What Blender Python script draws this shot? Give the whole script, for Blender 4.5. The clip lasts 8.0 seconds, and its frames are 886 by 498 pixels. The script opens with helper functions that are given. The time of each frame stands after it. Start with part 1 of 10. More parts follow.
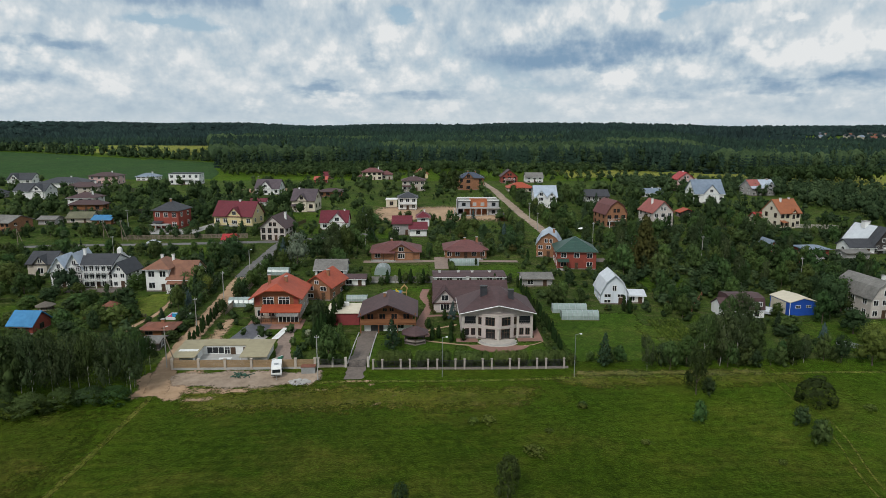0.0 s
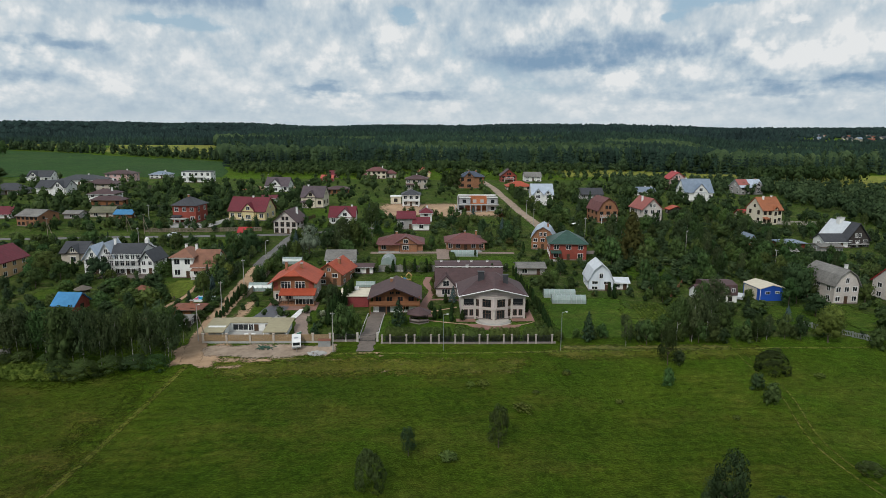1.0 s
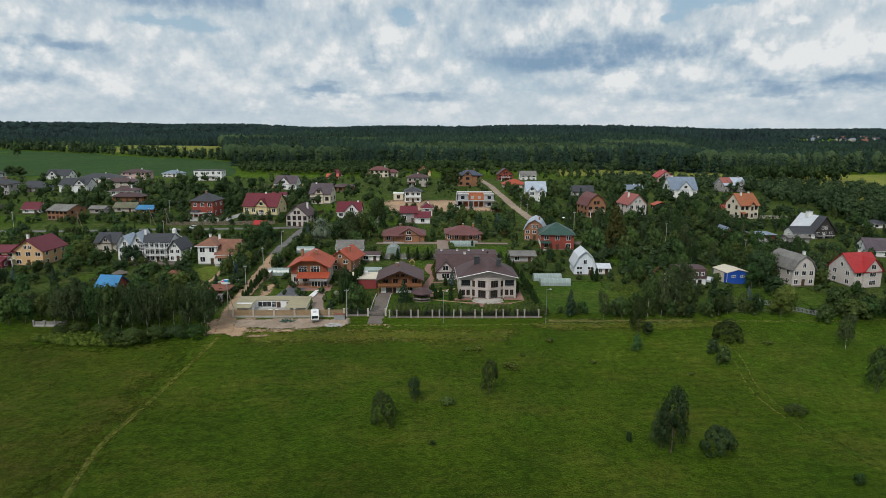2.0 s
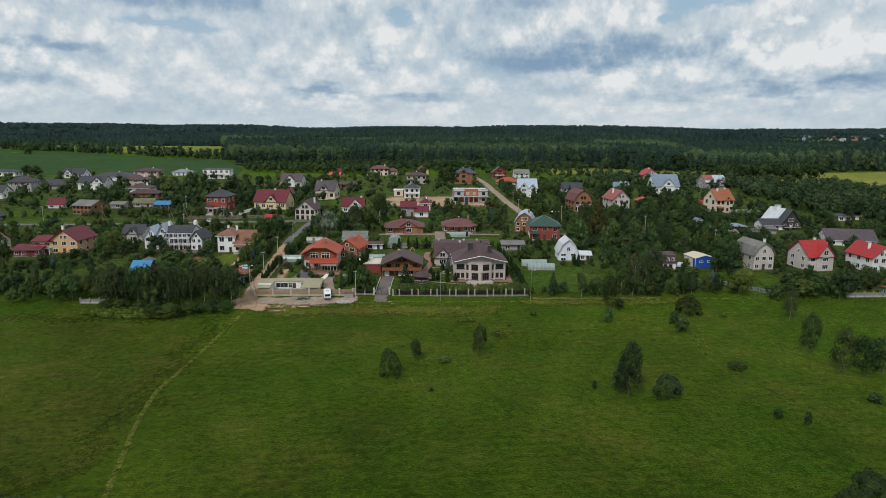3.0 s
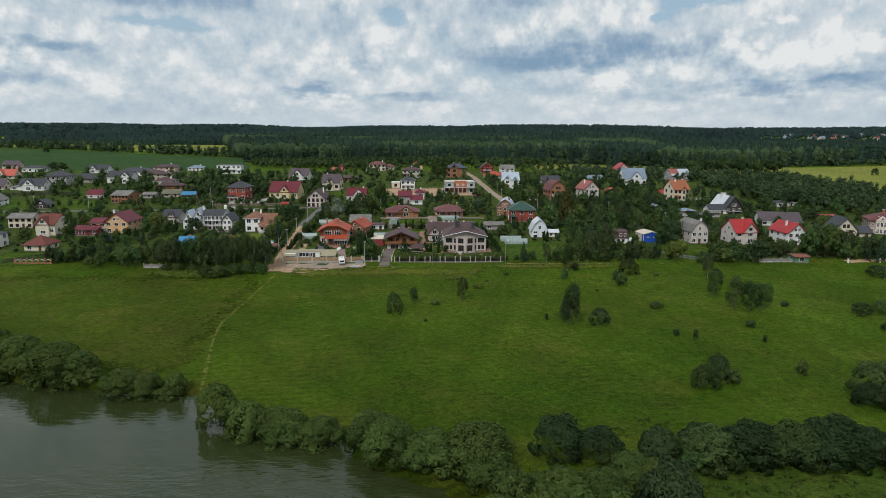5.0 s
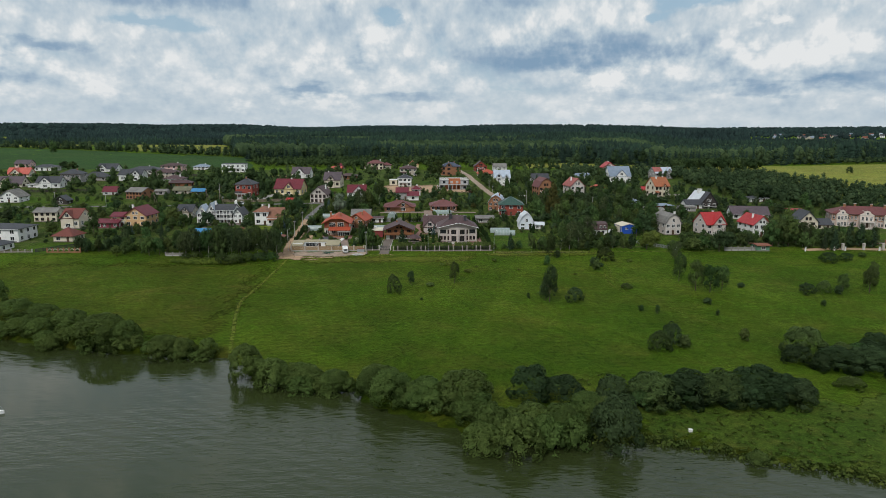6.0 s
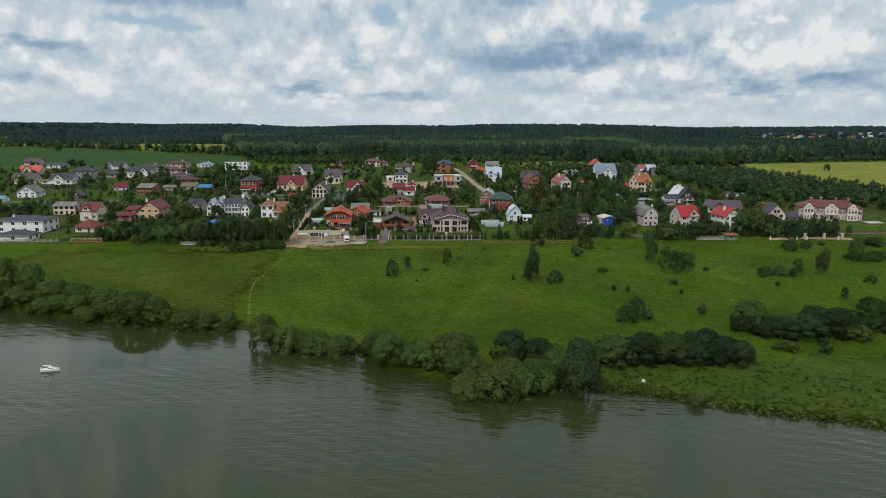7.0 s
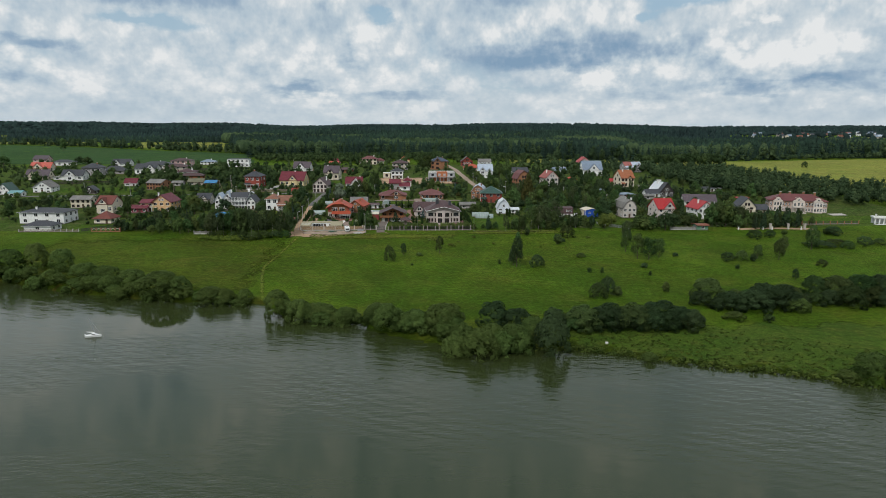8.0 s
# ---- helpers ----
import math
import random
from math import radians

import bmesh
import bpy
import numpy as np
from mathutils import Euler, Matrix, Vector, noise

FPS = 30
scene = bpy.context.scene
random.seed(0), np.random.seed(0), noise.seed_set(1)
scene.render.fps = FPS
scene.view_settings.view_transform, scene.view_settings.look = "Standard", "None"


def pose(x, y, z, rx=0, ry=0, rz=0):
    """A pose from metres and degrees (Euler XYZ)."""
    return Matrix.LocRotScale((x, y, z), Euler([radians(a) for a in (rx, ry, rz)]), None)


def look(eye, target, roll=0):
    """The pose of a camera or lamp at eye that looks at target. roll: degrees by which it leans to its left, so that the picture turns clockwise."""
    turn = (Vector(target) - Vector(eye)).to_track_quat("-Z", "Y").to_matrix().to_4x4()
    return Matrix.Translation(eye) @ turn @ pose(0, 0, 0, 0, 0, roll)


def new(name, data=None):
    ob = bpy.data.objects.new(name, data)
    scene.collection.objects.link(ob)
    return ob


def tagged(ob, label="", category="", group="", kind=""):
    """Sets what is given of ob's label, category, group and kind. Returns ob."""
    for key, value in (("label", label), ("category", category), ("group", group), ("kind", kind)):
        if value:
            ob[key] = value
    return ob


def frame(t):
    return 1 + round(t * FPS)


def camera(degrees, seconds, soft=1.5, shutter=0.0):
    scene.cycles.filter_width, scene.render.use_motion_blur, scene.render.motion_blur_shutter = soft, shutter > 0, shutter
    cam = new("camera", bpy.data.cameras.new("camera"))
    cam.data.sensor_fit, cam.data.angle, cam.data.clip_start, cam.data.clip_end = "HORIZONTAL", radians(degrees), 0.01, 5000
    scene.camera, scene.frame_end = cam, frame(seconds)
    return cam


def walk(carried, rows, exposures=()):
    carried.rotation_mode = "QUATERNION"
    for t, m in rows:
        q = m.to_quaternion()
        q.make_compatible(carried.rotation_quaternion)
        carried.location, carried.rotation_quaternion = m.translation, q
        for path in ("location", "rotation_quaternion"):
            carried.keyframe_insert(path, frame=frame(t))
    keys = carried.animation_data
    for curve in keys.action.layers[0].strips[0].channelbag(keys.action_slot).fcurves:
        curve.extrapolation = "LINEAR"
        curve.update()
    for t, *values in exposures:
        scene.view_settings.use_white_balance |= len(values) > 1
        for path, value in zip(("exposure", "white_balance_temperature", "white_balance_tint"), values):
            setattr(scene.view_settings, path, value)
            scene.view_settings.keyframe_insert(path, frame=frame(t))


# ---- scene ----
cam = camera(67.8, 8.0, soft=0.4)
METRES, EYE, TILT, LEAN, TURN = 170.0, 52.7, 3.0, 0.0, -1.9
ROWS = [
    (0.0, 0.0, 0.0, 0.0, 0.04, -13.74, -0.17),
    (0.5, 0.0002, -0.0406, 0.0018, 0.16, -13.74, -0.26),
    (1.0, 0.0003, -0.0927, 0.0056, 0.23, -13.68, -0.35),
    (1.5, -0.0, -0.1513, 0.009, 0.23, -13.63, -0.36),
    (3.0, 0.0013, -0.3415, 0.0196, -0.03, -13.55, -0.31),
    (3.5, 0.0023, -0.407, 0.0235, -0.15, -13.56, -0.29),
    (4.0, 0.0032, -0.4725, 0.026, -0.27, -13.62, -0.27),
    (4.5, 0.0042, -0.5389, 0.0288, -0.43, -13.61, -0.26),
    (6.0, 0.0083, -0.7394, 0.0423, -0.92, -13.61, -0.24),
    (6.5, 0.0097, -0.8055, 0.0457, -1.11, -13.63, -0.26),
    (7.0, 0.011, -0.8662, 0.0479, -1.29, -13.65, -0.26),
    (7.5, 0.0123, -0.9324, 0.0503, -1.5, -13.69, -0.28),
    (8.0, 0.0135, -0.9984, 0.0531, -1.69, -13.71, -0.31),
]
walk(cam, [(t, pose(0, 0, EYE, TILT, LEAN, TURN) @ pose(METRES * x, METRES * y, METRES * z, 90 + pitch, roll, yaw)) for t, x, y, z, yaw, pitch, roll in ROWS])

# ---- world and light ----
world = bpy.data.worlds.new("sky")
scene.world = world
world.use_nodes = True
WN = world.node_tree
WN.nodes.clear()


def wmath(op, a, b=None, c=None, clamp=False):
    n = WN.nodes.new("ShaderNodeMath")
    n.operation, n.use_clamp = op, clamp
    for i, s in enumerate((a, b, c)):
        if s is None:
            continue
        if isinstance(s, (int, float)):
            n.inputs[i].default_value = s
        else:
            WN.links.new(s, n.inputs[i])
    return n.outputs[0]


def wramp(fac, stops):
    n = WN.nodes.new("ShaderNodeValToRGB")
    n.color_ramp.elements[0].position, n.color_ramp.elements[0].color = stops[0][0], (*stops[0][1], 1)
    n.color_ramp.elements[1].position, n.color_ramp.elements[1].color = stops[-1][0], (*stops[-1][1], 1)
    for p, c in stops[1:-1]:
        e = n.color_ramp.elements.new(p)
        e.color = (*c, 1)
    WN.links.new(fac, n.inputs[0])
    return n.outputs[0]


def wmix(fac, a, b):
    n = WN.nodes.new("ShaderNodeMix")
    n.data_type = "RGBA"
    WN.links.new(fac, n.inputs["Factor"])
    WN.links.new(a, n.inputs["A"])
    WN.links.new(b, n.inputs["B"])
    return n.outputs["Result"]


SUN_EL, SUN_AZ = 44.0, -152.0      # degrees; azimuth clockwise from +y
sky = WN.nodes.new("ShaderNodeTexSky")
sky.sky_type, sky.sun_disc = "NISHITA", False
sky.sun_elevation, sky.sun_rotation = radians(SUN_EL), radians(SUN_AZ)
sky.air_density, sky.dust_density = 1.2, 1.5
skyc = WN.nodes.new("ShaderNodeVectorMath")
skyc.operation = "SCALE"
skyc.inputs["Scale"].default_value = 0.085
WN.links.new(sky.outputs[0], skyc.inputs[0])
tc = WN.nodes.new("ShaderNodeTexCoord")
sep = WN.nodes.new("ShaderNodeSeparateXYZ")
WN.links.new(tc.outputs["Generated"], sep.inputs[0])
up = wmath("MAXIMUM", sep.outputs[2], 0.0)


azim = wmath("ARCTAN2", sep.outputs[0], sep.outputs[1])
alt = wmath("LOGARITHM", wmath("ADD", up, 0.12), math.e)


def cloud_coords(lift, sx, sy, seed):
    """Bearing and height in the sky, the height drawn together towards the horizon; lift samples a little above."""
    c = WN.nodes.new("ShaderNodeCombineXYZ")
    WN.links.new(wmath("MULTIPLY", azim, sx), c.inputs[0])
    c.inputs[1].default_value = seed
    WN.links.new(wmath("MULTIPLY", wmath("ADD", alt, lift), sy), c.inputs[2])
    return c.outputs[0]


def cloud_noise(vec, scale, detail, rough, dist=0.0):
    n = WN.nodes.new("ShaderNodeTexNoise")
    n.inputs["Scale"].default_value, n.inputs["Detail"].default_value = scale, detail
    n.inputs["Roughness"].default_value, n.inputs["Distortion"].default_value = rough, dist
    WN.links.new(vec, n.inputs["Vector"])
    return n.outputs[0]


def cumulus(lift, detail):
    big = cloud_noise(cloud_coords(lift, 4.6, 1.7, CS), 0.9, detail, 0.55)
    small = cloud_noise(cloud_coords(lift, 5.8, 1.05, CS + 7), 5.2, detail, 0.6, 0.1)
    puff = WN.nodes.new("ShaderNodeTexVoronoi")
    puff.inputs["Scale"].default_value, puff.inputs["Detail"].default_value, puff.inputs["Roughness"].default_value = 2.7, 4.0, 0.6
    WN.links.new(cloud_coords(lift, 6.2, 1.3, CS + 11), puff.inputs["Vector"])
    heaped = wmath("ADD", big, wmath("MULTIPLY", wmath("SUBTRACT", small, 0.5), 0.09))
    return wmath("ADD", heaped, wmath("MULTIPLY", wmath("SUBTRACT", 0.45, puff.outputs["Distance"]), 0.24))


CS = 4.3
heap = cumulus(0.0, 5)
heap_up = cumulus(0.095, 5)
veil_n = cloud_noise(cloud_coords(0.0, 2.2, 2.8, CS + 3), 1.3, 4, 0.5)
broad = cloud_noise(cloud_coords(0.0, 1.4, 1.3, CS + 5), 1.2, 2, 0.5)

# bearing and height in degrees, frayed by noise so that the cloud banks get billowing borders
fray = WN.nodes.new("ShaderNodeTexNoise")
fray.inputs["Scale"].default_value, fray.inputs["Detail"].default_value, fray.inputs["Roughness"].default_value = 3.2, 5, 0.55
WN.links.new(cloud_coords(0.0, 4.4, 2.2, CS + 21), fray.inputs["Vector"])
deg = WN.nodes.new("ShaderNodeCombineXYZ")
WN.links.new(wmath("MULTIPLY", azim, 57.3), deg.inputs[0])
WN.links.new(wmath("MULTIPLY", up, 57.3), deg.inputs[1])
frayed = WN.nodes.new("ShaderNodeVectorMath")
frayed.operation = "MULTIPLY_ADD"
WN.links.new(fray.outputs["Color"], frayed.inputs[0])
frayed.inputs[1].default_value, frayed.inputs[2].default_value = (7.0, 3.2, 0), (-3.5, -1.6, 0)
where = WN.nodes.new("ShaderNodeVectorMath")
where.operation = "ADD"
WN.links.new(deg.outputs[0], where.inputs[0])
WN.links.new(frayed.outputs[0], where.inputs[1])


def banks(rows):
    """Sum of soft-edged oval cloud banks: bearing, height, half width, half height (degrees), weight."""
    total = None
    for az, el, w, h, weight in rows:
        m = WN.nodes.new("ShaderNodeVectorMath")
        m.operation = "MULTIPLY_ADD"
        m.inputs[1].default_value, m.inputs[2].default_value = (1 / w, 1 / h, 0), (-az / w, -el / h, 0)
        WN.links.new(where.outputs[0], m.inputs[0])
        r = WN.nodes.new("ShaderNodeVectorMath")
        r.operation = "LENGTH"
        WN.links.new(m.outputs[0], r.inputs[0])
        k = WN.nodes.new("ShaderNodeMapRange")
        k.interpolation_type = "SMOOTHSTEP"
        for key, v in (("From Min", 1.55), ("From Max", 0.15), ("To Min", 0.0), ("To Max", weight)):
            k.inputs[key].default_value = v
        WN.links.new(r.outputs["Value"], k.inputs[0])
        total = k.outputs[0] if total is None else wmath("ADD", total, k.outputs[0])
    return total


SHADED = [(13.2, 5.4, 8.5, 0.9, 0.44), (21.0, 6.2, 5.5, 0.8, 0.24), (11.5, 7.6, 7.5, 1.9, 0.20), (-20.5, 9.6, 7.0, 1.1, 0.40), (8.0, 10.2, 4.0, 0.6, 0.25),
          (-28.0, 5.5, 4.0, 0.5, 0.40), (-30.5, 3.4, 3.0, 0.8, 0.30), (-9.0, 2.6, 3.4, 0.5, 0.42), (0.2, 2.4, 4.0, 0.45, 0.36), (29.5, 3.0, 5.0, 0.5, 0.36), (35.0, 3.3, 2.5, 0.8, 0.30),
          (-4.5, 5.3, 0.9, 1.0, 0.25), (-11.0, 4.6, 2.6, 0.6, 0.18), (2.8, 4.9, 0.8, 0.5, 0.22), (20.0, 2.4, 3.0, 0.4, 0.2)]
BRIGHT = [(-30.5, 7.6, 1.8, 0.9, 0.20), (-24.2, 3.2, 2.2, 1.0, 0.20), (-8.5, 5.0, 2.0, 0.8, 0.22), (-4.2, 4.2, 1.2, 0.8, 0.22), (-1.0, 4.4, 1.7, 1.0, 0.26), (2.6, 4.9, 1.7, 1.0, 0.28),
          (0.2, 8.1, 1.4, 0.9, 0.22), (-2.4, 7.6, 1.6, 1.0, 0.18), (16.2, 3.7, 2.8, 1.2, 0.24), (33.0, 8.8, 1.8, 0.9, 0.24), (28.6, 5.2, 3.2, 0.9, 0.20), (33.0, 5.6, 2.2, 1.0, 0.20),
          (-7.0, 1.8, 3.2, 0.6, 0.14), (21.8, 1.6, 4.5, 0.5, 0.14), (28.6, 7.6, 1.2, 0.35, 0.3), (-16.0, 7.4, 2.5, 0.6, 0.16), (3.5, 1.5, 3.0, 0.4, 0.12)]
GAPS = [(-20.0, 7.5, 4.8, 0.75, 0.85), (-1.6, 8.7, 1.2, 0.5, 0.8), (22.8, 10.0, 3.6, 1.1, 0.95), (19.5, 8.5, 1.6, 0.5, 0.8), (-30.0, 4.6, 3.5, 0.35, 0.4), (10.0, 3.2, 2.4, 0.25, 0.3)]
lit = wmath("MULTIPLY", wmath("SUBTRACT", heap, heap_up), 2.25)
bright, shaded = banks(BRIGHT), banks(SHADED)
heaps = wramp(wmath("ADD", wmath("ADD", heap, wmath("MULTIPLY", wmath("SUBTRACT", broad, 0.5), 0.25)), wmath("MULTIPLY", bright, 0.6)), [(0.33, (0, 0, 0)), (0.40, (0.45, 0.45, 0.45)), (0.50, (1, 1, 1))])
sheet_tone = wmath("ADD", wmath("MULTIPLY", wmath("SUBTRACT", veil_n, 0.5), 0.34), wmath("ADD", wmath("MULTIPLY", lit, 0.6), wmath("ADD", wmath("MULTIPLY", bright, 0.6), 0.63)))
heap_tone = wmath("ADD", wmath("ADD", lit, bright), 0.71)
tone = wmath("ADD", wmath("MULTIPLY", heaps, wmath("SUBTRACT", heap_tone, sheet_tone)), sheet_tone)
tone = wmath("SUBTRACT", tone, shaded, clamp=True)
cloud = wramp(tone, [(0.05, (0.26, 0.40, 0.56)), (0.28, (0.375, 0.50, 0.635)), (0.48, (0.53, 0.645, 0.74)), (0.68, (0.69, 0.77, 0.825)), (0.92, (0.92, 0.945, 0.955))])
hazy = wramp(up, [(0.0, (0.62, 0.73, 0.80)), (0.06, (0.50, 0.67, 0.81)), (0.18, (0.40, 0.61, 0.80)), (0.40, (0.30, 0.47, 0.70))])
clear = wmix(wramp(up, [(0.0, (0.9, 0.9, 0.9)), (0.5, (0.2, 0.2, 0.2))]), skyc.outputs[0], hazy)
gap_n = wmath("ADD", banks(GAPS), wmath("MULTIPLY", wmath("SUBTRACT", 0.37, heap), 1.8))
opened = wramp(gap_n, [(0.25, (0, 0, 0)), (0.75, (0.9, 0.9, 0.9))])
low_haze = wramp(up, [(0.0, (0.60, 0.70, 0.77)), (0.05, (0.66, 0.73, 0.78))])
veil = wramp(up, [(0.0, (0.3, 0.3, 0.3)), (0.02, (0.7, 0.7, 0.7)), (0.055, (1, 1, 1))])
bg = WN.nodes.new("ShaderNodeBackground")
bg.inputs["Strength"].default_value = 0.84
WN.links.new(wmix(veil, low_haze, wmix(opened, cloud, clear)), bg.inputs["Color"])
wo = WN.nodes.new("ShaderNodeOutputWorld")
WN.links.new(bg.outputs[0], wo.inputs[0])

sun = new("sun", bpy.data.lights.new("sun", "SUN"))
sun.data.energy, sun.data.angle, sun.data.color = 2.0, radians(12), (1.0, 0.972, 0.925)
sa, se = radians(SUN_AZ), radians(SUN_EL)
sun.matrix_world = look((0, 0, 0), (-math.sin(sa) * math.cos(se), -math.cos(sa) * math.cos(se), -math.sin(se)))


# ---- materials ----
def mat(name, c1, c2=None, scale=1.0, rough=0.8, bump=0.0, bscale=None, metal=0.0, rand=0.0, spec=0.35, courses=0.0, big=0.12, stretch=(1, 1, 1), coords="world", clumps=0.0):
    """A painted, plastered, tiled or leafy surface: two colours by noise at one scale, a broad change of value, bump, roof courses."""
    m = bpy.data.materials.new(name)
    m.use_nodes = True
    t = m.node_tree
    nd, ln = t.nodes, t.links
    b = nd["Principled BSDF"]
    b.inputs["Roughness"].default_value, b.inputs["Metallic"].default_value = rough, metal
    b.inputs["Specular IOR Level"].default_value = spec
    c2 = c2 or tuple(v * 0.72 for v in c1)
    geo = nd.new("ShaderNodeNewGeometry") if coords == "world" else nd.new("ShaderNodeTexCoord")
    src = geo.outputs["Position"] if coords == "world" else geo.outputs["Object"]
    mp = nd.new("ShaderNodeMapping")
    mp.inputs["Scale"].default_value = stretch
    ln.new(src, mp.inputs[0])
    n1 = nd.new("ShaderNodeTexNoise")
    n1.inputs["Scale"].default_value, n1.inputs["Detail"].default_value, n1.inputs["Roughness"].default_value = scale, 6, 0.65
    ln.new(mp.outputs[0], n1.inputs["Vector"])
    r = nd.new("ShaderNodeValToRGB")
    r.color_ramp.elements[0].position, r.color_ramp.elements[0].color = 0.32, (*c2, 1)
    r.color_ramp.elements[1].position, r.color_ramp.elements[1].color = 0.68, (*c1, 1)
    ln.new(n1.outputs[0], r.inputs[0])
    n2 = nd.new("ShaderNodeTexNoise")
    n2.inputs["Scale"].default_value, n2.inputs["Detail"].default_value = scale * 0.17, 3
    ln.new(mp.outputs[0], n2.inputs["Vector"])
    val = nd.new("ShaderNodeMapRange")
    val.inputs["From Min"].default_value, val.inputs["From Max"].default_value = 0.25, 0.75
    val.inputs["To Min"].default_value, val.inputs["To Max"].default_value = 1 - big, 1 + big
    ln.new(n2.outputs[0], val.inputs[0])
    hs = nd.new("ShaderNodeHueSaturation")
    ln.new(r.outputs[0], hs.inputs["Color"])
    ln.new(val.outputs[0], hs.inputs["Value"])
    if rand:
        oi = nd.new("ShaderNodeObjectInfo")
        h = nd.new("ShaderNodeMapRange")
        h.inputs["To Min"].default_value, h.inputs["To Max"].default_value = 0.5 - rand * 0.045, 0.5 + rand * 0.035
        ln.new(oi.outputs["Random"], h.inputs[0])
        ln.new(h.outputs[0], hs.inputs["Hue"])
        v2 = nd.new("ShaderNodeMath")
        v2.operation = "MULTIPLY_ADD"
        fr = nd.new("ShaderNodeMath")
        fr.operation = "FRACT"
        ml = nd.new("ShaderNodeMath")
        ml.operation = "MULTIPLY"
        ml.inputs[1].default_value = 17.31
        ln.new(oi.outputs["Random"], ml.inputs[0])
        ln.new(ml.outputs[0], fr.inputs[0])
        ln.new(fr.outputs[0], v2.inputs[0])
        v2.inputs[1].default_value, v2.inputs[2].default_value = rand, 1 - rand * 0.5
        mu = nd.new("ShaderNodeMath")
        mu.operation = "MULTIPLY"
        ln.new(v2.outputs[0], mu.inputs[0])
        ln.new(val.outputs[0], mu.inputs[1])
        ln.new(mu.outputs[0], hs.inputs["Value"])
    col = hs.outputs[0]
    if clumps:
        isl = nd.new("ShaderNodeNewGeometry")
        cr = nd.new("ShaderNodeMapRange")
        cr.inputs["To Min"].default_value, cr.inputs["To Max"].default_value = 1 - clumps, 1 + clumps
        ln.new(isl.outputs["Random Per Island"], cr.inputs[0])
        h2 = nd.new("ShaderNodeHueSaturation")
        ln.new(col, h2.inputs["Color"])
        ln.new(cr.outputs[0], h2.inputs["Value"])
        col = h2.outputs[0]
    ln.new(col, b.inputs["Base Color"])
    if clumps:
        thin_leaves(m, col)
    height = None
    if bump:
        n3 = nd.new("ShaderNodeTexNoise")
        n3.inputs["Scale"].default_value, n3.inputs["Detail"].default_value = bscale or scale * 3, 4
        ln.new(mp.outputs[0], n3.inputs["Vector"])
        height = n3.outputs[0]
    if courses:
        w = nd.new("ShaderNodeTexWave")
        w.wave_type, w.bands_direction, w.wave_profile = "BANDS", "Z", "SAW"
        w.inputs["Scale"].default_value = 0.314 / courses
        ln.new(geo.outputs["Position"], w.inputs["Vector"])
        height = w.outputs["Fac"]
        bump = max(bump, 0.6)
    if height is not None:
        bp = nd.new("ShaderNodeBump")
        bp.inputs["Strength"].default_value, bp.inputs["Distance"].default_value = min(bump, 1.0), 0.05
        ln.new(height, bp.inputs["Height"])
        ln.new(bp.outputs[0], b.inputs["Normal"])
    return m


def thin_leaves(m, colour, share=0.44):
    """Leaves let part of the light through."""
    nd, ln = m.node_tree.nodes, m.node_tree.links
    out = next(n for n in nd if n.type == "OUTPUT_MATERIAL")
    shader = out.inputs["Surface"].links[0].from_socket
    tl = nd.new("ShaderNodeBsdfTranslucent")
    ln.new(colour, tl.inputs["Color"])
    mx = nd.new("ShaderNodeMixShader")
    mx.inputs[0].default_value = share
    ln.new(shader, mx.inputs[1])
    ln.new(tl.outputs[0], mx.inputs[2])
    ln.new(mx.outputs[0], out.inputs["Surface"])


white = mat("white_render", (0.78, 0.78, 0.76), (0.66, 0.66, 0.63), 0.9, bump=0.1, bscale=9)
barnwhite = mat("bluish_white_boards", (0.66, 0.70, 0.74), (0.57, 0.61, 0.66), 1.2, stretch=(4, 4, 0.4))
cream = mat("cream_render", (0.64, 0.58, 0.46), (0.55, 0.49, 0.38), 0.9, bump=0.1, bscale=9)
yellow = mat("pale_yellow_render", (0.68, 0.56, 0.30), (0.58, 0.47, 0.26), 0.9, bump=0.1, bscale=9)
orangeplaster = mat("apricot_render", (0.64, 0.41, 0.21), (0.55, 0.35, 0.18), 0.9)
pink = mat("pink_render", (0.60, 0.40, 0.37), (0.50, 0.33, 0.31), 0.9)
beige = mat("beige_render", (0.50, 0.45, 0.38), (0.42, 0.37, 0.31), 0.9, bump=0.1, bscale=9)
beigebrick = mat("pale_silicate_brick", (0.50, 0.44, 0.37), (0.40, 0.34, 0.29), 1.8, courses=0.3)
palebrick = mat("whitish_brick", (0.60, 0.545, 0.50), (0.48, 0.43, 0.40), 1.8, courses=0.3)
greyplaster = mat("grey_render", (0.36, 0.34, 0.33), (0.28, 0.27, 0.26), 0.9, bump=0.1, bscale=9)
brick = mat("orange_brick", (0.33, 0.155, 0.08), (0.23, 0.11, 0.06), 1.8, courses=0.3)
redbrick = mat("red_brick", (0.30, 0.065, 0.045), (0.22, 0.05, 0.035), 1.8, courses=0.3)
maroon = mat("maroon_cladding", (0.22, 0.04, 0.06), (0.16, 0.03, 0.045), 1.2)
wood = mat("brown_timber", (0.27, 0.115, 0.05), (0.17, 0.07, 0.032), 1.2, stretch=(0.4, 0.4, 7), bump=0.3)
darkwood = mat("dark_timber", (0.06, 0.05, 0.045), (0.035, 0.03, 0.028), 1.2, stretch=(0.4, 0.4, 7), bump=0.3)
greenwhite = mat("green_boards", (0.13, 0.27, 0.17), (0.09, 0.2, 0.12), 1.2, stretch=(4, 4, 0.4))
bluewall = mat("blue_cladding", (0.02, 0.09, 0.45), (0.015, 0.07, 0.36), 0.8, rough=0.5)
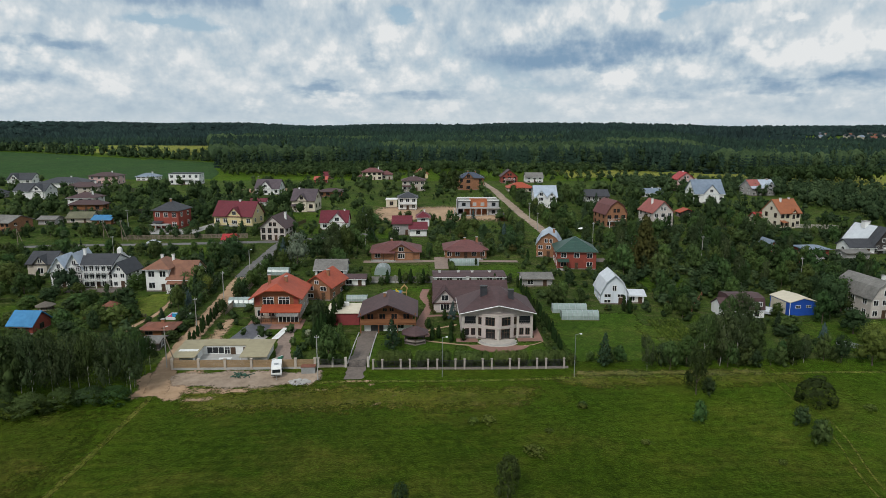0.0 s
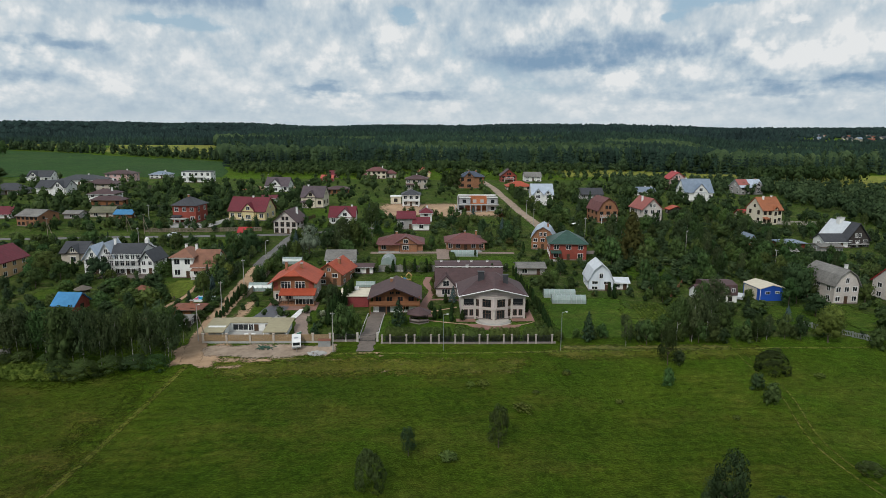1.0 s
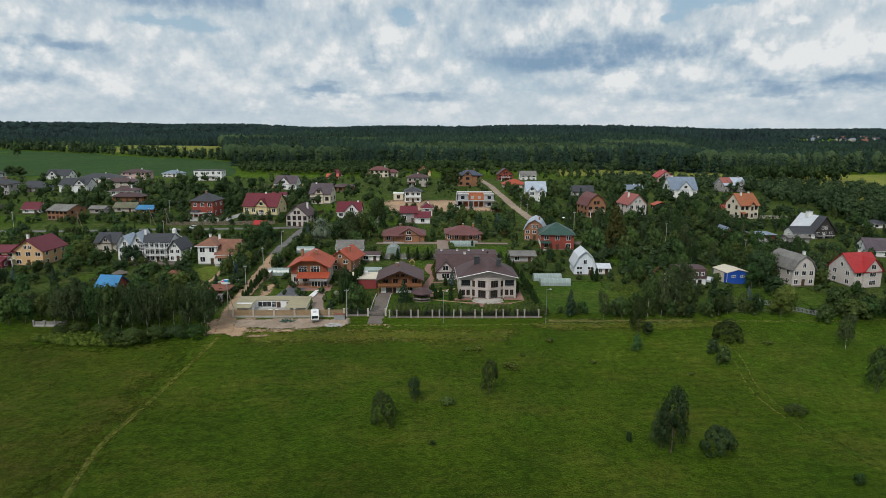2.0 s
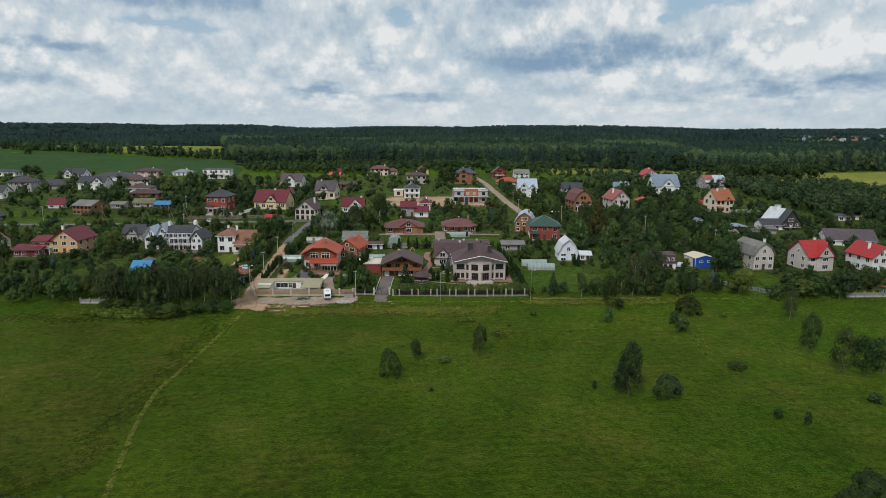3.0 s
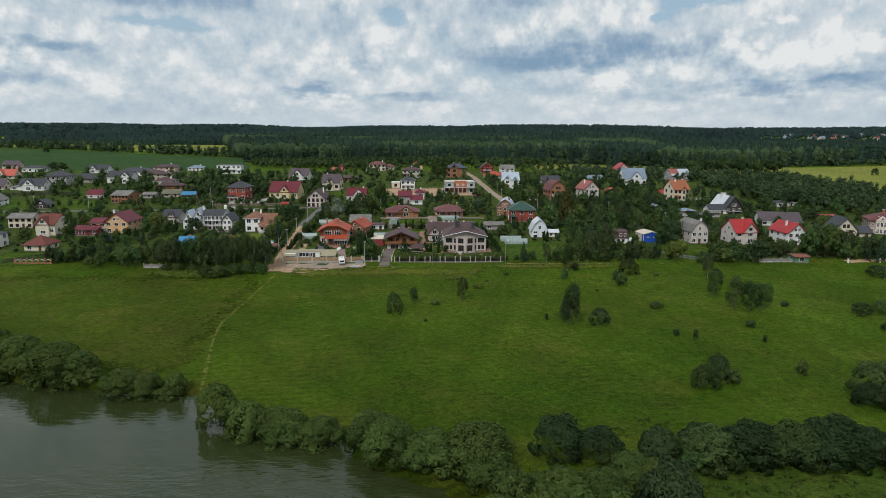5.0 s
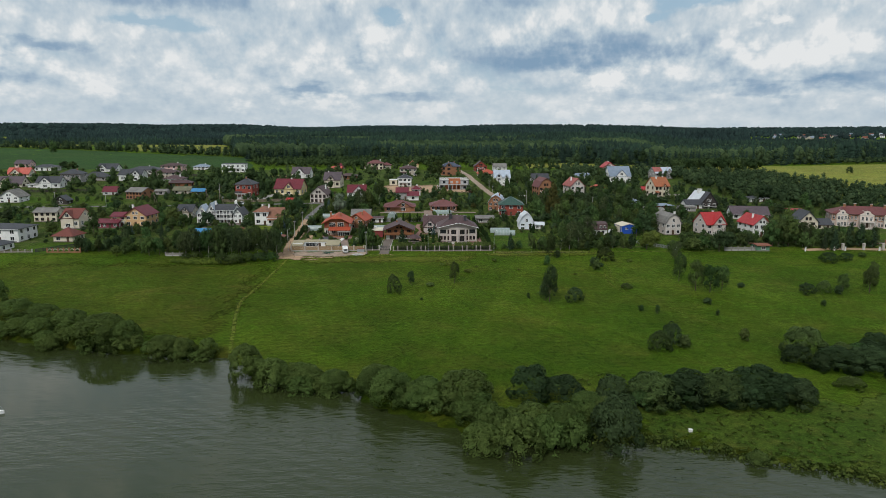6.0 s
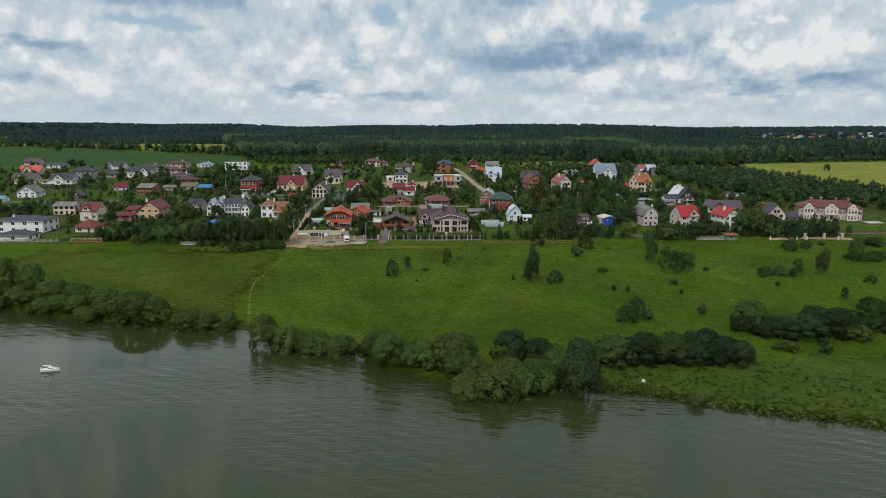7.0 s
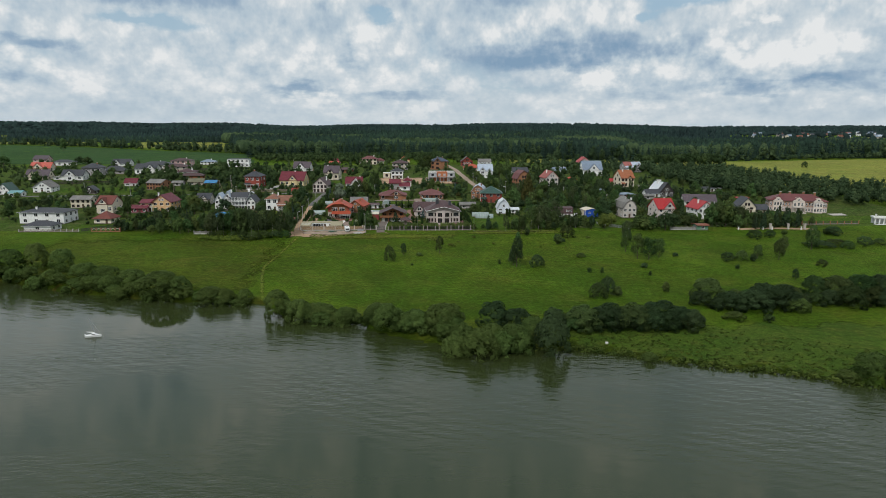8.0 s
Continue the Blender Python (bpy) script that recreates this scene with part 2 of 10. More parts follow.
stone_facade = mat("grey_stone_facing", (0.52, 0.45, 0.42), (0.42, 0.36, 0.34), 1.4, bump=0.15)
stone_trim = mat("pale_stone_trim", (0.50, 0.46, 0.41), (0.40, 0.36, 0.32), 1.6)
plinth_stone = mat("plinth_stone", (0.24, 0.20, 0.18), (0.16, 0.14, 0.12), 1.5, bump=0.3)
white_paint = mat("white_paint", (0.8, 0.8, 0.79), (0.72, 0.72, 0.7), 1.5, rough=0.5)
brown_frame = mat("brown_frame_paint", (0.09, 0.05, 0.03), (0.06, 0.035, 0.02), 1.5, rough=0.5)
old_concrete = mat("old_concrete", (0.26, 0.25, 0.23), (0.18, 0.17, 0.155), 0.9, bump=0.2)
concrete = mat("concrete", (0.42, 0.41, 0.39), (0.32, 0.31, 0.29), 1.1, bump=0.2)
anthracite = mat("charcoal_roof_tile", (0.055, 0.057, 0.064), (0.036, 0.037, 0.043), 0.8, rough=0.55, courses=0.35)
brown = mat("dark_brown_roof_tile", (0.092, 0.050, 0.050), (0.060, 0.035, 0.036), 0.8, rough=0.6, courses=0.35)
brownred = mat("brown_red_roof_tile", (0.168, 0.063, 0.0588), (0.1134, 0.0462, 0.0441), 0.8, rough=0.65, courses=0.35)
plum = mat("plum_roof_tile", (0.10, 0.075, 0.085), (0.066, 0.05, 0.058), 0.8, rough=0.6, courses=0.35)
burgundy = mat("burgundy_roof_tile", (0.15, 0.016, 0.028), (0.105, 0.013, 0.021), 0.8, rough=0.5, courses=0.35)
red = mat("red_roof_tile", (0.40, 0.028, 0.03), (0.31, 0.024, 0.024), 0.8, rough=0.45, courses=0.35)
coral = mat("coral_roof_tile", (0.50, 0.11, 0.08), (0.38, 0.085, 0.06), 0.8, rough=0.55, courses=0.35)
orange = mat("orange_roof_tile", (0.42, 0.080, 0.036), (0.31, 0.060, 0.03), 0.8, rough=0.6, courses=0.35)
terracotta = mat("terracotta_roof_tile", (0.36, 0.125, 0.055), (0.26, 0.09, 0.042), 0.8, rough=0.65, courses=0.35)
faded_red = mat("faded_red_roof_tile", (0.34, 0.105, 0.09), (0.25, 0.085, 0.07), 0.8, rough=0.65, courses=0.35)
darkred = mat("dark_red_roof_tile", (0.17, 0.045, 0.032), (0.12, 0.034, 0.025), 0.8, rough=0.6, courses=0.35)
navy = mat("dark_blue_roof_sheet", (0.065, 0.08, 0.115), (0.045, 0.056, 0.082), 0.8, rough=0.5, courses=0.35)
tawny = mat("tawny_roof_tile", (0.25, 0.115, 0.07), (0.175, 0.082, 0.052), 0.8, rough=0.65, courses=0.35)
rust = mat("rust_brown_roof", (0.24, 0.085, 0.05), (0.15, 0.06, 0.04), 0.9, rough=0.7, courses=0.35)
bluegrey = mat("blue_grey_metal_roof", (0.20, 0.25, 0.32), (0.145, 0.185, 0.24), 0.7, rough=0.4, courses=0.35, spec=0.5)
metal = mat("pale_metal_roof", (0.44, 0.50, 0.58), (0.34, 0.39, 0.46), 0.7, rough=0.35, courses=0.4, spec=0.5)
silver = mat("silver_sheet_roof", (0.60, 0.63, 0.66), (0.50, 0.53, 0.56), 0.7, rough=0.4, spec=0.5)
grey_old = mat("old_slate_sheet", (0.215, 0.205, 0.19), (0.13, 0.125, 0.115), 1.4, rough=0.9, courses=0.6, big=0.25)
mossy = mat("mossy_slate_sheet", (0.17, 0.17, 0.10), (0.12, 0.115, 0.085), 1.4, rough=0.95, courses=0.6, big=0.3)
green = mat("dark_green_metal_roof", (0.035, 0.085, 0.066), (0.026, 0.06, 0.048), 0.7, rough=0.45, courses=0.35)
teal = mat("teal_sheet_roof", (0.16, 0.33, 0.34), (0.12, 0.25, 0.26), 0.8, rough=0.5)
bluetarp = mat("bright_blue_sheet", (0.055, 0.23, 0.44), (0.035, 0.165, 0.34), 0.8, rough=0.5)
dark_metal = mat("dark_metal", (0.05, 0.05, 0.05), (0.035, 0.035, 0.035), 2, rough=0.5)
galvanised = mat("galvanised_metal", (0.42, 0.44, 0.45), (0.33, 0.35, 0.36), 2, rough=0.4, metal=0.6)
old_wood = mat("weathered_wood", (0.26, 0.21, 0.16), (0.17, 0.135, 0.10), 1.5, stretch=(3, 3, 0.5), bump=0.3)

glass = bpy.data.materials.new("window_glass")
glass.use_nodes = True
gb = glass.node_tree.nodes["Principled BSDF"]
gb.inputs["Base Color"].default_value = (0.018, 0.021, 0.024, 1)
gb.inputs["Roughness"].default_value = 0.07
gb.inputs["Specular IOR Level"].default_value = 0.55

bark = mat("grey_brown_bark", (0.13, 0.10, 0.075), (0.07, 0.055, 0.04), 3, bump=0.5)
birch_bark = mat("white_birch_bark", (0.55, 0.53, 0.49), (0.10, 0.09, 0.08), 3.5, stretch=(0.5, 0.5, 2))
leaf_mid = mat("green_leaves", (0.09289, 0.1505, 0.04832), (0.04936, 0.08562, 0.02842), 0.9, rough=0.7, rand=0.8, spec=0.07, clumps=0.26)
leaf_dark = mat("dark_green_leaves", (0.07258, 0.1175, 0.04758), (0.03871, 0.0671, 0.02855), 0.9, rough=0.7, rand=0.45, spec=0.07, clumps=0.26)
leaf_light = mat("fresh_green_leaves", (0.195, 0.25, 0.055), (0.1105, 0.15, 0.0374), 0.9, rough=0.7, rand=0.4, spec=0.07, clumps=0.26)
leaf_silver = mat("silver_green_leaves", (0.24, 0.28, 0.20), (0.15, 0.19, 0.13), 0.9, rough=0.7, rand=0.2, spec=0.07, clumps=0.26)
leaf_shore = mat("willow_shrub_leaves", (0.132, 0.192, 0.053), (0.073, 0.116, 0.030), 0.7, rough=0.7, rand=0.3, spec=0.07, clumps=0.26)
needle = mat("spruce_needles", (0.04471, 0.07517, 0.03717), (0.02484, 0.0451, 0.0223), 1.2, rough=0.75, rand=0.4, spec=0.07)
needle_blue = mat("blue_spruce_needles", (0.085, 0.13, 0.125), (0.05, 0.085, 0.08), 1.2, rough=0.75, rand=0.3, spec=0.07)
needle_gold = mat("golden_fir_needles", (0.13, 0.12, 0.035), (0.06, 0.07, 0.025), 0.8, rough=0.75, rand=0.1, spec=0.07, clumps=0.26)
leaf_fresh = mat("yellow_green_leaves", (0.1291, 0.1879, 0.05204), (0.07204, 0.1128, 0.03469), 0.9, rough=0.7, rand=0.5, spec=0.07, clumps=0.26)
leaf_birch = mat("birch_leaves", (0.09677, 0.1316, 0.05583), (0.05645, 0.0832, 0.03553), 0.9, rough=0.7, rand=0.4, spec=0.07, clumps=0.28)
thuja_leaf = mat("thuja_leaves", (0.04471, 0.08268, 0.02478), (0.02484, 0.05011, 0.01611), 1.6, rough=0.75, rand=0.4, spec=0.07, clumps=0.26)


# ---- mesh building ----
class Build:
    def __init__(self):
        self.v, self.f = [], []

    def box(self, x0, x1, y0, y1, z0, z1):
        n = len(self.v)
        self.v += [(x0, y0, z0), (x1, y0, z0), (x1, y1, z0), (x0, y1, z0), (x0, y0, z1), (x1, y0, z1), (x1, y1, z1), (x0, y1, z1)]
        self.f += [(n, n + 3, n + 2, n + 1), (n + 4, n + 5, n + 6, n + 7), (n, n + 1, n + 5, n + 4), (n + 1, n + 2, n + 6, n + 5), (n + 2, n + 3, n + 7, n + 6), (n + 3, n, n + 4, n + 7)]
        return self

    def prism(self, pts, a, b, axis="y"):
        """A closed outline, counter-clockwise in (x, z) for axis y, (y, z) for axis x, (x, y) for axis z, run from a to b."""
        n, k = len(self.v), len(pts)
        for c in (a, b):
            for p, q in pts:
                self.v.append((p, c, q) if axis == "y" else (c, p, q) if axis == "x" else (p, q, c))
        flip = axis == "y"
        for i in range(k):
            j = (i + 1) % k
            q = (n + i, n + j, n + k + j, n + k + i)
            self.f.append(q if not flip else q[::-1] if axis != "y" else q)
        self.f.append(tuple(n + i for i in range(k)))
        self.f.append(tuple(n + k + i for i in reversed(range(k))))
        return self

    def hip(self, x0, x1, y0, y1, z, rise, thick=0.2):
        n = len(self.v)
        w, d = x1 - x0, y1 - y0
        for zz in (z - thick, z):
            self.v += [(x0, y0, zz), (x1, y0, zz), (x1, y1, zz), (x0, y1, zz)]
        if w >= d:
            e = min(d / 2, w / 2 - 0.2)
            self.v += [(x0 + e, (y0 + y1) / 2, z + rise), (x1 - e, (y0 + y1) / 2, z + rise)]
            self.f += [(n + 4, n + 5, n + 9, n + 8), (n + 5, n + 6, n + 9), (n + 6, n + 7, n + 8, n + 9), (n + 7, n + 4, n + 8)]
        else:
            e = w / 2
            self.v += [((x0 + x1) / 2, y0 + e, z + rise), ((x0 + x1) / 2, y1 - e, z + rise)]
            self.f += [(n + 4, n + 5, n + 8), (n + 5, n + 6, n + 9, n + 8), (n + 6, n + 7, n + 9), (n + 7, n + 4, n + 8, n + 9)]
        self.f += [(n, n + 3, n + 2, n + 1)] + [(n + i, n + (i + 1) % 4, n + 4 + (i + 1) % 4, n + 4 + i) for i in range(4)]
        return self

    def tube(self, x, y, z0, z1, r0, r1, k=8):
        n = len(self.v)
        for z, r in ((z0, r0), (z1, r1)):
            for i in range(k):
                a = 2 * math.pi * i / k
                self.v.append((x + r * math.cos(a), y + r * math.sin(a), z))
        for i in range(k):
            j = (i + 1) % k
            self.f.append((n + i, n + j, n + k + j, n + k + i))
        self.f += [tuple(n + i for i in reversed(range(k))), tuple(n + k + i for i in range(k))]
        return self

    def beam(self, a, b, r0, r1=None, k=5):
        """A tapered round bar from a to b."""
        a, b = Vector(a), Vector(b)
        r1 = r0 if r1 is None else r1
        m = (b - a).to_track_quat("Z", "Y").to_matrix()
        n = len(self.v)
        for c, r in ((a, r0), (b, r1)):
            for i in range(k):
                g = 2 * math.pi * i / k
                self.v.append(tuple(c + m @ Vector((r * math.cos(g), r * math.sin(g), 0))))
        for i in range(k):
            j = (i + 1) % k
            self.f.append((n + i, n + j, n + k + j, n + k + i))
        self.f += [tuple(n + i for i in reversed(range(k))), tuple(n + k + i for i in range(k))]
        return self

    def mesh(self, name, material):
        me = bpy.data.meshes.new(name)
        me.from_pydata(self.v, [], self.f)
        bm = bmesh.new()
        bm.from_mesh(me)
        bmesh.ops.recalc_face_normals(bm, faces=bm.faces)
        bm.to_mesh(me)
        bm.free()
        me.materials.append(material)
        return me


def part(name, build, material, parent, label="", at=None):
    """ONE mesh object under a thing or part. build: a Build or a ready mesh."""
    me = build.mesh(name, material) if isinstance(build, Build) else build
    ob = new(name, me)
    ob.parent = parent
    if at is not None:
        ob.matrix_basis = at
    if label:
        ob["label"] = label
    return ob


# ---- the lie of the land ----
PROFILE_Y = (-770, -66, -33, 22, 66, 120, 175, 241, 307, 373, 460, 548, 768, 1097, 1650, 2750, 5500)
PROFILE_Z = (1, 1, 1, 1.5, 3.5, 6.4, 9.1, 12.9, 15.8, 17.3, 17.9, 18.9, 22, 26.3, 31, 33, 36)
SHORE_X = (-600, -300, -200, -139, -113, -91, -65.5, -44, -37, -15, -11, 4.5, 13, 26, 37, 47, 58, 69, 79, 94, 140, 300, 900)
SHORE_Y = (190, 120, 82, 56, 40.5, 31, 23.5, 20, 7, -1, -8, -18.5, -25, -23, -24, -28, -33.5, -38, -41.5, -50.5, -75, -150, -330)
WATER = 0.45


def land(x, y):
    """Height of the ground, for numbers or arrays."""
    x, y = np.asarray(x, float), np.asarray(y, float)
    z = sum(np.interp(y + o, PROFILE_Y, PROFILE_Z) for o in np.linspace(-13, 13, 9)) / 9
    d = y - np.interp(x, SHORE_X, SHORE_Y)
    far = np.clip((y + 560) / -60, 0, 1) * 6
    s = np.clip((d + 3) / 5, 0, 1)
    s = s * s * (3 - 2 * s)
    s = np.where(y < -500, 0, s)
    rough = 0.12 * np.sin(x * 0.11 + y * 0.05) * np.sin(y * 0.09 - x * 0.03)
    hills = np.clip((y - 1150) / 900, 0, 1) * (5 * np.sin(x * 0.0034 - 0.3) + 4 * np.sin(x * 0.0091 + y * 0.001))
    ramp01 = lambda q: np.clip(q, 0, 1) ** 2 * (3 - 2 * np.clip(q, 0, 1))
    knolls = 3.4 * np.exp(-((x + 420) / 230) ** 2) * ramp01((y - 430) / 150) * (1 - ramp01((y - 720) / 200)) + 4.0 * np.exp(-((x - 480) / 130) ** 2) * ramp01((y - 300) / 120) * (1 - ramp01((y - 520) / 200))
    dip = 13 * ramp01((x / np.maximum(y, 1) - 0.36) / 0.14) * ramp01((y - 560) / 150) * (1 - 0.75 * ramp01((y - 1230) / 200))
    vale = 13 * ramp01((-x / np.maximum(y, 1) - 0.22) / 0.1) * ramp01((y - 880) / 130) * (1 - ramp01((y - 1900) / 500))
    return -2.5 + (z + rough + 2.5) * s + far + hills + knolls - vale - dip


def gz(x, y):
    return float(land(x, y))


def spread(fine0, fine1, step, end0, end1):
    a = list(np.arange(fine0, fine1 + 0.01, step))
    s, v = step, fine1
    while v < end1:
        s *= 1.22
        v = min(end1, v + s)
        a.append(v)
    s, v = step, fine0
    while v > end0:
        s *= 1.22
        v = max(end0, v - s)
        a.insert(0, v)
    return np.array(a)


def sheet(name, xs, ys, height, material):
    gx_, gy_ = np.meshgrid(xs, ys)
    zz = height(gx_, gy_)
    v = np.stack([gx_, gy_, zz], -1).reshape(-1, 3)
    nx, ny = len(xs), len(ys)
    i = (np.arange(ny - 1)[:, None] * nx + np.arange(nx - 1)[None, :]).reshape(-1)
    f = np.stack([i, i + 1, i + nx + 1, i + nx], -1)
    me = bpy.data.meshes.new(name)
    me.from_pydata(v.tolist(), [], f.tolist())
    me.materials.append(material)
    me.polygons.foreach_set("use_smooth", [True] * len(me.polygons))
    return new(name, me)


def grass_material(name, lush, pale, dry, rows=0.0, patch=0.012, sheen=0.14):
    """Grass with broad dry and lush patches, tufts, and faint mown rows."""
    m = bpy.data.materials.new(name)
    m.use_nodes = True
    t = m.node_tree
    nd, ln = t.nodes, t.links
    b = nd["Principled BSDF"]
    b.inputs["Roughness"].default_value, b.inputs["Specular IOR Level"].default_value = 0.9, 0.04
    b.inputs["Sheen Weight"].default_value, b.inputs["Sheen Roughness"].default_value = sheen, 0.45
    b.inputs["Sheen Tint"].default_value = (0.53, 1.0, 0.12, 1)
    geo = nd.new("ShaderNodeNewGeometry")

    def nz(scale, detail, rough=0.6, stretch=(1, 1, 1)):
        mp = nd.new("ShaderNodeMapping")
        mp.inputs["Scale"].default_value = stretch
        ln.new(geo.outputs["Position"], mp.inputs[0])
        n = nd.new("ShaderNodeTexNoise")
        n.inputs["Scale"].default_value, n.inputs["Detail"].default_value, n.inputs["Roughness"].default_value = scale, detail, rough
        ln.new(mp.outputs[0], n.inputs["Vector"])
        return n.outputs[0]

    def ramp(fac, a, b_, p0, p1):
        r = nd.new("ShaderNodeValToRGB")
        r.color_ramp.elements[0].position, r.color_ramp.elements[0].color = p0, (*a, 1)
        r.color_ramp.elements[1].position, r.color_ramp.elements[1].color = p1, (*b_, 1)
        ln.new(fac, r.inputs[0])
        return r.outputs[0]

    def mix(kind, fac, a, b_):
        n = nd.new("ShaderNodeMix")
        n.data_type, n.blend_type = "RGBA", kind
        if isinstance(fac, float):
            n.inputs["Factor"].default_value = fac
        else:
            ln.new(fac, n.inputs["Factor"])
        ln.new(a, n.inputs["A"])
        ln.new(b_, n.inputs["B"])
        return n.outputs["Result"]

    base = ramp(nz(patch, 4), lush, pale, 0.38, 0.66)
    dryness = ramp(nz(patch * 4, 5, 0.7, (1, 1.6, 1)), (0, 0, 0), (0.75, 0.75, 0.75), 0.49, 0.72)
    dr = nd.new("ShaderNodeRGB")
    dr.outputs[0].default_value = (*dry, 1)
    col = mix("MIX", dryness, base, dr.outputs[0])
    col = mix("MULTIPLY", 0.8, col, ramp(nz(0.75, 8, 0.85), (0.50, 0.56, 0.5), (1.5, 1.4, 1.35), 0.40, 0.60))
    col = mix("MULTIPLY", 0.6, col, ramp(nz(0.11, 5, 0.75), (0.70, 0.80, 0.78), (1.38, 1.22, 1.15), 0.38, 0.62))
    tuft = nz(3.0, 4, 0.7)
    col = mix("MULTIPLY", 0.7, col, ramp(tuft, (0.6, 0.6, 0.6), (1.3, 1.3, 1.3), 0.3, 0.7))
    if rows:
        mp = nd.new("ShaderNodeMapping")
        mp.inputs["Rotation"].default_value = (0, 0, radians(-4))
        ln.new(geo.outputs["Position"], mp.inputs[0])
        w = nd.new("ShaderNodeTexWave")
        w.wave_type, w.bands_direction = "BANDS", "Y"
        w.inputs["Scale"].default_value, w.inputs["Distortion"].default_value = 0.15, 4.5
        w.inputs["Detail"].default_value, w.inputs["Detail Scale"].default_value = 4.0, 0.35
        ln.new(mp.outputs[0], w.inputs["Vector"])
        fade = nd.new("ShaderNodeMapRange")
        fade.inputs["From Min"].default_value, fade.inputs["From Max"].default_value = 0.38, 0.62
        fade.inputs["To Min"].default_value, fade.inputs["To Max"].default_value = 0.0, rows
        ln.new(nz(0.03, 3), fade.inputs[0])
        col = mix("MULTIPLY", fade.outputs[0], col, ramp(w.outputs["Fac"], (0.68, 0.72, 0.68), (1.22, 1.18, 1.15), 0.15, 0.85))
    ln.new(col, b.inputs["Base Color"])
    # the soft shine of the blades is as patchy as the grass itself
    shine = None
    for src, lo, hi in ((nz(0.75, 8, 0.85), 0.62, 1.40), (nz(0.10, 6, 0.8), 0.82, 1.18), (nz(0.022, 4, 0.6), 0.80, 1.20)):
        mr = nd.new("ShaderNodeMapRange")
        mr.inputs["From Min"].default_value, mr.inputs["From Max"].default_value = 0.38, 0.62
        mr.inputs["To Min"].default_value, mr.inputs["To Max"].default_value = lo, hi
        ln.new(src, mr.inputs[0])
        mm = nd.new("ShaderNodeMath")
        mm.operation = "MULTIPLY"
        ln.new(mr.outputs[0], mm.inputs[0])
        if shine is None:
            mm.inputs[1].default_value = sheen
        else:
            ln.new(shine, mm.inputs[1])
        shine = mm.outputs[0]
    ln.new(shine, b.inputs["Sheen Weight"])
    ln.new(ramp(nz(0.07, 6, 0.75), (0.48, 1.0, 0.065), (0.68, 1.0, 0.10), 0.42, 0.68), b.inputs["Sheen Tint"])
    bp = nd.new("ShaderNodeBump")
    bp.inputs["Strength"].default_value, bp.inputs["Distance"].default_value = 0.6, 0.25
    ln.new(tuft, bp.inputs["Height"])
    ln.new(bp.outputs[0], b.inputs["Normal"])
    return m


meadow = grass_material("meadow_grass", (0.0120, 0.0236, 0.0019), (0.0238, 0.0336, 0.0027), (0.0585, 0.049, 0.0115), rows=0.75, sheen=0.245)
garden_soil = grass_material("garden_ground", (0.02064, 0.0352, 0.01045), (0.03956, 0.05456, 0.0171), (0.0989, 0.0792, 0.05225), patch=0.06)
track_grass = grass_material("trodden_grass", (0.066, 0.074, 0.017), (0.086, 0.084, 0.024), (0.115, 0.10, 0.04), patch=0.08, sheen=0.26)
meadow_trodden = grass_material("trodden_meadow", (0.050, 0.052, 0.010), (0.070, 0.066, 0.017), (0.11, 0.092, 0.038), patch=0.08, sheen=0.27)
# Browner unmown grass, with a cloud's shade also put into its duller colour.
unmown = grass_material("unmown_cloud_dulled_meadow", (0.019, 0.024, 0.0030), (0.027, 0.030, 0.0042), (0.060, 0.043, 0.014), rows=0.35, patch=0.03, sheen=0.19)
dry_meadow = grass_material("dry_meadow", (0.040, 0.040, 0.007), (0.058, 0.052, 0.011), (0.11, 0.083, 0.035), patch=0.06, sheen=0.22)
worn_grass = grass_material("worn_grass", (0.085, 0.085, 0.026), (0.12, 0.105, 0.04), (0.17, 0.14, 0.08), patch=0.08)
lawn = grass_material("mown_lawn", (0.02584, 0.05292, 0.0081), (0.03648, 0.06199, 0.01053), (0.0646, 0.06653, 0.02025), patch=0.05)
crop_green = grass_material("green_crop", (0.021, 0.052, 0.022), (0.027, 0.060, 0.025), (0.036, 0.060, 0.027), rows=0.4, patch=0.006, sheen=0.06)
crop_pale = grass_material("ripening_rape_crop", (0.185, 0.178, 0.046), (0.150, 0.152, 0.042), (0.225, 0.205, 0.07), rows=0.3, patch=0.01)
rough_grass = grass_material("rough_marsh_grass", (0.022, 0.043, 0.008), (0.037, 0.055, 0.011), (0.070, 0.070, 0.018), patch=0.05)
earth = mat("bare_sandy_earth", (0.4248, 0.2862, 0.18), (0.295, 0.1944, 0.115), 0.5, rough=0.95, bump=0.4, bscale=3, big=0.25)
gravel = mat("grey_gravel", (0.374, 0.2915, 0.2236), (0.242, 0.1802, 0.13), 0.7, rough=0.95, bump=0.5, bscale=6, big=0.25)
asphalt = mat("worn_asphalt", (0.17, 0.165, 0.16), (0.12, 0.115, 0.11), 0.9, rough=0.9, big=0.2)
paver = mat("clay_pavers", (0.30, 0.16, 0.125), (0.21, 0.12, 0.095), 1.6, rough=0.85)
paver_warm = mat("warm_grey_pavers", (0.30, 0.225, 0.185), (0.21, 0.155, 0.125), 1.6, rough=0.85)
paver_grey = mat("grey_pavers", (0.184, 0.1521, 0.1292), (0.124, 0.1014, 0.0874), 1.6, rough=0.85)

ground = sheet("ground", spread(-240, 240, 3.0, -4800, 4800), spread(-70, 440, 3.0, -1500, 4900), land, meadow)
tagged(ground, "wide green meadow sloping gently down to the water", "ground", kind="structure")

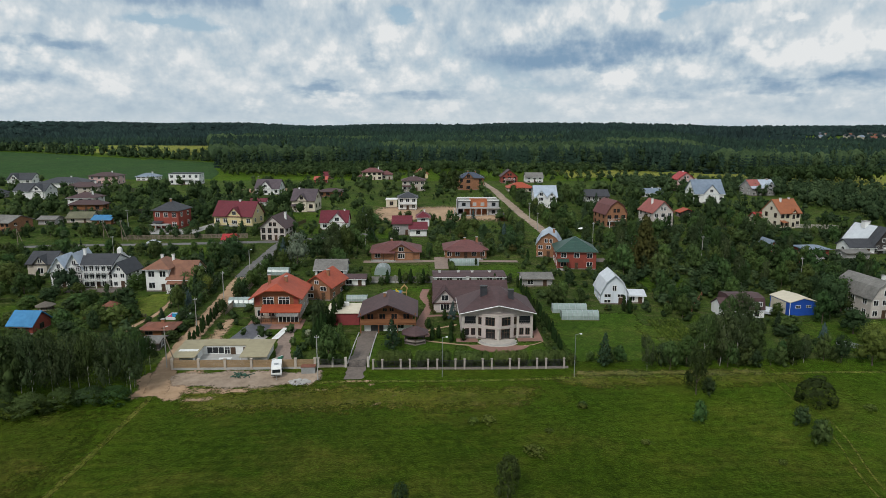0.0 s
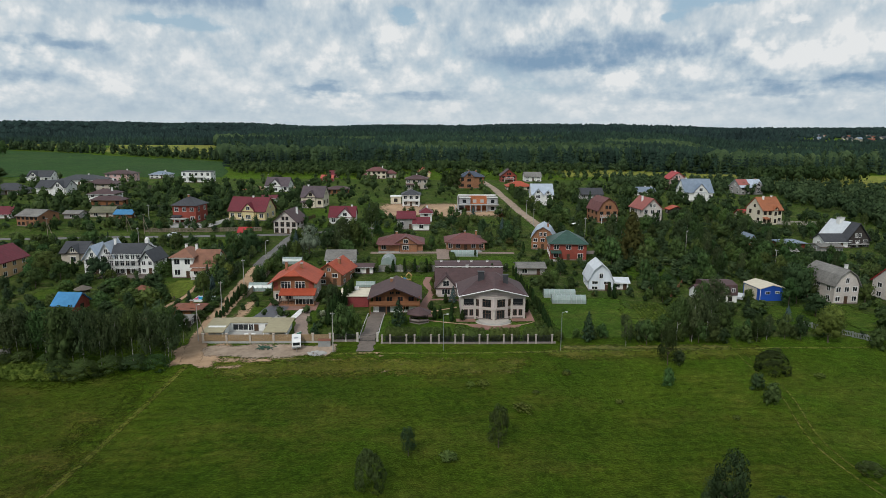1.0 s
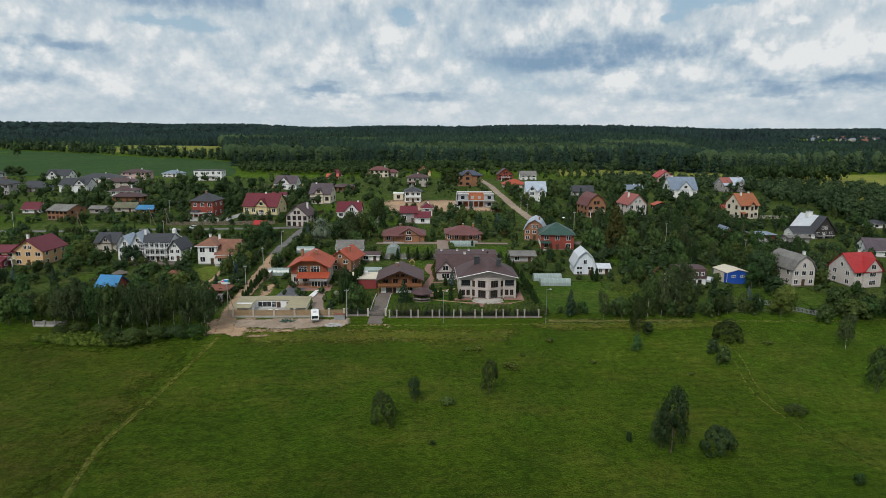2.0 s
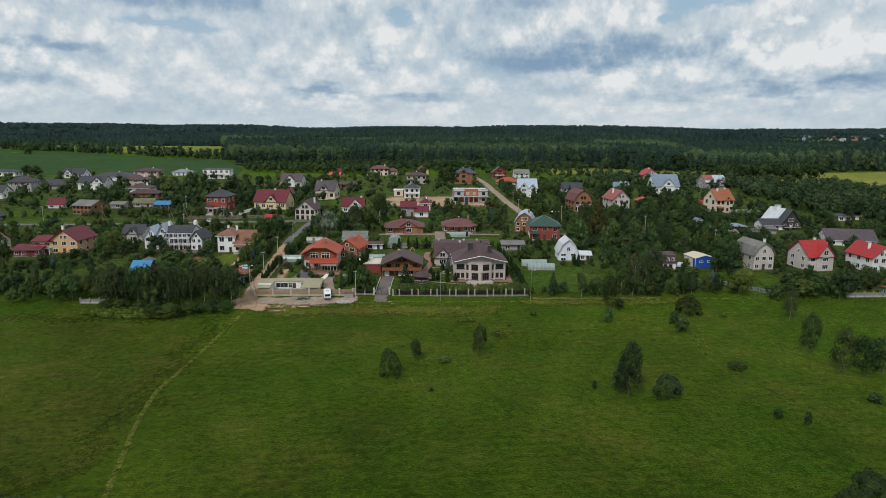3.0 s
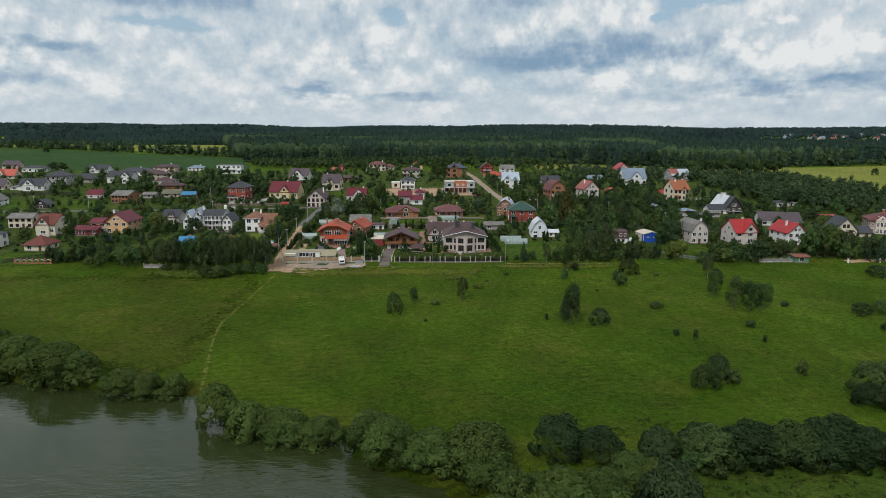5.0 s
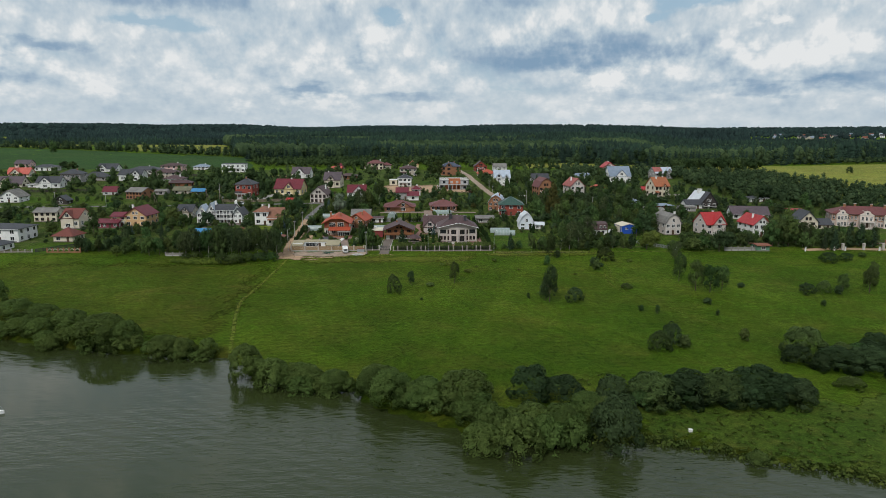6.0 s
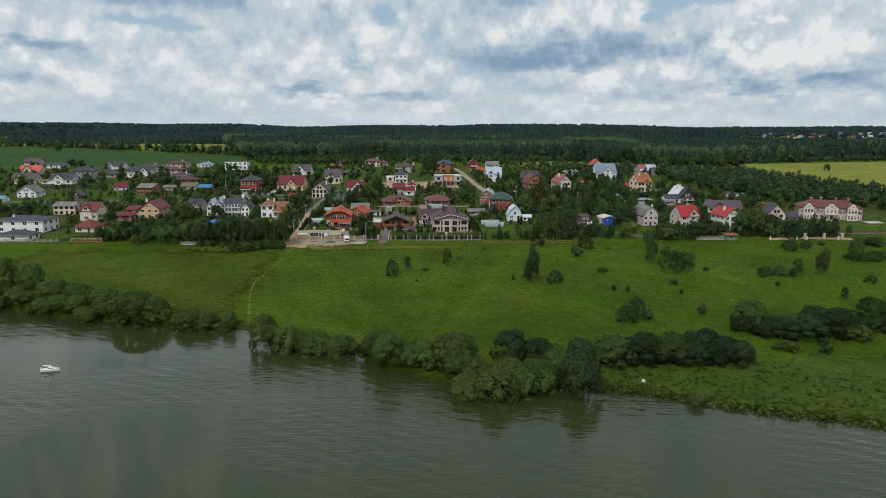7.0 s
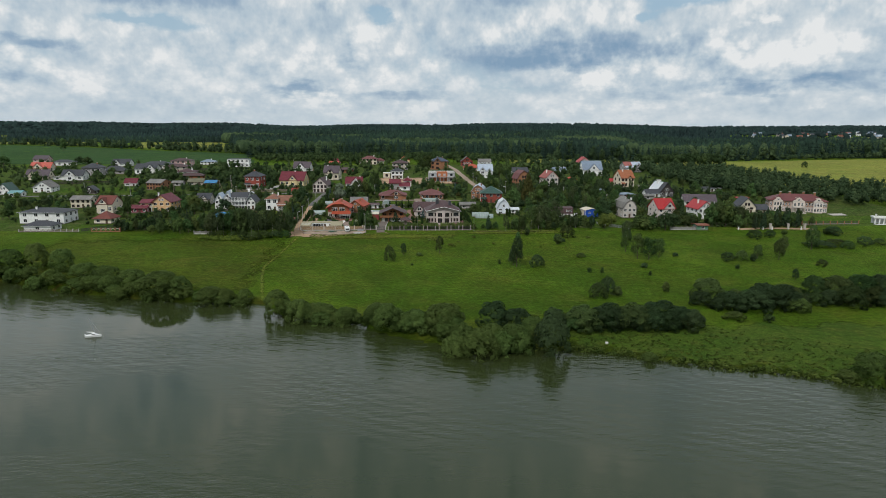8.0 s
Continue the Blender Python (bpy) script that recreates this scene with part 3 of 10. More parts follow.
water_mat = bpy.data.materials.new("river_water")
water_mat.use_nodes = True
wt = water_mat.node_tree
wb = wt.nodes["Principled BSDF"]
wb.inputs["Base Color"].default_value = (0.027, 0.0368, 0.0112, 1)
wb.inputs["Roughness"].default_value, wb.inputs["IOR"].default_value = 0.05, 1.38
wg = wt.nodes.new("ShaderNodeNewGeometry")
heights = []
for rot, stretch, scale in ((30, (0.22, 1.0, 1), 0.40), (24, (0.35, 1.0, 1), 1.2), (20, (0.5, 1.0, 1), 0.022)):
    wm = wt.nodes.new("ShaderNodeMapping")
    wm.inputs["Rotation"].default_value, wm.inputs["Scale"].default_value = (0, 0, radians(rot)), stretch
    wt.links.new(wg.outputs["Position"], wm.inputs[0])
    nn = wt.nodes.new("ShaderNodeTexNoise")
    nn.inputs["Scale"].default_value, nn.inputs["Detail"].default_value = scale, 3
    wt.links.new(wm.outputs[0], nn.inputs["Vector"])
    heights.append(nn.outputs[0])
calm = wt.nodes.new("ShaderNodeMapRange")
calm.inputs["From Min"].default_value, calm.inputs["From Max"].default_value = 0.42, 0.62
calm.inputs["To Min"].default_value, calm.inputs["To Max"].default_value = 0.04, 0.9
wt.links.new(heights[2], calm.inputs[0])
wa = wt.nodes.new("ShaderNodeMath")
wt.links.new(heights[0], wa.inputs[0])
wt.links.new(heights[1], wa.inputs[1])
# trains of small waves, running aslant to the bank
train_map = wt.nodes.new("ShaderNodeMapping")
train_map.inputs["Rotation"].default_value = (0, 0, radians(30))
wt.links.new(wg.outputs["Position"], train_map.inputs[0])
train = wt.nodes.new("ShaderNodeTexWave")
train.wave_type, train.bands_direction = "BANDS", "Y"
for key, value in (("Scale", 0.095), ("Distortion", 5.0), ("Detail", 3.0), ("Detail Scale", 0.6), ("Detail Roughness", 0.55)):
    train.inputs[key].default_value = value
wt.links.new(train_map.outputs[0], train.inputs["Vector"])
swell = wt.nodes.new("ShaderNodeMath")
swell.operation = "MULTIPLY_ADD"
swell.inputs[1].default_value = 0.26
wt.links.new(train.outputs["Fac"], swell.inputs[0])
wt.links.new(wa.outputs[0], swell.inputs[2])
wbp = wt.nodes.new("ShaderNodeBump")
wbp.inputs["Distance"].default_value = 0.20
wt.links.new(calm.outputs[0], wbp.inputs["Strength"])
wt.links.new(swell.outputs[0], wbp.inputs["Height"])
wt.links.new(wbp.outputs[0], wb.inputs["Normal"])
water = sheet("water", np.linspace(-1200, 1200, 9), np.linspace(-760, 220, 9), lambda x, y: x * 0 + WATER, water_mat)
tagged(water, "calm grey-green river with faint ripples", "water", kind="structure")


FEATHERED = {}


def feather(material):
    """The same ground cover, thinning out raggedly towards its border."""
    if material.name not in FEATHERED:
        m = material.copy()
        m.name = material.name + "_ragged"
        nd, ln = m.node_tree.nodes, m.node_tree.links
        out = next(n for n in nd if n.type == "OUTPUT_MATERIAL")
        shader = out.inputs["Surface"].links[0].from_socket
        at = nd.new("ShaderNodeAttribute")
        at.attribute_name = "cover"
        geo = nd.new("ShaderNodeNewGeometry")
        nz = nd.new("ShaderNodeTexNoise")
        nz.inputs["Scale"].default_value, nz.inputs["Detail"].default_value, nz.inputs["Roughness"].default_value = 0.9, 6, 0.7
        ln.new(geo.outputs["Position"], nz.inputs["Vector"])
        ad = nd.new("ShaderNodeMath")
        ad.operation = "MULTIPLY_ADD"
        ln.new(nz.outputs[0], ad.inputs[0])
        ad.inputs[1].default_value = 1.5
        ln.new(at.outputs["Fac"], ad.inputs[2])
        mr = nd.new("ShaderNodeMapRange")
        mr.inputs["From Min"].default_value, mr.inputs["From Max"].default_value = 0.95, 1.3
        ln.new(ad.outputs[0], mr.inputs[0])
        tr = nd.new("ShaderNodeBsdfTransparent")
        mx = nd.new("ShaderNodeMixShader")
        ln.new(mr.outputs[0], mx.inputs[0])
        ln.new(tr.outputs[0], mx.inputs[1])
        ln.new(shader, mx.inputs[2])
        ln.new(mx.outputs[0], out.inputs["Surface"])
        FEATHERED[material.name] = m
    return FEATHERED[material.name]


def cover(me, values):
    at = me.attributes.new("cover", "FLOAT", "POINT")
    at.data.foreach_set("value", [float(v) for v in values])


def strip(name, points, width, material, lift, label, category, step=2.0):
    """A road, track or path laid along a line of (x, y) points, following the land."""
    line = []
    for (x0, y0), (x1, y1) in zip(points, points[1:]):
        k = max(1, int(math.hypot(x1 - x0, y1 - y0) / step))
        line += [(x0 + (x1 - x0) * i / k, y0 + (y1 - y0) * i / k) for i in range(k)]
    line.append(points[-1])
    line = np.array(line)
    for _ in range(6):
        line[1:-1] = (line[:-2] + 2 * line[1:-1] + line[2:]) / 4
    tang = np.gradient(line, axis=0)
    tang /= np.linalg.norm(tang, axis=1)[:, None]
    nor = np.stack([-tang[:, 1], tang[:, 0]], -1)
    rng = np.random.default_rng(len(points) * 7 + int(width * 10))
    me = Build()
    for k, (p, n) in enumerate(zip(line, nor)):
        j = rng.uniform(-0.07, 0.07, 2) * width
        for o in (-width / 2 + j[0], -width / 6, width / 6, width / 2 + j[1]):
            q = p + n * o
            me.v.append((q[0], q[1], gz(*q) + lift))
    for k in range(len(line) - 1):
        a = 4 * k
        for c in range(3):
            me.f.append((a + c, a + c + 1, a + c + 5, a + c + 4))
    soft = material in (earth, gravel, worn_grass, track_grass, meadow_trodden, rough_grass)
    data = me.mesh(name, feather(material) if soft else material)
    cover(data, ([0.4, 1.0, 1.0, 0.4] if width > 3 else [-0.3, 0.50, 0.50, -0.3] if material is meadow_trodden else [-0.1, 0.48, 0.48, -0.1] if material is track_grass else [0.0, 0.75, 0.75, 0.0]) * len(line))
    return tagged(new(name, data), label, category, kind="structure")


def patch(name, x0, x1, y0, y1, material, lift, label, category, step=2.5, wobble=0.0, skew=0.0, fade=2.2):
    """A piece of ground cover over a plan rectangle, following the land; wobble roughens its outline."""
    nx, ny = max(3, int((x1 - x0) / step)), max(3, int((y1 - y0) / step))
    gx_, gy_ = np.meshgrid(np.linspace(0, 1, nx), np.linspace(0, 1, ny))
    X = x0 + (x1 - x0) * gx_ + skew * gy_
    Y = y0 + (y1 - y0) * gy_
    if wobble:
        X = X + wobble * (np.sin(Y * 0.35 + x0) + 0.6 * np.sin(Y * 0.93)) * (2 * gx_ - 1)
        Y = Y + wobble * (np.sin(X * 0.31 + y0) + 0.6 * np.sin(X * 0.83)) * (2 * gy_ - 1)
    v = np.stack([X, Y, land(X, Y) + lift], -1).reshape(-1, 3)
    i = (np.arange(ny - 1)[:, None] * nx + np.arange(nx - 1)[None, :]).reshape(-1)
    me = bpy.data.meshes.new(name)
    me.from_pydata(v.tolist(), [], np.stack([i, i + 1, i + nx + 1, i + nx], -1).tolist())
    soft = material in (earth, gravel, worn_grass, rough_grass, unmown, dry_meadow, lawn)
    me.materials.append(feather(material) if soft else material)
    edge = np.minimum(np.minimum(gx_ * (nx - 1), (1 - gx_) * (nx - 1)), np.minimum(gy_ * (ny - 1), (1 - gy_) * (ny - 1)))
    cover(me, np.clip(edge / max(1.0, fade / step), 0, 1).ravel())
    return tagged(new(name, me), label, category, kind="structure")

# ---- plants ----
CROWN_NORMALS = {}          # soft outward normals of crowns, reused where crowns are merged into woods


def unit(a):
    return a / np.maximum(np.linalg.norm(a, axis=-1, keepdims=True), 1e-9)


def foliage(name, v, tris, quads, vn, material):
    """A mesh whose faces all look the way of its soft outward normals, so that light models the whole crown."""
    v, vn = np.asarray(v, float), unit(np.asarray(vn, float))
    faces = []
    for f in (tris, quads):
        if len(f):
            f = np.array(f)
            g = np.cross(v[f[:, 1]] - v[f[:, 0]], v[f[:, 2]] - v[f[:, 0]])
            back = (g * vn[f].mean(1)).sum(1) < 0
            f[back] = f[back][:, ::-1]
            faces += f.tolist()
    me = bpy.data.meshes.new(name)
    me.from_pydata(v.tolist(), [], faces)
    me.materials.append(material)
    me.normals_split_custom_set_from_vertices(vn.tolist())
    CROWN_NORMALS[me.name] = vn
    return me


def leaf_mesh(name, lobes, count, size, material, seed, core=0.66, flat=0.6, grid=(5, 3), outward=0.0):
    """A crown of many leaf clumps set over rounded lobes, with a rough inner mass of twigs and leaves."""
    rng = np.random.default_rng(seed)
    vs, ns, tris, quads, n0 = [], [], [], [], 0
    L = np.array(lobes)
    middle = L[:, :3].mean(0) - (0, 0, 0.12)
    bulk = max(a * b * c for _, _, _, a, b, c in lobes) if len(lobes) > 12 else 0
    area = L[:, 3] * L[:, 4] + L[:, 4] * L[:, 5] + L[:, 3] * L[:, 5]
    for (cx, cy, cz, a, b, c), share in zip(lobes, area / area.sum()):
        k = max(9, int(count * share))
        d = rng.normal(size=(k, 3))
        d[:, 2] += 0.3
        d = unit(d)
        if outward:
            d = unit(d + outward * unit(np.array((cx, cy, cz)) - middle))
        r = rng.uniform(0.86, 1.10, k)[:, None]
        p = d * r * (a, b, c) + (cx, cy, cz)
        nrm = unit(d / np.array((a, b, c)) + rng.normal(size=(k, 3)) * max(flat, 0.9) / max(a, c))
        t = unit(np.cross(nrm, rng.normal(size=(k, 3))))
        u = np.cross(nrm, t)
        s = rng.uniform(0.6, 1.35, k)[:, None] * size
        w = s * rng.uniform(0.6, 0.95, k)[:, None]
        q = np.stack([p - t * s * 0.9 - u * w * 0.5, p + t * s * 0.9 - u * w * 0.5, p + u * w * 1.25 + nrm * s * 0.3], 1)
        vs.append(q.reshape(-1, 3))
        soft = unit(d * 0.75 + unit(p - middle) * 0.55 + rng.normal(size=(k, 3)) * 0.16)
        ns.append(np.repeat(soft, 3, axis=0))
        i = n0 + 3 * np.arange(k)
        tris += np.stack([i, i + 1, i + 2], -1).tolist()
        n0 += 3 * k
        ring, rows = grid
        cv = []
        for ri in range(rows):
            th = math.pi * (ri + 0.5) / rows
            for si in range(ring):
                ph = 2 * math.pi * si / ring
                f = core * rng.uniform(0.82, 1.08) * (0.62 if a * b * c == bulk else 1.0)
                cv.append((cx + a * f * math.sin(th) * math.cos(ph), cy + b * f * math.sin(th) * math.sin(ph), cz + c * f * math.cos(th)))
        cv = np.array(cv)
        vs.append(cv)
        ns.append(unit(unit(cv - (cx, cy, cz)) * (0.3 if outward else 1.0) + unit(cv - middle) * (0.9 if outward else 0.0) + rng.normal(size=cv.shape) * 0.2))
        for ri in range(rows - 1):
            for si in range(ring):
                sj = (si + 1) % ring
                quads.append([n0 + ri * ring + si, n0 + (ri + 1) * ring + si, n0 + (ri + 1) * ring + sj, n0 + ri * ring + sj])
        tris += [[n0, n0 + i, n0 + i + 1] for i in range(1, ring - 1)]
        n0 += ring * rows
    return foliage(name, np.concatenate(vs), tris, quads, np.concatenate(ns), material)


def trunk_mesh(name, height, radius, limbs, reach, material, seed):
    rng = random.Random(seed)
    b = Build()
    x = y = 0.0
    r, z, steps = radius, -0.06, 4
    for i in range(steps):
        z2 = height * (i + 1) / steps
        x2, y2, r2 = x + rng.uniform(-1, 1) * height * 0.02, y + rng.uniform(-1, 1) * height * 0.02, radius * (1 - 0.75 * (i + 1) / steps)
        b.beam((x, y, z), (x2, y2, z2), r, r2, 6)
        x, y, z, r = x2, y2, z2, r2
    for i in range(limbs):
        h0 = height * rng.uniform(0.35, 0.85)
        a = 2 * math.pi * (i + rng.random() * 0.6) / limbs
        b.beam((0, 0, h0), (reach * math.cos(a), reach * math.sin(a), h0 + reach * rng.uniform(0.4, 0.9)), radius * 0.35, radius * 0.1, 4)
    return b.mesh(name, material)


def broad_lobes(seed, n, top=1.0, low=0.25, width=0.5, lobe=0.26):
    """Lobes of a crown of height 1 and width 1."""
    rng = random.Random(seed)
    out = [(0, 0, (top + low) / 2, width * 0.74, width * 0.74, (top - low) * 0.44)]
    for i in range(n):
        a = 2 * math.pi * i / n + rng.uniform(-0.4, 0.4)
        h = low + (top - low) * rng.uniform(0.2, 0.86)
        taper = 1 - 0.55 * max(0, (h - low) / (top - low) - 0.35)
        rad = (width - lobe * 0.85) * taper * rng.uniform(0.75, 1.08)
        s = lobe * rng.uniform(0.7, 1.1) * (0.65 + 0.35 * taper)
        out.append((rad * math.cos(a), rad * math.sin(a), h, s, s, s * rng.uniform(0.7, 1.0)))
    out.append((rng.uniform(-0.06, 0.06), rng.uniform(-0.06, 0.06), top - lobe * 0.55, lobe * 0.75, lobe * 0.75, lobe * 0.6))
    return out


def dome_lobes(seed, n, lobe=0.15, low=0.0):
    """Many small lobes over a full rounded bush of height 1 and width 1."""
    rng = random.Random(seed)
    out = [(0, 0, 0.44, 0.42, 0.42, 0.47)]
    for i in range(n):
        q = (i + 0.5) / n
        h = low + 0.05 + (0.92 - low) * q ** 0.8
        rad = 0.335 * math.sqrt(max(0.02, 1 - ((h - 0.3) / 0.68) ** 2)) * rng.uniform(0.82, 1.1)
        a = i * 2.39996 + rng.uniform(-0.4, 0.4)
        s = lobe * rng.uniform(0.8, 1.25)
        out.append((rad * math.cos(a), rad * math.sin(a), h * 0.88, s, s, s * rng.uniform(0.85, 1.1)))
    return out


def spire_lobes(seed, n=26):
    """Boughs of a spruce of height 1 and width 1, in a spiral up the trunk."""
    rng = random.Random(seed)
    out = []
    for i in range(n):
        q = (i + 0.5) / n
        a, wide = i * 2.39996 + rng.uniform(-0.3, 0.3), (1 - q) ** 0.9
        r, s = 0.30 * wide * rng.uniform(0.85, 1.15), 0.07 + 0.15 * wide
        out.append((r * math.cos(a), r * math.sin(a), 0.07 + 0.86 * q, s, s, 0.06 + 0.03 * wide))
    return out + [(0, 0, 0.4, 0.2, 0.2, 0.36), (0, 0, 0.9, 0.045, 0.045, 0.1)]


def conifer_mesh(name, material, seed, tiers=15, per=13, slim=0.5, ragged=0.25):
    """A spire of drooping branches, of height 1 and width 1."""
    rng = np.random.default_rng(seed)
    v, f = [], []
    for i in range(tiers):
        q = i / (tiers - 1)
        z, r = 0.07 + 0.90 * q ** 0.92, slim * (1 - q) ** 0.85 + 0.02
        k = max(5, int(per * (1 - 0.55 * q)))
        for j in range(k):
            a = 2 * math.pi * (j + rng.uniform(-0.3, 0.3)) / k + i * 0.7
            rr = r * rng.uniform(1 - ragged, 1 + ragged * 0.6)
            c, s = math.cos(a), math.sin(a)
            wd = rr * rng.uniform(0.24, 0.36)
            drop = 0.055 + 0.06 * (1 - q)
            n = len(v)
            v += [(0, 0, z + 0.035), (c * rr * 0.6 - s * wd, s * rr * 0.6 + c * wd, z - drop * 0.45), (c * rr, s * rr, z - drop * rng.uniform(0.7, 1.3)), (c * rr * 0.6 + s * wd, s * rr * 0.6 - c * wd, z - drop * 0.45), (c * rr * 0.55, s * rr * 0.55, z + 0.01)]
            f += [(n, n + 1, n + 4), (n + 1, n + 2, n + 4), (n + 2, n + 3, n + 4), (n + 3, n, n + 4)]
    n = len(v)
    v += [(0.01, 0, 0.94), (-0.005, 0.009, 0.94), (-0.005, -0.009, 0.94), (0, 0, 1.0)]
    f += [(n, n + 1, n + 3), (n + 1, n + 2, n + 3), (n + 2, n, n + 3)]
    v = np.array(v)
    return foliage(name, v, f, [], unit(v * (1, 1, 0)) * 0.85 + (0, 0, 0.6), material)


SPECIES = {}


def species(key, name, label, category, crowns, trunks):
    SPECIES[key] = (name, label, category, crowns, trunks)


stem = [trunk_mesh("trunk", 0.62, 0.022, 5, 0.2, bark, s) for s in (1, 2)]
stem_birch = [trunk_mesh("trunk", 0.75, 0.013, 4, 0.14, birch_bark, s) for s in (3, 4)]
stem_low = [trunk_mesh("trunk", 0.4, 0.03, 5, 0.25, bark, s) for s in (5, 6)]
stem_fir = [trunk_mesh("trunk", 0.85, 0.02, 0, 0.1, bark, 7)]
species("broad", "broadleaf_tree", "leafy green garden tree with a rounded uneven crown", "tree",
        [leaf_mesh("crown", broad_lobes(s, 13, low=0.06, lobe=0.22), 900, 0.034, m, s) for s, m in ((11, leaf_mid), (12, leaf_fresh), (13, leaf_dark), (14, leaf_mid), (15, leaf_mid))], stem)
species("apple", "fruit_tree", "low spreading fruit tree in a garden", "tree",
        [leaf_mesh("crown", broad_lobes(s, 9, low=0.2, lobe=0.26), 620, 0.040, m, s) for s, m in ((21, leaf_mid), (22, leaf_dark), (23, leaf_fresh), (24, leaf_mid), (25, leaf_fresh))], stem_low)
species("birch", "birch_tree", "slender birch with a white trunk and an airy crown", "tree",
        [leaf_mesh("crown", broad_lobes(s, 15, low=0.12, width=0.5, lobe=0.17), 2000, 0.023, m, s, core=0.5, flat=1.0) for s, m in ((31, leaf_birch), (32, leaf_birch), (33, leaf_mid))], stem_birch)
species("shrub", "shrub", "rounded green shrub with dense leaves", "shrub",
        [leaf_mesh("crown", dome_lobes(s, 11, 0.19), 640, 0.040, m, s, flat=0.8) for s, m in ((41, leaf_mid), (42, leaf_dark), (43, leaf_fresh), (44, leaf_mid))], stem_low)
species("shrubdark", "large_shrub", "large dense dark green shrub with a rounded outline", "shrub",
        [leaf_mesh("crown", dome_lobes(s, 17, 0.17), 4600, 0.0225, m, s, grid=(5, 3), flat=1.2, core=0.46, outward=0.9) for s, m in ((51, leaf_dark), (52, leaf_mid), (53, leaf_dark))], stem_low)
species("willow", "willow_shrub", "dense grey-green willow scrub at the water's edge", "shrub",
        [leaf_mesh("crown", dome_lobes(s, 24, 0.15), 4800, 0.0220, leaf_shore, s, grid=(5, 3), flat=1.2, core=0.46, outward=0.9) for s in (61, 62, 63)], stem_low)
species("willowlow", "willow_shrub", "low grey-green willow scrub filling the river bank", "shrub",
        [leaf_mesh("crown", dome_lobes(s, 11, 0.2), 1500, 0.036, leaf_shore, s, grid=(5, 3), flat=1.2, core=0.46, outward=0.9) for s in (64, 65)], stem_low)
species("willowtree", "willow_tree", "light green weeping willow with a soft crown", "tree",
        [leaf_mesh("crown", broad_lobes(s, 10, low=0.1, lobe=0.26), 1500, 0.027, leaf_light, s, flat=0.7) for s in (71,)], stem)
species("silverwillow", "silver_willow", "tall silver-leaved willow with a full crown", "tree",
        [leaf_mesh("crown", broad_lobes(81, 13, low=0.08, lobe=0.22), 1000, 0.034, leaf_silver, 81)], stem)
species("spruce", "spruce_tree", "dark green spruce with drooping branches", "tree", [leaf_mesh("crown", spire_lobes(s), 800, 0.034, needle, s, core=0.6, flat=0.9, grid=(4, 3)) for s in (91, 92)], stem_fir)
species("bluespruce", "blue_spruce", "blue-grey spruce on a lawn", "tree", [leaf_mesh("crown", spire_lobes(93), 800, 0.034, needle_blue, 93, core=0.6, flat=0.9, grid=(4, 3))], stem_fir)
fir_lobes = [(0.34 * (1 - q) * math.cos(a), 0.34 * (1 - q) * math.sin(a), 0.06 + 0.84 * q, 0.10 + 0.12 * (1 - q), 0.10 + 0.12 * (1 - q), 0.075) for i in range(34) for q in ((i + 0.5) / 34,) for a in (i * 2.4,)] + [(0, 0, 0.45, 0.22, 0.22, 0.45)]
species("goldfir", "golden_fir", "tall fir with golden cones over its crown", "tree", [leaf_mesh("crown", fir_lobes, 1500, 0.035, needle_gold, 94, grid=(5, 3))], stem_fir)
species("pine", "pine_tree", "bushy dark pine with an uneven crown", "tree",
        [leaf_mesh("crown", broad_lobes(96, 10, low=0.15, lobe=0.22), 700, 0.036, needle, 96, flat=0.9)], stem)
species("thuja", "thuja", "narrow columnar thuja, dark green", "shrub",
        [leaf_mesh("crown", [(0, 0, 0.35, 0.45, 0.45, 0.37), (0, 0, 0.66, 0.33, 0.33, 0.28), (0, 0, 0.86, 0.18, 0.18, 0.15)], 260, 0.075, thuja_leaf, s, core=0.92) for s in (97, 98)], stem_low)
species("freshbush", "garden_bush", "full light green garden bush", "shrub",
        [leaf_mesh("crown", dome_lobes(s, 14, 0.18), 620, 0.042, leaf_fresh, s, flat=0.9) for s in (103, 104)], stem_low)
species("weeds", "weed_clump", "low pale green clump of tall weeds in the meadow", "shrub",
        [leaf_mesh("crown", dome_lobes(s, 9, 0.17), 260, 0.06, leaf_light, s, core=0.5, flat=1.0) for s in (101, 102)], stem_low)
species("goldbush", "golden_shrub", "small yellow-leaved garden shrub", "shrub",
        [leaf_mesh("crown", broad_lobes(99, 6, low=0.05, lobe=0.3), 260, 0.06, needle_gold, 99)], stem_low)
species("youngtree", "young_tree", "dense young broadleaf tree standing alone in the meadow", "tree",
        [leaf_mesh("crown", broad_lobes(s, 17, low=0.03, width=0.46, lobe=0.17), 3200, 0.0185, m, s, core=0.5, flat=1.1) for s, m in ((111, leaf_mid), (112, leaf_dark), (113, leaf_mid))], stem)
species("meadowbush", "meadow_bush", "rounded dense bush standing alone in the meadow", "shrub",
        [leaf_mesh("crown", dome_lobes(s, 17, 0.17), 2600, 0.0245, m, s, core=0.46, flat=1.1, outward=0.9) for s, m in ((114, leaf_mid), (115, leaf_dark), (116, leaf_mid))], stem_low)
petals = mat("cream_blossom", (0.62, 0.62, 0.50), (0.30, 0.36, 0.18), 2.0, rough=0.7, spec=0.07, clumps=0.2)
leaf_grey = mat("grey_green_leaves", (0.125, 0.165, 0.085), (0.075, 0.105, 0.052), 0.9, rough=0.7, rand=0.3, spec=0.07, clumps=0.26)
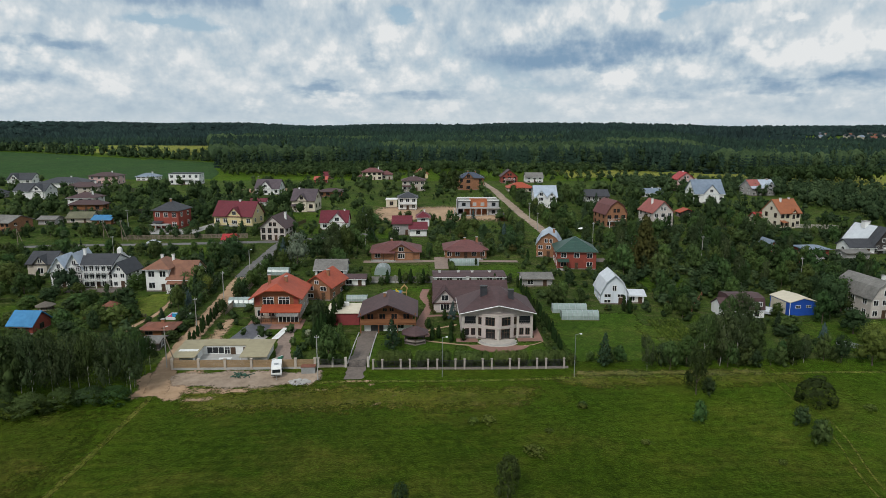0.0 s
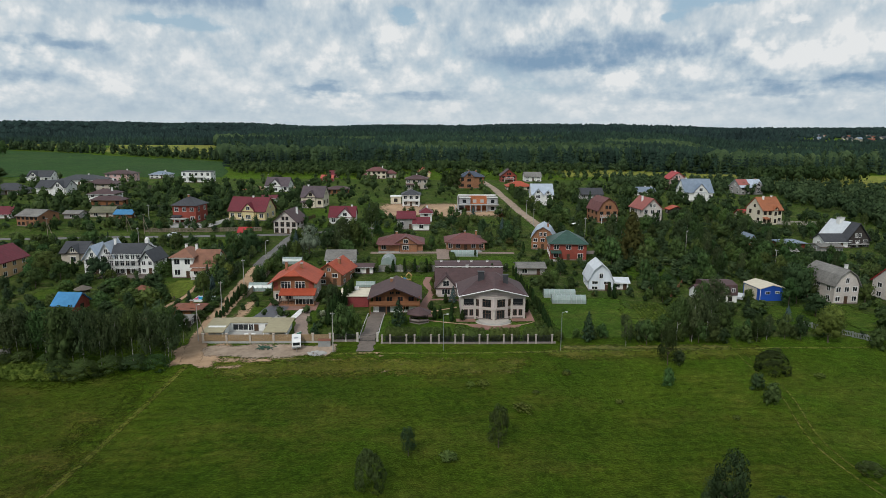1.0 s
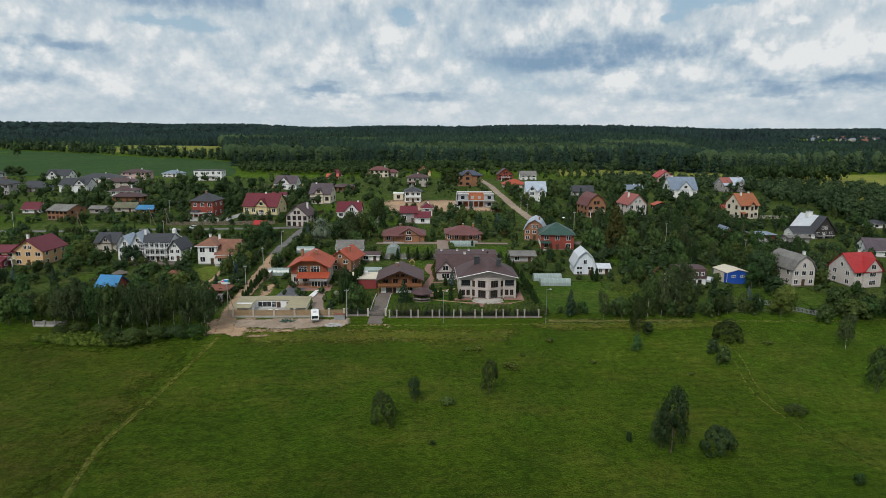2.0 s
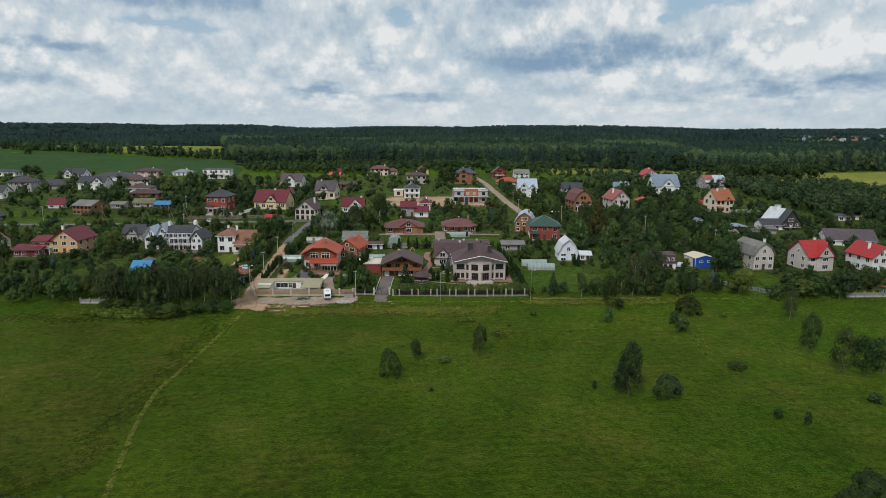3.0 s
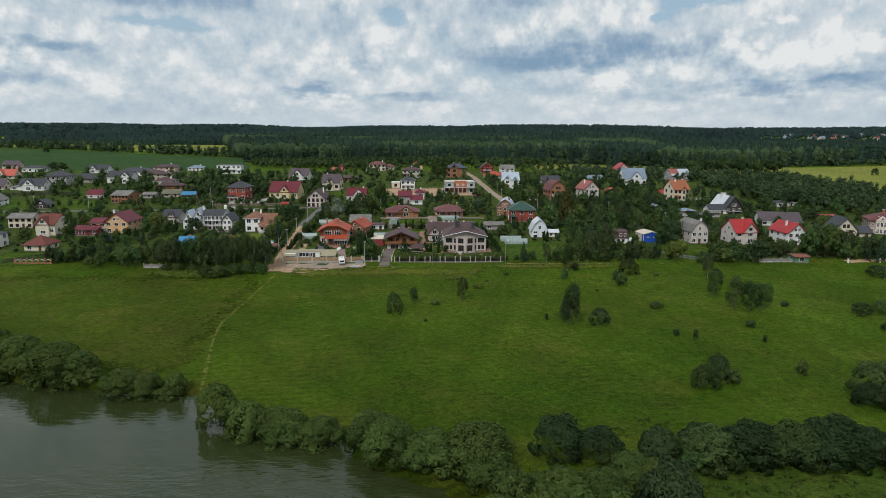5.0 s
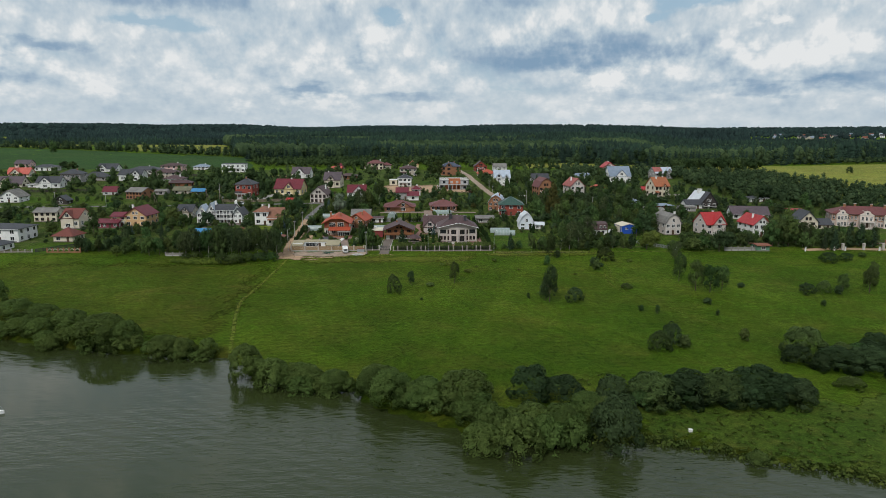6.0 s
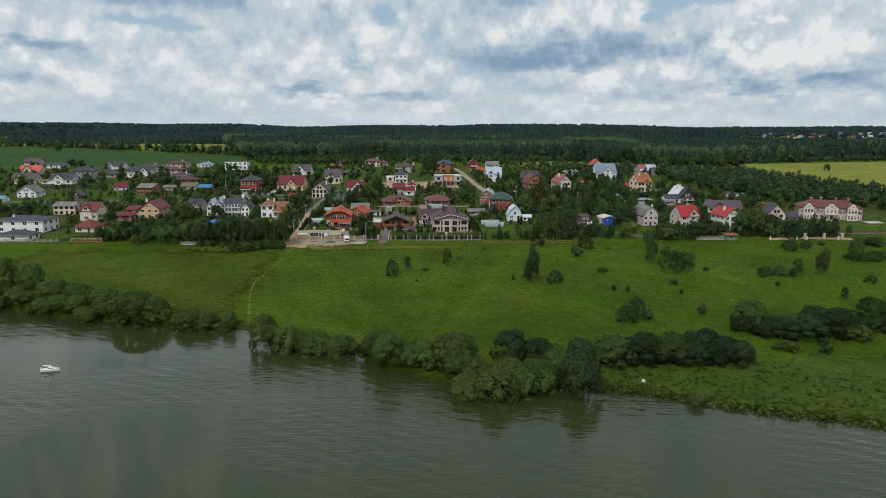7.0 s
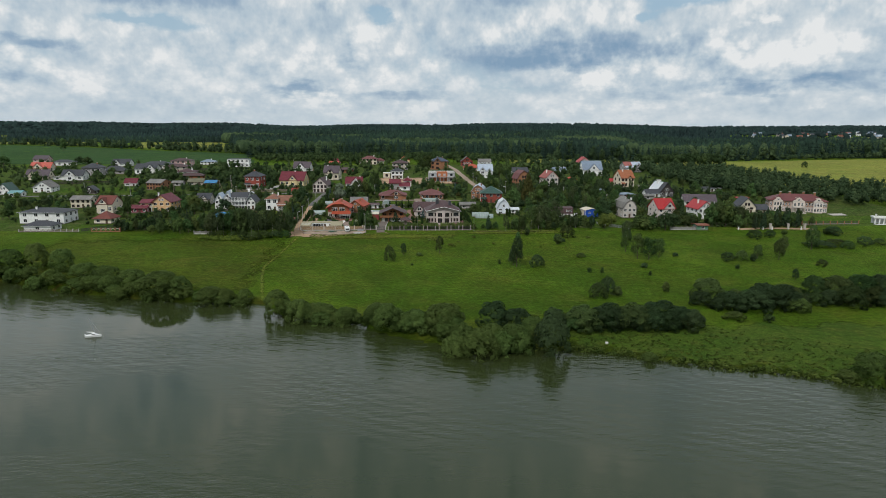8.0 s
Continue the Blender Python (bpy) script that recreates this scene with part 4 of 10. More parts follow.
species("silverbush", "garden_bush", "tall grey-green bush in a garden bed", "shrub",
        [leaf_mesh("crown", dome_lobes(s, 15, 0.17), 1300, 0.03, leaf_grey, s, core=0.55, flat=1.0) for s in (121, 122)], stem_low)
species("blossombush", "flowering_bush", "round garden bush covered in cream blossom", "shrub",
        [leaf_mesh("crown", dome_lobes(123, 12, 0.18), 700, 0.045, petals, 123, core=0.6, flat=1.0)], stem_low)
TREES = random.Random(4)


def plant(key, x, y, h, w, group=""):
    """A tree or shrub of height h and width w, rooted in the ground."""
    if key == "willow" and w < 6.2:
        key = "willowlow"
    name, label, category, crowns, trunks = SPECIES[key]
    root = new(name, TREES.choice(crowns) if category == "shrub" else None)
    root.matrix_basis = pose(x, y, gz(x, y), TREES.uniform(-2, 2), TREES.uniform(-2, 2), TREES.uniform(0, 360)) @ Matrix.Diagonal((w, w * TREES.uniform(0.88, 1.1), h, 1))
    if category != "shrub":
        part("trunk", TREES.choice(trunks), None, root)
        part("crown", TREES.choice(crowns), None, root)
    return tagged(root, label, category, group)


# ---- houses ----
FOOT = []          # plan rectangles kept free of trees: x, y, half width, half depth
WINDOWS = {}


def lattice(xs, zs, y0, y1):
    """A window frame in one piece: every second column and row between the given lines is a bar."""
    b = Build()
    nx, nz_ = len(xs), len(zs)
    b.v = [(x, y, z) for y in (y0, y1) for z in zs for x in xs]
    at = lambda i, j, d: d * nx * nz_ + j * nx + i
    solid = lambda i, j: 0 <= i < nx - 1 and 0 <= j < nz_ - 1 and (i % 2 == 0 or j % 2 == 0)
    for j in range(nz_ - 1):
        for i in range(nx - 1):
            if not solid(i, j):
                continue
            b.f.append((at(i, j, 0), at(i + 1, j, 0), at(i + 1, j + 1, 0), at(i, j + 1, 0)))
            for di, dj, p, q in ((-1, 0, (i, j), (i, j + 1)), (1, 0, (i + 1, j), (i + 1, j + 1)), (0, -1, (i, j), (i + 1, j)), (0, 1, (i, j + 1), (i + 1, j + 1))):
                if not solid(i + di, j + dj):
                    b.f.append((at(*p, 0), at(*q, 0), at(*q, 1), at(*p, 1)))
    return b


def window_meshes(w, h, frame_mat):
    key = (round(w, 1), round(h, 1), frame_mat.name)
    if key not in WINDOWS:
        w, h = key[0], key[1]
        t, k = 0.09, 1 if w < 1.7 else 2
        xs = [-w / 2 - t, -w / 2] + [v for i in range(k) for v in (-w / 2 + w * (i + 1) / (k + 1) - 0.035, -w / 2 + w * (i + 1) / (k + 1) + 0.035)] + [w / 2, w / 2 + t]
        zs = [-t, 0] + ([h * 0.68, h * 0.68 + 0.06] if h > 1.5 else []) + [h, h + t]
        b = lattice(xs, zs, -0.07, 0.03)
        g = Build().box(-w / 2, w / 2, -0.02, 0.02, 0, h)
        WINDOWS[key] = (b.mesh("window", frame_mat), g.mesh("pane", glass))
    return WINDOWS[key]


def window(parent, x, y, z, w, h, turn=0, frame_mat=None):
    f, g = window_meshes(w, h, frame_mat or white_paint)
    ob = part("window", f, None, parent, at=pose(x, y, z, 0, 0, turn))
    part("pane", g, None, ob)
    return ob


def chevron(half, eave, rise, over, thick=0.2):
    """Outline of a gable roof slab across its span."""
    s = rise / half
    return [(-half - over, eave - over * s), (0, eave + rise), (half + over, eave - over * s), (half + over, eave - over * s + thick), (0, eave + rise + thick * 1.15), (-half - over, eave - over * s + thick)]


def gambrel(half, eave, rise, over, thick=0.2):
    kx, kz = half * 0.62, eave + rise * 0.62
    return [(-half - over, eave - 0.35), (-kx, kz), (0, eave + rise), (kx, kz), (half + over, eave - 0.35), (half + over, eave - 0.15), (kx + 0.1, kz + thick), (0, eave + rise + thick), (-kx - 0.1, kz + thick), (-half - over, eave - 0.15)]


def shift(pts, c):
    return [(p + c, q) for p, q in pts]


def railing(parent, x0, x1, y0, y1, z, material, height=0.95):
    b = Build()
    for a, c, d, e in ((x0, y0, x1, y0), (x0, y0, x0, y1), (x1, y0, x1, y1)):
        ln = math.hypot(d - a, e - c)
        b.beam((a, c, z + height), (d, e, z + height), 0.045)
        b.beam((a, c, z + 0.15), (d, e, z + 0.15), 0.03)
        k = max(2, int(ln / 0.45))
        for i in range(k + 1):
            q = i / k
            b.beam((a + (d - a) * q, c + (e - c) * q, z), (a + (d - a) * q, c + (e - c) * q, z + height), 0.03, k=4)
    return part("railing", b, material, parent)


def house(x, y, yaw, w, d, h, rh, style, wall, roof, floors, cols, label, gable=None, gable2=None, chim=(), porch=0, balcony=0, rows="", frame_mat=None, side=True, over=0.55, front=0.7):
    """A house with its front centre at (x, y), facing -y before the turn yaw; h: eaves, rh: rise of the roof."""
    a = radians(yaw)
    cx, cy = x - math.sin(a) * d / 2, y + math.cos(a) * d / 2
    FOOT.append((cx, cy, w / 2 + 1.2, d / 2 + 1.2))
    z0 = min(gz(x + i * w / 2, y + j * d) for i in (-1, 0, 1) for j in (0, 1))
    root = new("house")
    root.matrix_basis = pose(x, y, z0, 0, 0, yaw)
    tagged(root, label, "house")
    fm = frame_mat or (brown_frame if wall in (brick, redbrick, wood, cream) and (int(abs(x)) % 2) else white_paint)
    half = w / 2
    b = Build()
    if style == "gx":
        b.prism([(0, -0.8), (d, -0.8), (d, h), (d / 2, h + rh - 0.03), (0, h)], -half, half, "x")
    elif style == "gambrelx":
        b.prism([(0, -0.8), (d, -0.8), (d, h), (d * 0.81, h + rh * 0.6), (d / 2, h + rh - 0.03), (d * 0.19, h + rh * 0.6), (0, h)], -half, half, "x")
    elif style == "halfhip":
        b.prism([(-half, -0.8), (half, -0.8), (half, h - 0.1), (half * 0.42, h + rh * 0.55), (-half * 0.42, h + rh * 0.55), (-half, h - 0.1)], 0, d, "y")
    elif style == "gy":
        b.prism([(-half, -0.8), (half, -0.8), (half, h), (0, h + rh - 0.03), (-half, h)], 0, d, "y")
    elif style == "gambrel":
        b.prism([(-half, -0.8), (half, -0.8), (half, h), (half * 0.62, h + rh * 0.61), (0, h + rh - 0.03), (-half * 0.62, h + rh * 0.61), (-half, h)], 0, d, "y")
    else:
        b.box(-half, half, 0, d, -0.8, h)
    walls = part("wall", b, wall, root)
    b = Build()
    if style == "gx":
        b.prism(shift(chevron(d / 2, h, rh, over), d / 2), -half - 0.45, half + 0.45, "x")
    elif style == "gambrelx":
        b.prism(shift(gambrel(d / 2, h, rh, 0.35), d / 2), -half - 0.4, half + 0.4, "x")
    elif style == "gy":
        b.prism(chevron(half, h, rh, over), -front, d + 0.4, "y")
    elif style == "gambrel":
        b.prism(gambrel(half, h, rh, 0.35), -0.6, d + 0.4, "y")
    elif style == "halfhip":
        sl, k, t = rh / half, 0.42, 0.22
        zo = h - over * sl
        b.v = [(-half - over, -front, zo), (-half * k, -front, h + rh * (1 - k)), (half * k, -front, h + rh * (1 - k)), (half + over, -front, zo), (0, half * k * 1.1 - front, h + rh), (-half - over, d + 0.5, zo), (half + over, d + 0.5, zo), (0, d + 0.5, h + rh)]
        b.v += [(p, q, r - t) for p, q, r in b.v]
        b.f = [(0, 1, 4, 7, 5), (1, 2, 4), (2, 3, 6, 7, 4), (8, 13, 15, 12, 9), (9, 12, 10), (10, 12, 15, 14, 11), (0, 8, 9, 1), (1, 9, 10, 2), (2, 10, 11, 3), (3, 11, 14, 6), (6, 14, 15, 7), (7, 15, 13, 5), (5, 13, 8, 0)]
    elif style == "hip":
        b.hip(-half - 0.65, half + 0.65, -0.65, d + 0.65, h + 0.05, rh)
    else:
        b.box(-half - 0.25, half + 0.25, -0.25, d + 0.25, h, h + 0.28)
    top = part("roof", b, roof, root)
    part("plinth", Build().box(-half - 0.05, half + 0.05, -0.05, d + 0.05, -0.9, 0.35), plinth_stone, root)
    # gutters along the front eaves
    if style in ("gx", "hip"):
        sx = half + (0.45 if style == "gx" else 0.65)
        zz = h - over * rh / (d / 2) if style == "gx" else h - 0.1
        part("gutter", Build().beam((-sx, -0.72, zz), (sx, -0.72, zz), 0.07, k=6), white_paint if wall is white else brown_frame, root)
    # cross gables
    for g in (gable, gable2):
        if not g:
            continue
        gc, gw = g[0] * w, g[1] * w
        gr = min(rh * 0.92, gw * 0.55)
        gb_ = Build().prism(shift([(-gw / 2, -0.6), (gw / 2, -0.6), (gw / 2, h + 0.1), (0, h + gr), (-gw / 2, h + 0.1)], gc), -0.5, d * 0.45, "y")
        gwall = part("gable_wall", gb_, wall, root)
        part("gable_roof", Build().prism(shift(chevron(gw / 2, h + 0.1, gr, 0.4), gc), -1.0, d * 0.5, "y"), roof, root)
        ww = max(0.7, min(1.5, gw * 0.3))
        window(gwall, gc, -0.5, h + 0.1 + gr * 0.1, ww, max(0.7, min(1.3, gr * 0.5)), 0, fm)
        for q in range(floors):
            window(gwall, gc, -0.5, 0.75 + q * h / floors, min(2.0, gw * 0.42), min(1.5, h / floors * 0.52), 0, fm)
    fh = h / floors
    wh = min(1.55, fh * 0.5)
    ww = min(1.5, w / cols * 0.5)
    if label.startswith("pale gable"):
        fm = brown_frame
        wh, ww = fh * 0.68, w / cols * 0.52
    if label.startswith("white three-storey"):
        fm = white_paint
        wh, ww = fh * 0.74, w / cols * 0.62
    for fl in range(floors):
        for c in range(cols):
            u = -half + w * (c + 0.5) / cols
            if any(g and abs(u - g[0] * w) < g[1] * w / 2 + ww / 2 for g in (gable, gable2)):
                continue
            zz = fl * fh + (fh - wh) * 0.6 if wh > fh * 0.6 else fl * fh + fh * 0.32
            if fl == 0 and c == cols // 2 and not gable and cols > 1:
                door = part("door", Build().box(-0.5, 0.5, -0.06, 0.02, 0, 2.05), brown_frame if wall is not darkwood else white_paint, walls, at=pose(u, 0, 0.05))
                part("handle", Build().box(0.34, 0.4, -0.12, -0.06, 0.98, 1.1), galvanised, door)
                continue
            window(walls, u, 0, zz, ww, wh, 0, fm)
        if side:
            sc = max(1, int(d / 4))
            for c in range(sc):
                v = d * (c + 0.5) / sc
                window(walls, half * (1 if x < 0 else -1), v, fl * fh + fh * 0.32, min(1.3, ww), wh, 90 if x < 0 else -90, fm)
    if style in ("gy", "gambrel", "halfhip") and rh > 1.6:
        for o in ((-0.75, 0.75) if w > 7 else (0,)):
            window(walls, o, 0, h + rh * 0.14, 0.9, min(1.3, rh * 0.32), 0, fm)
    if style in ("gx", "gambrelx") and rh > 2.2:
        window(walls, half * (1 if x < 0 else -1), d / 2, h + rh * 0.14, 0.9, 1.1, 90 if x < 0 else -90, fm)
    for u, v in chim:
        zt = h + rh + 0.6
        ch = part("chimney", Build().box(u * w - 0.32, u * w + 0.32, v * d - 0.32, v * d + 0.32, h * 0.8, zt), brick if wall in (brick, redbrick, wood, greyplaster, beigebrick) else white, root)
        part("cap", Build().box(u * w - 0.42, u * w + 0.42, v * d - 0.42, v * d + 0.42, zt, zt + 0.14), concrete, ch)
    if porch:
        pw, px = porch * w, (-half + porch * w / 2 if porch < 0.6 else 0)
        ph = min(2.6, fh + 0.2)
        pr = Build().prism([(-1.9, ph - 0.1), (0.0, ph + 0.5), (0.0, ph + 0.62), (-1.9, ph + 0.04)], px - pw / 2, px + pw / 2, "x")
        part("porch_roof", pr, roof, root)
        for o in (-0.46, 0, 0.46):
            part("post", Build().box(px + o * pw - 0.09, px + o * pw + 0.09, -1.8, -1.62, -0.7, ph), white_paint if wall in (white, beige) else brown_frame, root)
        part("deck", Build().box(px - pw / 2, px + pw / 2, -1.9, -0.06, -0.9, 0.2), concrete, root)
    if balcony:
        bw = balcony * w
        bz = fh if floors > 1 else 0.35
        part("balcony", Build().box(-bw / 2, bw / 2, -1.4, -0.02, bz - 0.22 if floors > 1 else -0.9, bz), concrete, root)
        railing(root, -bw / 2, bw / 2, -1.35, -0.1, bz, white_paint if wall is not darkwood else dark_metal)
        if floors > 1:
            for o in (-0.46, 0.46):
                part("post", Build().box(o * bw - 0.1, o * bw + 0.1, -1.35, -1.15, -0.7, bz - 0.22), white_paint if wall is not darkwood else darkwood, root)
    return root

# ---- roads, tracks and fields ----
def field(a, b, c, d, material, lift, label, step=14):
    """A crop field between four corners of the plan, lying on the land, with a slightly wavering border."""
    a, b, c, d = (np.array(q, float) for q in (a, b, c, d))
    nu, nv = max(6, int(np.linalg.norm(d - a) / step)), max(6, int(np.linalg.norm(b - a) / step))
    u, v = np.meshgrid(np.linspace(0, 1, nu), np.linspace(0, 1, nv))
    p = (a * (1 - u[..., None]) + d * u[..., None]) * (1 - v[..., None]) + (b * (1 - u[..., None]) + c * u[..., None]) * v[..., None]
    X = p[..., 0] + 2.0 * np.sin(p[..., 1] * 0.07)
    Y = p[..., 1] + 2.0 * np.sin(p[..., 0] * 0.05)
    i = (np.arange(nv - 1)[:, None] * nu + np.arange(nu - 1)[None, :]).reshape(-1)
    me = bpy.data.meshes.new("crop_field")
    me.from_pydata(np.stack([X, Y, land(X, Y) + lift], -1).reshape(-1, 3).tolist(), [], np.stack([i, i + 1, i + nu + 1, i + nu], -1).tolist())
    me.materials.append(material)
    return tagged(new("crop_field", me), label, "field", kind="structure")


strip("track", [(-47, 110), (-49.4, 125), (-50, 154), (-50.7, 185)], 4.4, earth, 0.06, "sandy dirt track with worn wheel lines", "track")
strip("lane", [(-50.7, 184), (-50.6, 191), (-48.7, 218), (-47.5, 226)], 4.6, asphalt, 0.07, "narrow grey asphalt lane", "road")
strip("street", [(-330, 214), (-140, 221), (-88, 225), (-50, 228), (-20, 240)], 3.2, asphalt, 0.05, "quiet asphalt street between gardens", "road")
strip("right_lane", [(47, 235), (45.6, 250), (43, 279), (41, 317), (40, 364), (36, 420)], 4.2, gravel, 0.06, "pale gravel lane running up past the houses", "road")
strip("meadow_track", [(-44.5, 21.5), (-47, 33), (-50, 48), (-52, 62), (-50, 76), (-48, 96), (-47, 112)], 2.1, meadow_trodden, 0.03, "faint trodden track over the meadow", "track")
strip("field_edge_track", [(-47, 113), (-20, 114.5), (12, 115), (40, 116), (90, 117), (140, 119), (190, 112)], 1.7, track_grass, 0.04, "thin worn path along the garden fences", "track")
strip("gravel_road", [(150, 118), (162, 120), (176, 119), (186, 118)], 4.0, earth, 0.05, "pale dirt drive at the far gate", "road")
# Unmown plot; its dull colour also carries a cloud's shade.
patch("meadow_plot", -150, -48, 26, 110, unmown, 0.015, "browner unmown plot of the meadow, dulled for cloud shade", "ground", wobble=2.0, step=3.0, skew=3, fade=16)
patch("meadow_plot", -44, 22, 101, 115.5, dry_meadow, 0.02, "strip of dry yellowed grass below the fence", "ground", wobble=1.2, step=2.0, fade=8)
patch("meadow_plot", 24, 72, 110, 119.5, dry_meadow, 0.02, "strip of dry yellowed grass below the hedges", "ground", wobble=1.0, step=1.5, fade=5)
patch("garden_ground", -345, 262, 123.5, 415, garden_soil, 0.02, "rough garden ground between the houses", "ground", step=3.0)
patch("earth_yard", -46, -30, 109.8, 114, earth, 0.05, "worn sandy ground at the gravel edge", "yard", wobble=0.8, step=1.0)
patch("parking", -46.5, -18.8, 112.4, 120.8, gravel, 0.08, "gravel parking area in front of the fence", "yard", wobble=0.7, step=1.2)
patch("earth_yard", -52, -41, 107.5, 121, earth, 0.055, "worn sandy corner where the track meets the meadow", "yard", wobble=1.1, step=1.2)
patch("earth_yard", -44, -24, 111, 114, worn_grass, 0.045, "worn grass at the gravel edge", "yard", wobble=0.6, step=1.2)
strip("meadow_track", [(66.1, 120), (65, 112), (64.7, 103.2), (65.1, 97.4), (63.6, 90.5), (61.4, 84.5), (60, 77), (61.5, 66), (66, 54), (72, 44), (79, 33)], 0.7, meadow_trodden, 0.03, "faint wheel line through the grass", "track")
strip("meadow_track", [(67.8, 120), (66.8, 112), (66.5, 103.5), (66.9, 97.2), (65.3, 90.0), (63.1, 84.0), (61.8, 77), (63.2, 66.6), (67.6, 55), (73.5, 45.2), (80.4, 34.2)], 0.7, meadow_trodden, 0.03, "faint wheel line through the grass", "track")
patch("dry_bank", 28, 66, 115.6, 119.6, worn_grass, 0.05, "strip of dry grass along the hedge", "ground", wobble=0.4, step=1.5)
patch("sand", -42, -36, 107.5, 109.5, earth, 0.05, "patch of bare sand in the grass", "ground", wobble=0.6, step=1.0)
for sx, sy, sw, sd in ((-9.5, 113.2, 1.6, 1.0), (-4.6, 108.6, 1.5, 0.9), (-7.8, 105.8, 1.2, 0.7), (4.0, 112.0, 1.6, 0.8), (-18.5, 111.5, 2.2, 0.9)):
    patch("sand", sx - sw, sx + sw, sy - sd, sy + sd, earth, 0.05, "small bare patch of earth in the grass", "ground", step=0.6, wobble=0.3)
patch("sand", -15, -8.5, 114.2, 115.4, earth, 0.07, "strip of bare ground in the grass", "ground", step=1.0)
field((-131, 425), (-169, 562), (-820, 860), (-820, 400), crop_green, 0.10, "large even green crop field on a gentle rise")
field((236, 250), (205, 462), (800, 400), (800, 190), crop_pale, 0.10, "pale yellow-green field of ripening crop")
field((100, 440), (100, 503), (300, 480), (300, 430), crop_pale, 0.10, "pale yellow-green field of ripening crop")
field((-207, 640), (-296, 950), (-440, 985), (-330, 668), crop_pale, 0.12, "distant pale field beyond the trees")
field((-400, 712), (-470, 900), (-900, 1010), (-860, 900), crop_pale, 0.12, "distant pale field beyond the trees")
patch("crop_field", -1300, -900, 1380, 1700, crop_pale, 0.6, "distant pale field on the skyline", "field", step=30)
patch("earth_yard", -24, 38, 262, 304, earth, 0.06, "bare sandy building ground with weeds creeping in", "yard", wobble=1.6, fade=13)
patch("earth_yard", -100, -66, 345, 372, earth, 0.06, "bare reddish earth by the edge of the village", "yard", wobble=1.5, fade=10)
patch("bank", 30, 190, -52, -8, rough_grass, 0.05, "rough grass and reeds on the low bank", "ground", wobble=2.6, skew=8)
for x0, x1, y0, y1 in ((-46, -22, 128, 146), (-20, 8, 122, 140), (8, 27, 122, 135), (29, 52, 122, 153), (84, 110, 126, 146), (-12, 30, 158, 175), (-16, 3, 181, 198), (10, 30, 181, 198), (-60, -40, 264, 284), (-30, -8, 232, 250), (60, 76, 168, 184), (100, 116, 128, 140), (-7, 3, 240, 262), (-74, -66, 150, 169), (-104, -94, 150, 162), (-78, -60, 205, 222), (-225, -160, 228, 252), (-150, -128, 118, 138), (185, 240, 128, 150), (-60, -30, 240, 256), (55, 70, 226, 240)):
    patch("lawn", x0, x1, y0, y1, lawn, 0.045, "mown green garden lawn", "lawn", step=2, wobble=0.35)


patch("dry_lawn", -73.5, -64.5, 148, 169, track_grass, 0.07, "yellowed mown grass slope", "lawn", step=1.5, wobble=0.3, skew=3)
strip("garden_path", [(-66.6, 135.8), (-64.5, 147.2), (-62.7, 153.5), (-63.1, 162.5), (-63.7, 170.6), (-60.2, 172)], 1.8, earth, 0.08, "pale sandy garden drive", "path", step=1.0)


# ---- woods ----
def stands_of(p):
    """Broad differences between parts of a wood, 0 to 1."""
    x, y = p[:, 0], p[:, 1]
    return 0.5 + 0.25 * np.sin(x * 0.023 + 1.1 + 1.3 * np.sin(y * 0.011)) + 0.25 * np.sin(y * 0.031 + x * 0.009 + 2.0)


